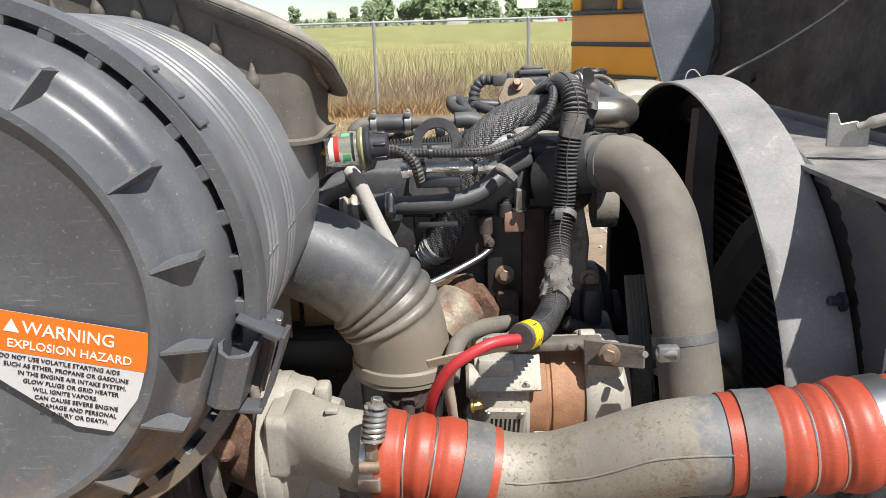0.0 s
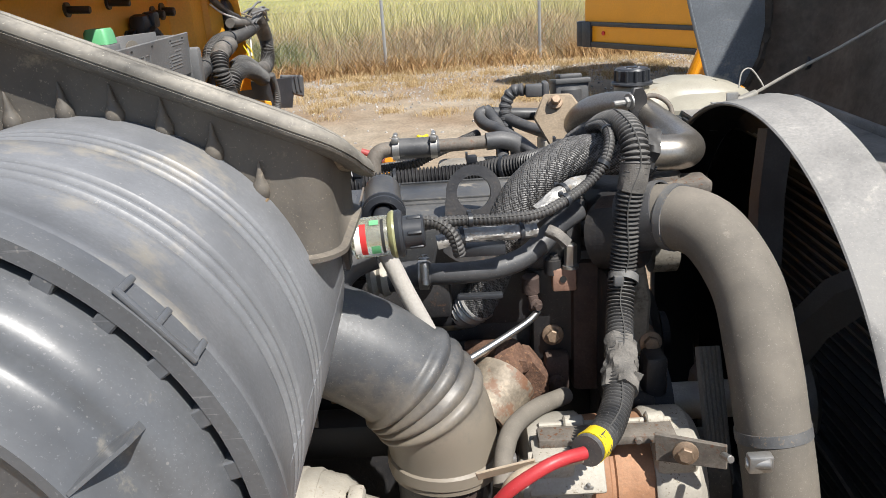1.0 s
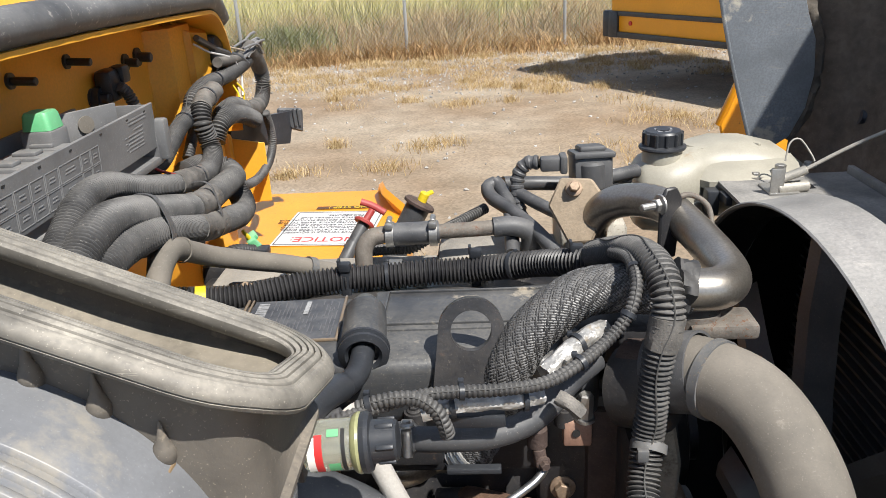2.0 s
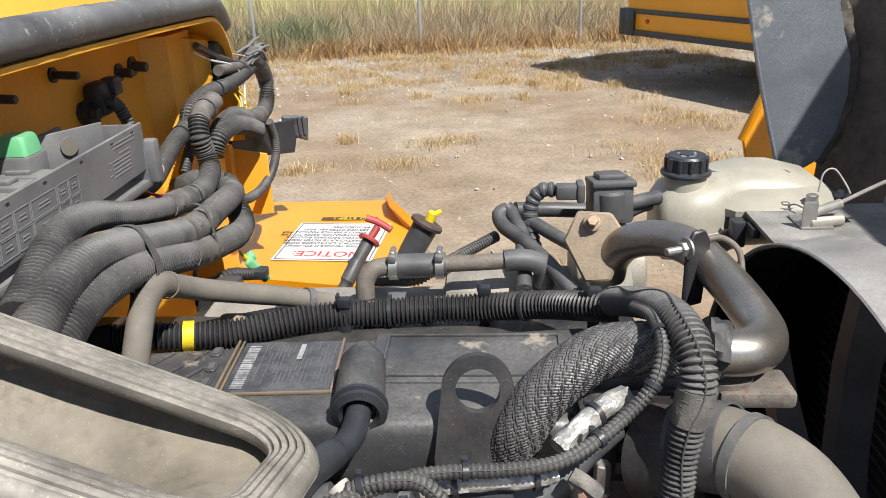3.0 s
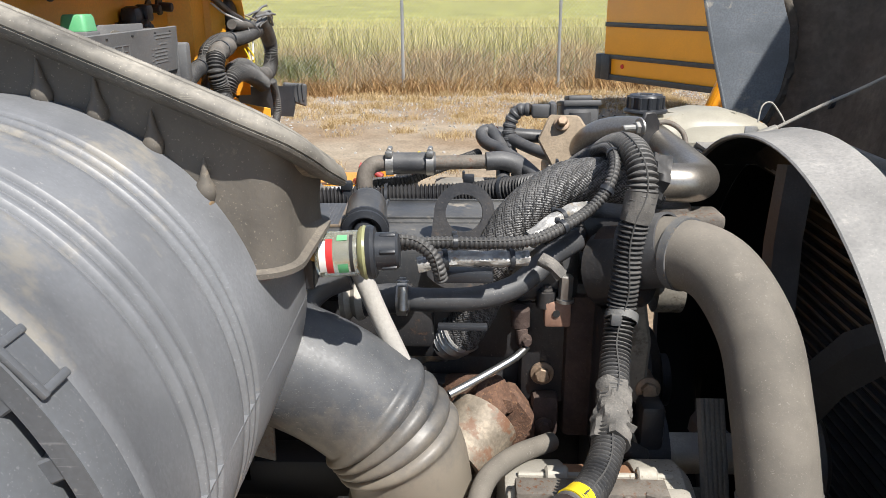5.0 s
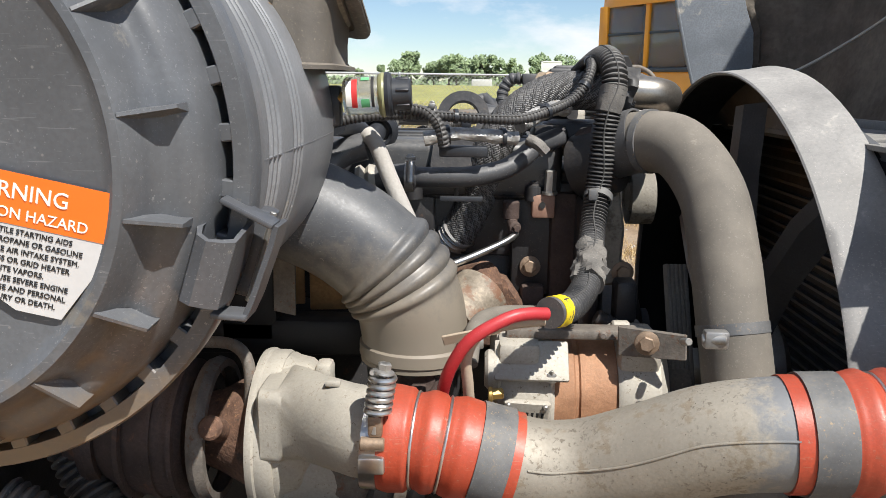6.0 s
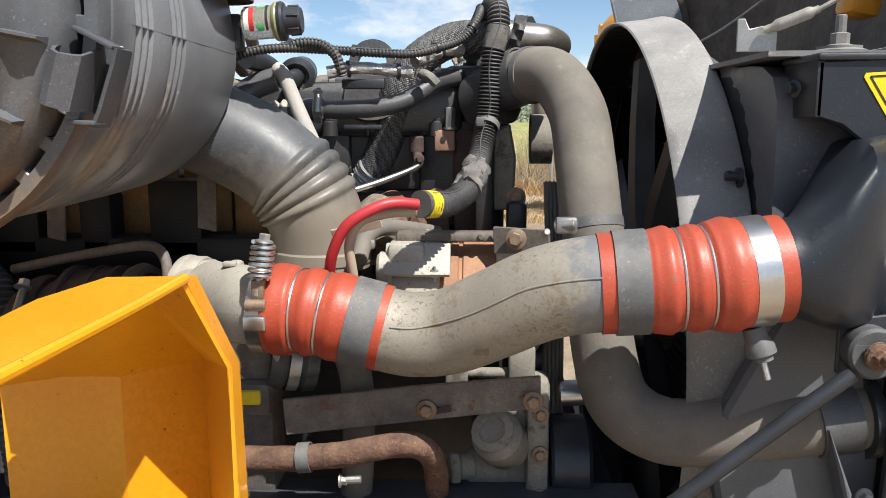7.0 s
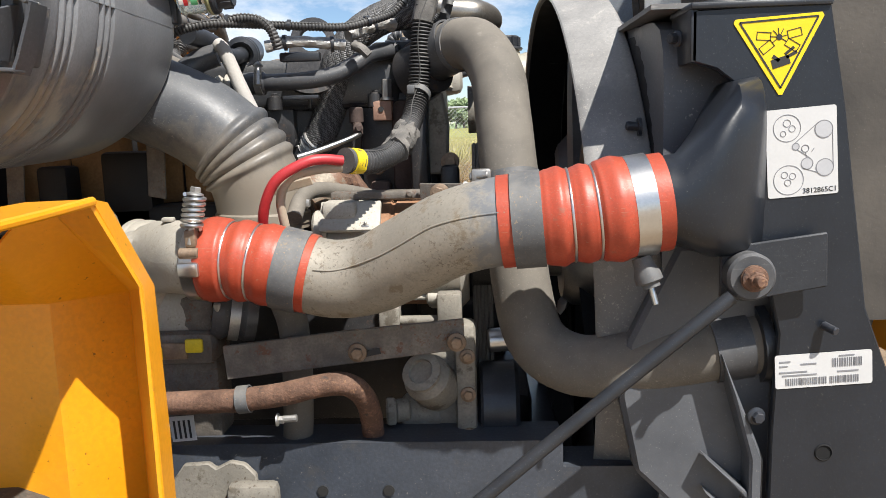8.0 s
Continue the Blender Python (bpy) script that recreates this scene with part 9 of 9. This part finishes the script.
def coolant_tank():
    t = thing("coolant_tank", (0.44, 1.86, 1.28), "yellowed translucent coolant expansion tank with black cap", "coolant tank")
    secs = []
    for x, y0, y1, z0, z1 in ((0.282, 1.80, 1.86, 1.33, 1.40), (0.286, 1.782, 1.89, 1.312, 1.418), (0.30, 1.768, 1.91, 1.302, 1.432), (0.34, 1.762, 1.93, 1.298, 1.440), (0.38, 1.768, 1.94, 1.298, 1.446), (0.405, 1.785, 1.95, 1.30, 1.452), (0.44, 1.80, 1.96, 1.31, 1.456), (0.50, 1.80, 1.965, 1.315, 1.452), (0.56, 1.80, 1.96, 1.325, 1.435), (0.595, 1.82, 1.94, 1.34, 1.41), (0.602, 1.85, 1.92, 1.35, 1.39)):
        r = 0.38 * min(y1 - y0, z1 - z0)
        secs.append([Vector((x, (y0 + y1) / 2 + a, (z0 + z1) / 2 + b)) for a, b in rounded(y1 - y0, z1 - z0, r, 5)])
    part("tank", loft(secs), M_TANK, t, sharp=60)
    part("seam", sweep([(0.29, 1.79, 1.36), (0.34, 1.759, 1.362), (0.38, 1.765, 1.364), (0.44, 1.797, 1.37), (0.56, 1.797, 1.372)], 0.003, 8, 0.01), M_TANK, t)
    part("neck", lathe([(0.036, 0), (0.036, 0.02), (0.033, 0.03), (0, 0.03)], (0.334, 1.825, 1.425), (0, 0, 1), 28), M_TANK, t)
    cap = part("cap", merge(lathe([(0, 0.0), (0.041, 0.0), (0.0425, 0.003), (0.0415, 0.006), (0.034, 0.009), (0.034, 0.03), (0.031, 0.034), (0, 0.034)], (0.334, 1.825, 1.453), (0, 0, 1), 36), lathe([(0, 0), (0.012, 0), (0.012, 0.002), (0, 0.002)], (0.334, 1.825, 1.487), (0, 0, 1), 20)), M_PANEL, t, "black ribbed pressure cap")
    for k in range(12):
        x, y = 0.334 + 0.034 * math.cos(k * math.pi / 6), 1.825 + 0.034 * math.sin(k * math.pi / 6)
        part("rib", rod((x, y, 1.462), (x, y, 1.484), 0.0035, 8), M_PANEL, cap)
    part("cap_print", bars([(-0.012, -0.016, 0.008, 0.010), (0.0, -0.016, 0.010, 0.004), (0.0, -0.008, 0.014, 0.004), (-0.014, 0.0, 0.006, 0.012), (-0.004, 0.002, 0.012, 0.004), (0.012, 0.0, 0.005, 0.012)], facing((0.334, 1.825, 1.487), (1, 0, 0), (0, 1, 0))), M_INKGREY, cap)
    for p in ((0.488, 1.775, 1.406), (0.60, 1.83, 1.406)):
        part("bolt", merge(lathe([(0, 0), (0.015, 0), (0.015, 0.003), (0, 0.003)], p, (0, 0, 1), 20), hexbolt(p, (0, 0, 1), 0.009, 0.010)), M_STEEL, t)
    part("hose_stub", sweep([(0.27, 1.80, 1.41), (0.25, 1.79, 1.408), (0.22, 1.77, 1.40)], 0.0135, 16, 0.006), M_RUBBER, t)
    part("foot", loft([[Vector(p) for p in ((x, 1.758 + k, 1.392), (x, 1.758 + k, 1.405), (x, 1.80, 1.428 - 0.4 * k), (x, 1.84, 1.43), (x, 1.84, 1.392))] for x, k in ((0.385, 0.03), (0.405, 0.004), (0.45, 0.0), (0.53, 0.0), (0.57, 0.01))]), M_TANK, t)
    part("clip", merge(box((0.405, 1.745, 1.375), (0.022, 0.03, 0.045), 0.004), box((0.42, 1.715, 1.39), (0.012, 0.04, 0.016), 0.002)), M_PANEL, t)
    for x, y, z in ((0.395, 1.845, 1.4465), (0.50, 1.86, 1.4475)):
        part("ridge", box((x, y, z), (0.008, 0.05, 0.008), 0.003, (0, 0, 35)), M_TANK, t)


coolant_tank()


# ---- fuse box and harness on the firewall ----
def fuse_box():
    t = thing("fuse_box", (-0.52, 1.30, 1.55), "open grey fuse and relay box with printed cover strip", "fuse box")
    s = facing((-0.466, 0.98, 1.565), (-0.01, 1, 0), (0.06, 0, 1))
    pan = part("front_panel", plate([(0, 0), (0.543, 0.0), (0.545, 0.066), (0, 0.066)], 0.004, s, 0.001), M_GREYPL, t, "printed grey front panel")
    rects = []
    x = 0.12
    for w in (0.045, 0.028, 0.028, 0.028, 0.05, 0.022, 0.022):
        for y0, y1 in ((0.006, 0.026), (0.028, 0.048)):
            rects += [(x, y0, w, 0.0009), (x, y1, w, 0.0009), (x, y0, 0.0009, y1 - y0), (x + w, y0, 0.0009, y1 - y0)]
            rects += [(x + w * 0.25, y0 + 0.008, w * 0.5, 0.0014), (x + w * 0.3, y0 + 0.012, w * 0.4, 0.0014)]
        x += w + 0.003
    rects += [(0.45, 0.056, 0.07, 0.002), (0.455, 0.051, 0.06, 0.002), (0.47, 0.042, 0.03, 0.002)] + [(0.45, 0.036 - 0.005 * k, 0.05, 0.0016) for k in range(5)] + [(0.44, 0.036 - 0.008 * k, 0.006, 0.0016) for k in range(3)]
    part("print", bars(rects, shift(s, 0, 0, 0.004)), plain("faint_panel_print", (0.20, 0.20, 0.20), 0.6), pan, kind="stuff")
    for x in (0.15, 0.22, 0.29, 0.37, 0.45, 0.51):
        part("panel_slot", bars([(x, 0.058, 0.006, 0.0025)], shift(s, 0, 0, 0.004)), M_INK, pan)
    part("end_plate", merge(box((-0.50, 1.525, 1.585), (0.07, 0.005, 0.085), 0.001), box((-0.462, 1.535, 1.575), (0.02, 0.02, 0.06), 0.004)), M_GREYPL, t)
    part("tray", box((-0.53, 1.26, 1.545), (0.13, 0.55, 0.012), 0.003), M_GREYPL, t)
    part("back_panel", merge(box((-0.585, 1.26, 1.585), (0.006, 0.55, 0.08), 0.001), box((-0.545, 1.455, 1.60), (0.005, 0.13, 0.07), 0.001, (0, 0, -30))), M_GREYPL, t)
    part("knock_out", lathe([(0, 0), (0.012, 0), (0.012, 0.002), (0, 0.002)], (-0.535, 1.463, 1.615), (0.85, -0.5, 0), 20), M_HOSE, t)
    rel = thing("relay", (-0.545, 1.375, 1.57), "green-topped relay in a grey socket", "relay", "relays")
    part("socket", box((-0.545, 1.375, 1.60), (0.042, 0.042, 0.06), 0.004), M_GREYPL, rel)
    part("green_top", loft([[Vector((-0.545 + a, 1.375 + b, z + 0.024)) for a, b in rounded(w, w, 0.006, 3)] for z, w in ((1.606, 0.038), (1.624, 0.034), (1.628, 0.030))]), M_GREEN, rel, "faded green top")
    for y in (1.12, 1.17, 1.22, 1.27, 1.32, 1.36):
        r2 = thing("relay", (-0.53, y, 1.56), "grey plug-in relay in the fuse box", "relay", "relays")
        part("body", merge(box((-0.54, y, 1.585), (0.06, 0.035, 0.05), 0.003), box((-0.54, y, 1.612), (0.03, 0.02, 0.006), 0.002)), M_GREYPL, r2)


fuse_box()

LH = "wiring conduits on the firewall"
conduit("firewall_loom", [(-0.53, 2.32, 1.602), (-0.53, 2.217, 1.587), (-0.535, 2.094, 1.579), (-0.54, 1.976, 1.582), (-0.545, 1.909, 1.567), (-0.545, 1.876, 1.544), (-0.54, 1.8, 1.533), (-0.53, 1.721, 1.52), (-0.52, 1.644, 1.511), (-0.51, 1.542, 1.522)], 0.0158, M_LOOM_DUSTY, "thick dusty black loom curving down the firewall", LH, 0.0060, 0.20, ties=(0.36, 0.62))
conduit("firewall_loom", [(-0.52, 2.24, 1.62), (-0.52, 2.315, 1.565), (-0.52, 2.323, 1.518), (-0.52, 2.28, 1.487), (-0.52, 2.182, 1.49), (-0.52, 2.075, 1.52), (-0.52, 1.997, 1.52), (-0.52, 1.947, 1.505)], 0.0185, M_LOOM_DUSTY, "thick dusty black loom looped at the cowl corner", LH, 0.0060, 0.20, tapes=((0.0, 0.18, M_TAPE, 1.04), (0.42, 0.62, M_TAPE, 1.05)))
conduit("firewall_loom", [(-0.52, 1.961, 1.572), (-0.52, 1.889, 1.561), (-0.515, 1.854, 1.533), (-0.51, 1.861, 1.495), (-0.5, 1.842, 1.47), (-0.49, 1.772, 1.46), (-0.48, 1.668, 1.475), (-0.475, 1.564, 1.495), (-0.47, 1.454, 1.524), (-0.465, 1.358, 1.556), (-0.46, 1.296, 1.567), (-0.45, 1.236, 1.563), (-0.44, 1.182, 1.55), (-0.43, 1.132, 1.539)], 0.019, M_LOOM_DUSTY, "thick dusty loom running from the cowl corner to the engine", LH, 0.0060, 0.20, ties=(0.05, 0.38), tapes=((0.0, 0.10, M_TAPE, 1.02), (0.36, 0.5, M_TAPE, 1.03)))
conduit("firewall_loom", [(-0.5, 2.148, 1.473), (-0.505, 2.075, 1.5), (-0.51, 2.005, 1.513), (-0.515, 1.948, 1.505), (-0.52, 1.926, 1.478)], 0.020, M_LOOM_DUSTY, "short dusty black loom end", LH, 0.0060, 0.20)
conduit("engine_trunk_loom", [(-0.54, 1.79, 1.452), (-0.528, 1.855, 1.448), (-0.50, 1.895, 1.432), (-0.474, 1.865, 1.424), (-0.458, 1.80, 1.434), (-0.45, 1.71, 1.443), (-0.44, 1.576, 1.457), (-0.43, 1.427, 1.498), (-0.425, 1.32, 1.531), (-0.42, 1.24, 1.548), (-0.415, 1.18, 1.545), (-0.41, 1.132, 1.534), (-0.4, 1.076, 1.526)], 0.0225, M_LOOM_DUSTY, "very thick grey-black corrugated loom along the engine", LH, 0.0060, 0.20, tapes=((0.40, 0.52, M_TAPE, 1.015),))
conduit("engine_trunk_loom", [(-0.54, 1.79, 1.412), (-0.52, 1.86, 1.405), (-0.487, 1.895, 1.388), (-0.462, 1.862, 1.366), (-0.45, 1.80, 1.368), (-0.44, 1.729, 1.384), (-0.43, 1.559, 1.428), (-0.42, 1.411, 1.476), (-0.415, 1.322, 1.502), (-0.41, 1.242, 1.515), (-0.405, 1.181, 1.517), (-0.4, 1.132, 1.51), (-0.395, 1.091, 1.5)], 0.023, M_LOOM_DUSTY, "very thick dusty corrugated loom along the engine", LH, 0.0060, 0.20, tapes=((0.43, 0.56, M_TAPE, 1.015),))


def bundle_tie(a, b, r, d, width=0.008, thick=0.0022):
    """A flat plastic strap drawn round two looms that run side by side."""
    a, b, d = Vector(a), Vector(b), Vector(d).normalized()
    u = (b - a)
    u = (u - d * u.dot(d))
    half = u.length / 2
    u.normalize()
    v = d.cross(u)
    mid = (a + b) / 2
    rings = []
    for grow, off in ((0.001, -1), (thick, -1), (thick, 1), (0.001, 1)):
        ring_ = []
        for k in range(48):
            an = 2 * math.pi * k / 48
            c, s = math.cos(an), math.sin(an)
            ring_.append(mid + u * ((r + grow) * c + half * max(-1.0, min(1.0, c * 2.2))) + v * (r + grow) * s + d * (off * width / 2))
        rings.append(ring_)
    bm = loft(rings + [rings[0]], caps=False)
    at = rings[1][41]
    t = thing("bundle_tie", at, "grey flat plastic strap tying two thick looms together", "cable tie", "bundle straps")
    part("strap", bm, M_TIE, t)
    part("lock", merge(box(at + v * -0.002, (0.012, 0.010, 0.010), 0.002, (20, 0, 30)), box(at + u * 0.016 + v * -0.004, (0.006, 0.005, 0.026), 0.001, (25, 10, 30))), M_TIE, t)


bundle_tie((-0.445, 1.60, 1.464), (-0.434, 1.59, 1.420), 0.0232, (0.06, -1, 0.22))
bundle_tie((-0.429, 1.352, 1.520), (-0.417, 1.362, 1.489), 0.0232, (0.06, -1, 0.30))
bundle_tie((-0.427, 1.342, 1.523), (-0.416, 1.350, 1.492), 0.0238, (0.06, -1, 0.30))
conduit("switch_loom", [(-0.5, 2.238, 1.471), (-0.5, 2.266, 1.425), (-0.5, 2.264, 1.385), (-0.5, 2.205, 1.355), (-0.5, 2.114, 1.347), (-0.5, 2.037, 1.355), (-0.5, 1.982, 1.37)], 0.0105, M_LOOM_DUSTY, "thin dusty loom hanging from the cowl corner", LH, 0.006, 0.14)
conduit("connector_loom", [(-0.585, 1.695, 1.629), (-0.58, 1.708, 1.616), (-0.575, 1.713, 1.598), (-0.57, 1.712, 1.583)], 0.0105, M_LOOM_DUSTY, "short grey loom at the bulkhead connector", LH, 0.006, 0.14)
conduit("fuse_loom", [(-0.5, 1.632, 1.536), (-0.5, 1.571, 1.533), (-0.5, 1.508, 1.537), (-0.5, 1.447, 1.544), (-0.495, 1.377, 1.557)], 0.0115, M_TANWIRE, "tan dusty loom under the fuse box", LH, 0.007, 0.12)
conduit("side_loom", [(-0.57, 1.963, 1.535), (-0.56, 1.929, 1.505), (-0.55, 1.874, 1.488), (-0.55, 1.844, 1.465)], 0.011, M_LOOM_DUSTY, "thin loom behind the thick ones", LH, 0.006, 0.14)
conduit("far_loom", [(-0.54, 2.07, 1.612), (-0.535, 2.161, 1.605), (-0.53, 2.266, 1.6)], 0.0115, M_TAPE, "taped wire bundle at the cowl corner", LH, 0.006, 0.03)
t = thing("wire_bundle", (-0.54, 2.15, 1.5), "loose coloured wires at the cowl corner", "wires")
wr = random.Random(8)
for k, (pts, m_) in enumerate((([(-0.56, 2.004, 1.658), (-0.55, 2.06, 1.635), (-0.53, 2.13, 1.613), (-0.525, 2.175, 1.576), (-0.52, 2.149, 1.528)], M_WHITE), ([(-0.56, 2.023, 1.668), (-0.55, 2.11, 1.634), (-0.53, 2.185, 1.608), (-0.52, 2.217, 1.587)], M_RUBBER), ([(-0.53, 2.144, 1.558), (-0.52, 2.154, 1.539), (-0.52, 2.152, 1.515)], M_YTAPE), ([(-0.53, 2.152, 1.551), (-0.525, 2.144, 1.535), (-0.52, 2.132, 1.516)], M_TANWIRE), ([(-0.49, 1.534, 1.537), (-0.48, 1.548, 1.523), (-0.47, 1.577, 1.508), (-0.47, 1.64, 1.483), (-0.47, 1.647, 1.488)], M_REDPL), ([(-0.57, 2.062, 1.657), (-0.55, 2.13, 1.64), (-0.53, 2.23, 1.616), (-0.52, 2.273, 1.597)], M_TANWIRE), ([(-0.53, 2.117, 1.558), (-0.52, 2.12, 1.534), (-0.52, 2.106, 1.519)], M_YTAPE))):
    part("wire", sweep(pts, 0.0022 if k not in (1,) else 0.007, 8, 0.008), m_, t)
for k in range(9):
    a = Vector((-0.53, 2.208, 1.613)) + Vector((wr.gauss(0, .01), wr.gauss(0, .02), wr.gauss(0, .012)))
    b = Vector((-0.52, 2.303, 1.611)) + Vector((wr.gauss(0, .01), wr.gauss(0, .02), wr.gauss(0, .012)))
    part("wire", sweep([a, a.lerp(b, 0.5) + Vector((0.01, 0, 0.015)), b], 0.003, 8, 0.01), M_GREYPL, t)
part("junction", merge(box((-0.575, 2.16, 1.60), (0.05, 0.07, 0.09), 0.012), box((-0.57, 2.12, 1.64), (0.05, 0.06, 0.05), 0.012)), M_PANEL, t, "black junction block")
t = thing("hood_rest", (-0.5, 2.4, 1.3), "black hood rest arm with ridged rubber pad", "hood rest")
part("arm", loft([[Vector(p) for p in ((-0.60, 2.18, 1.40), (-0.58, 2.20, 1.46), (-0.565, 2.20, 1.46), (-0.585, 2.18, 1.40))], [Vector(p) for p in ((-0.50, 2.38, 1.36), (-0.485, 2.40, 1.44), (-0.470, 2.40, 1.44), (-0.485, 2.38, 1.36))]]), M_CHASSIS, t)
pad = facing((-0.515, 2.395, 1.395), (1, 0.35, 0.05), (0.1, 0.1, 1))
part("pad", plate([(0, 0.01), (0.06, -0.015), (0.068, 0.045), (0.005, 0.055)], 0.02, pad, 0.004), M_RUBBER, t, "ridged rubber pad")
for k in range(5):
    part("ridge", bars([(0.008 + 0.011 * k, 0.004, 0.005, 0.044)], shift(pad, 0, 0, 0.02), 0.005), M_RUBBER, t)

conduit("air_duct_hose", [(-0.584, 1, 1.148), (-0.53, 0.98, 1.1), (-0.494, 0.95, 1.056), (-0.464, 0.93, 1.011), (-0.428, 0.91, 0.967), (-0.406, 0.9, 0.911), (-0.399, 0.9, 0.849)], 0.03, M_LOOM_DUSTY, "thick black corrugated hose beside the turbocharger", "corrugated hoses", 0.011, 0.14, seg=22)
conduit("air_duct_hose", [(-0.494, 0.82, 1.034), (-0.457, 0.82, 1.014), (-0.432, 0.83, 0.982), (-0.422, 0.84, 0.935), (-0.425, 0.85, 0.878)], 0.024, M_LOOM_DUSTY, "grey corrugated hose curving down by the fender", "corrugated hoses", 0.010, 0.14, seg=20)

# added drum and mounts that hide sunlit ground in the gap behind the hose
t = thing("gap_filler_unit", (0.3, 1.62, 0.82), "black filler drum and mount added to darken a gap past the engine", "compressor")
part("body", lathe([(0, 0), (0.09, 0), (0.11, 0.015), (0.115, 0.03), (0.115, 0.12), (0.10, 0.14), (0.07, 0.15), (0, 0.15)], (0.20, 1.64, 0.97), (1, 0, 0), 36), M_BLACK, t)
part("mount", merge(box((0.25, 1.60, 0.82), (0.12, 0.22, 0.16), 0.02), box((0.28, 1.50, 0.72), (0.14, 0.5, 0.12), 0.02)), M_BLACK, t)
part("end_plate", lathe([(0, 0), (0.05, 0), (0.05, 0.02), (0, 0.02)], (0.35, 1.64, 0.97), (1, 0, 0), 24), M_CHASSIS, t)

# ---- under the engine ----
t = thing("oil_pan", (-0.2, 1.4, 0.3), "black steel engine oil pan", "oil pan")
part("pan", loft([[Vector((-0.2 + a, 1.4 + b, z)) for a, b in rounded(w, d, 0.05, 4)] for z, w, d in ((0.58, 0.82, 0.34), (0.45, 0.8, 0.32), (0.36, 0.74, 0.28), (0.34, 0.7, 0.24))]), M_CHASSIS, t)
t = thing("lower_baffle", (0.5, 1.3, 0.3), "black rubber air baffle below the fan shroud", "baffle")
part("baffle", box((0.47, 1.30, 0.55), (0.02, 1.0, 0.42), 0.004), M_RUBBER, t)
t = thing("front_axle", (0.1, 1.35, 0.0), "black front axle beam with tyres", "axle")
part("beam", box((-0.05, 1.38, 0.45), (0.12, 1.3, 0.12), 0.02), M_CHASSIS, t)
for y0, y1 in ((0.36, 0.62), (2.15, 2.42)):
    w = part("tyre", lathe([(0.25, 0), (0.42, 0.0), (0.47, 0.03), (0.48, 0.06), (0.48, y1 - y0 - 0.06), (0.47, y1 - y0 - 0.03), (0.42, y1 - y0), (0.25, y1 - y0)], (-0.35, y0, 0.48), (0, 1, 0), 40), M_BELT, t, "black rubber tyre")
    part("rim", lathe([(0, 0.1), (0.24, 0.08), (0.25, 0.02), (0.25, y1 - y0 - 0.02), (0, y1 - y0 - 0.02)], (-0.35, y0, 0.48), (0, 1, 0), 32), M_STEEL, w)
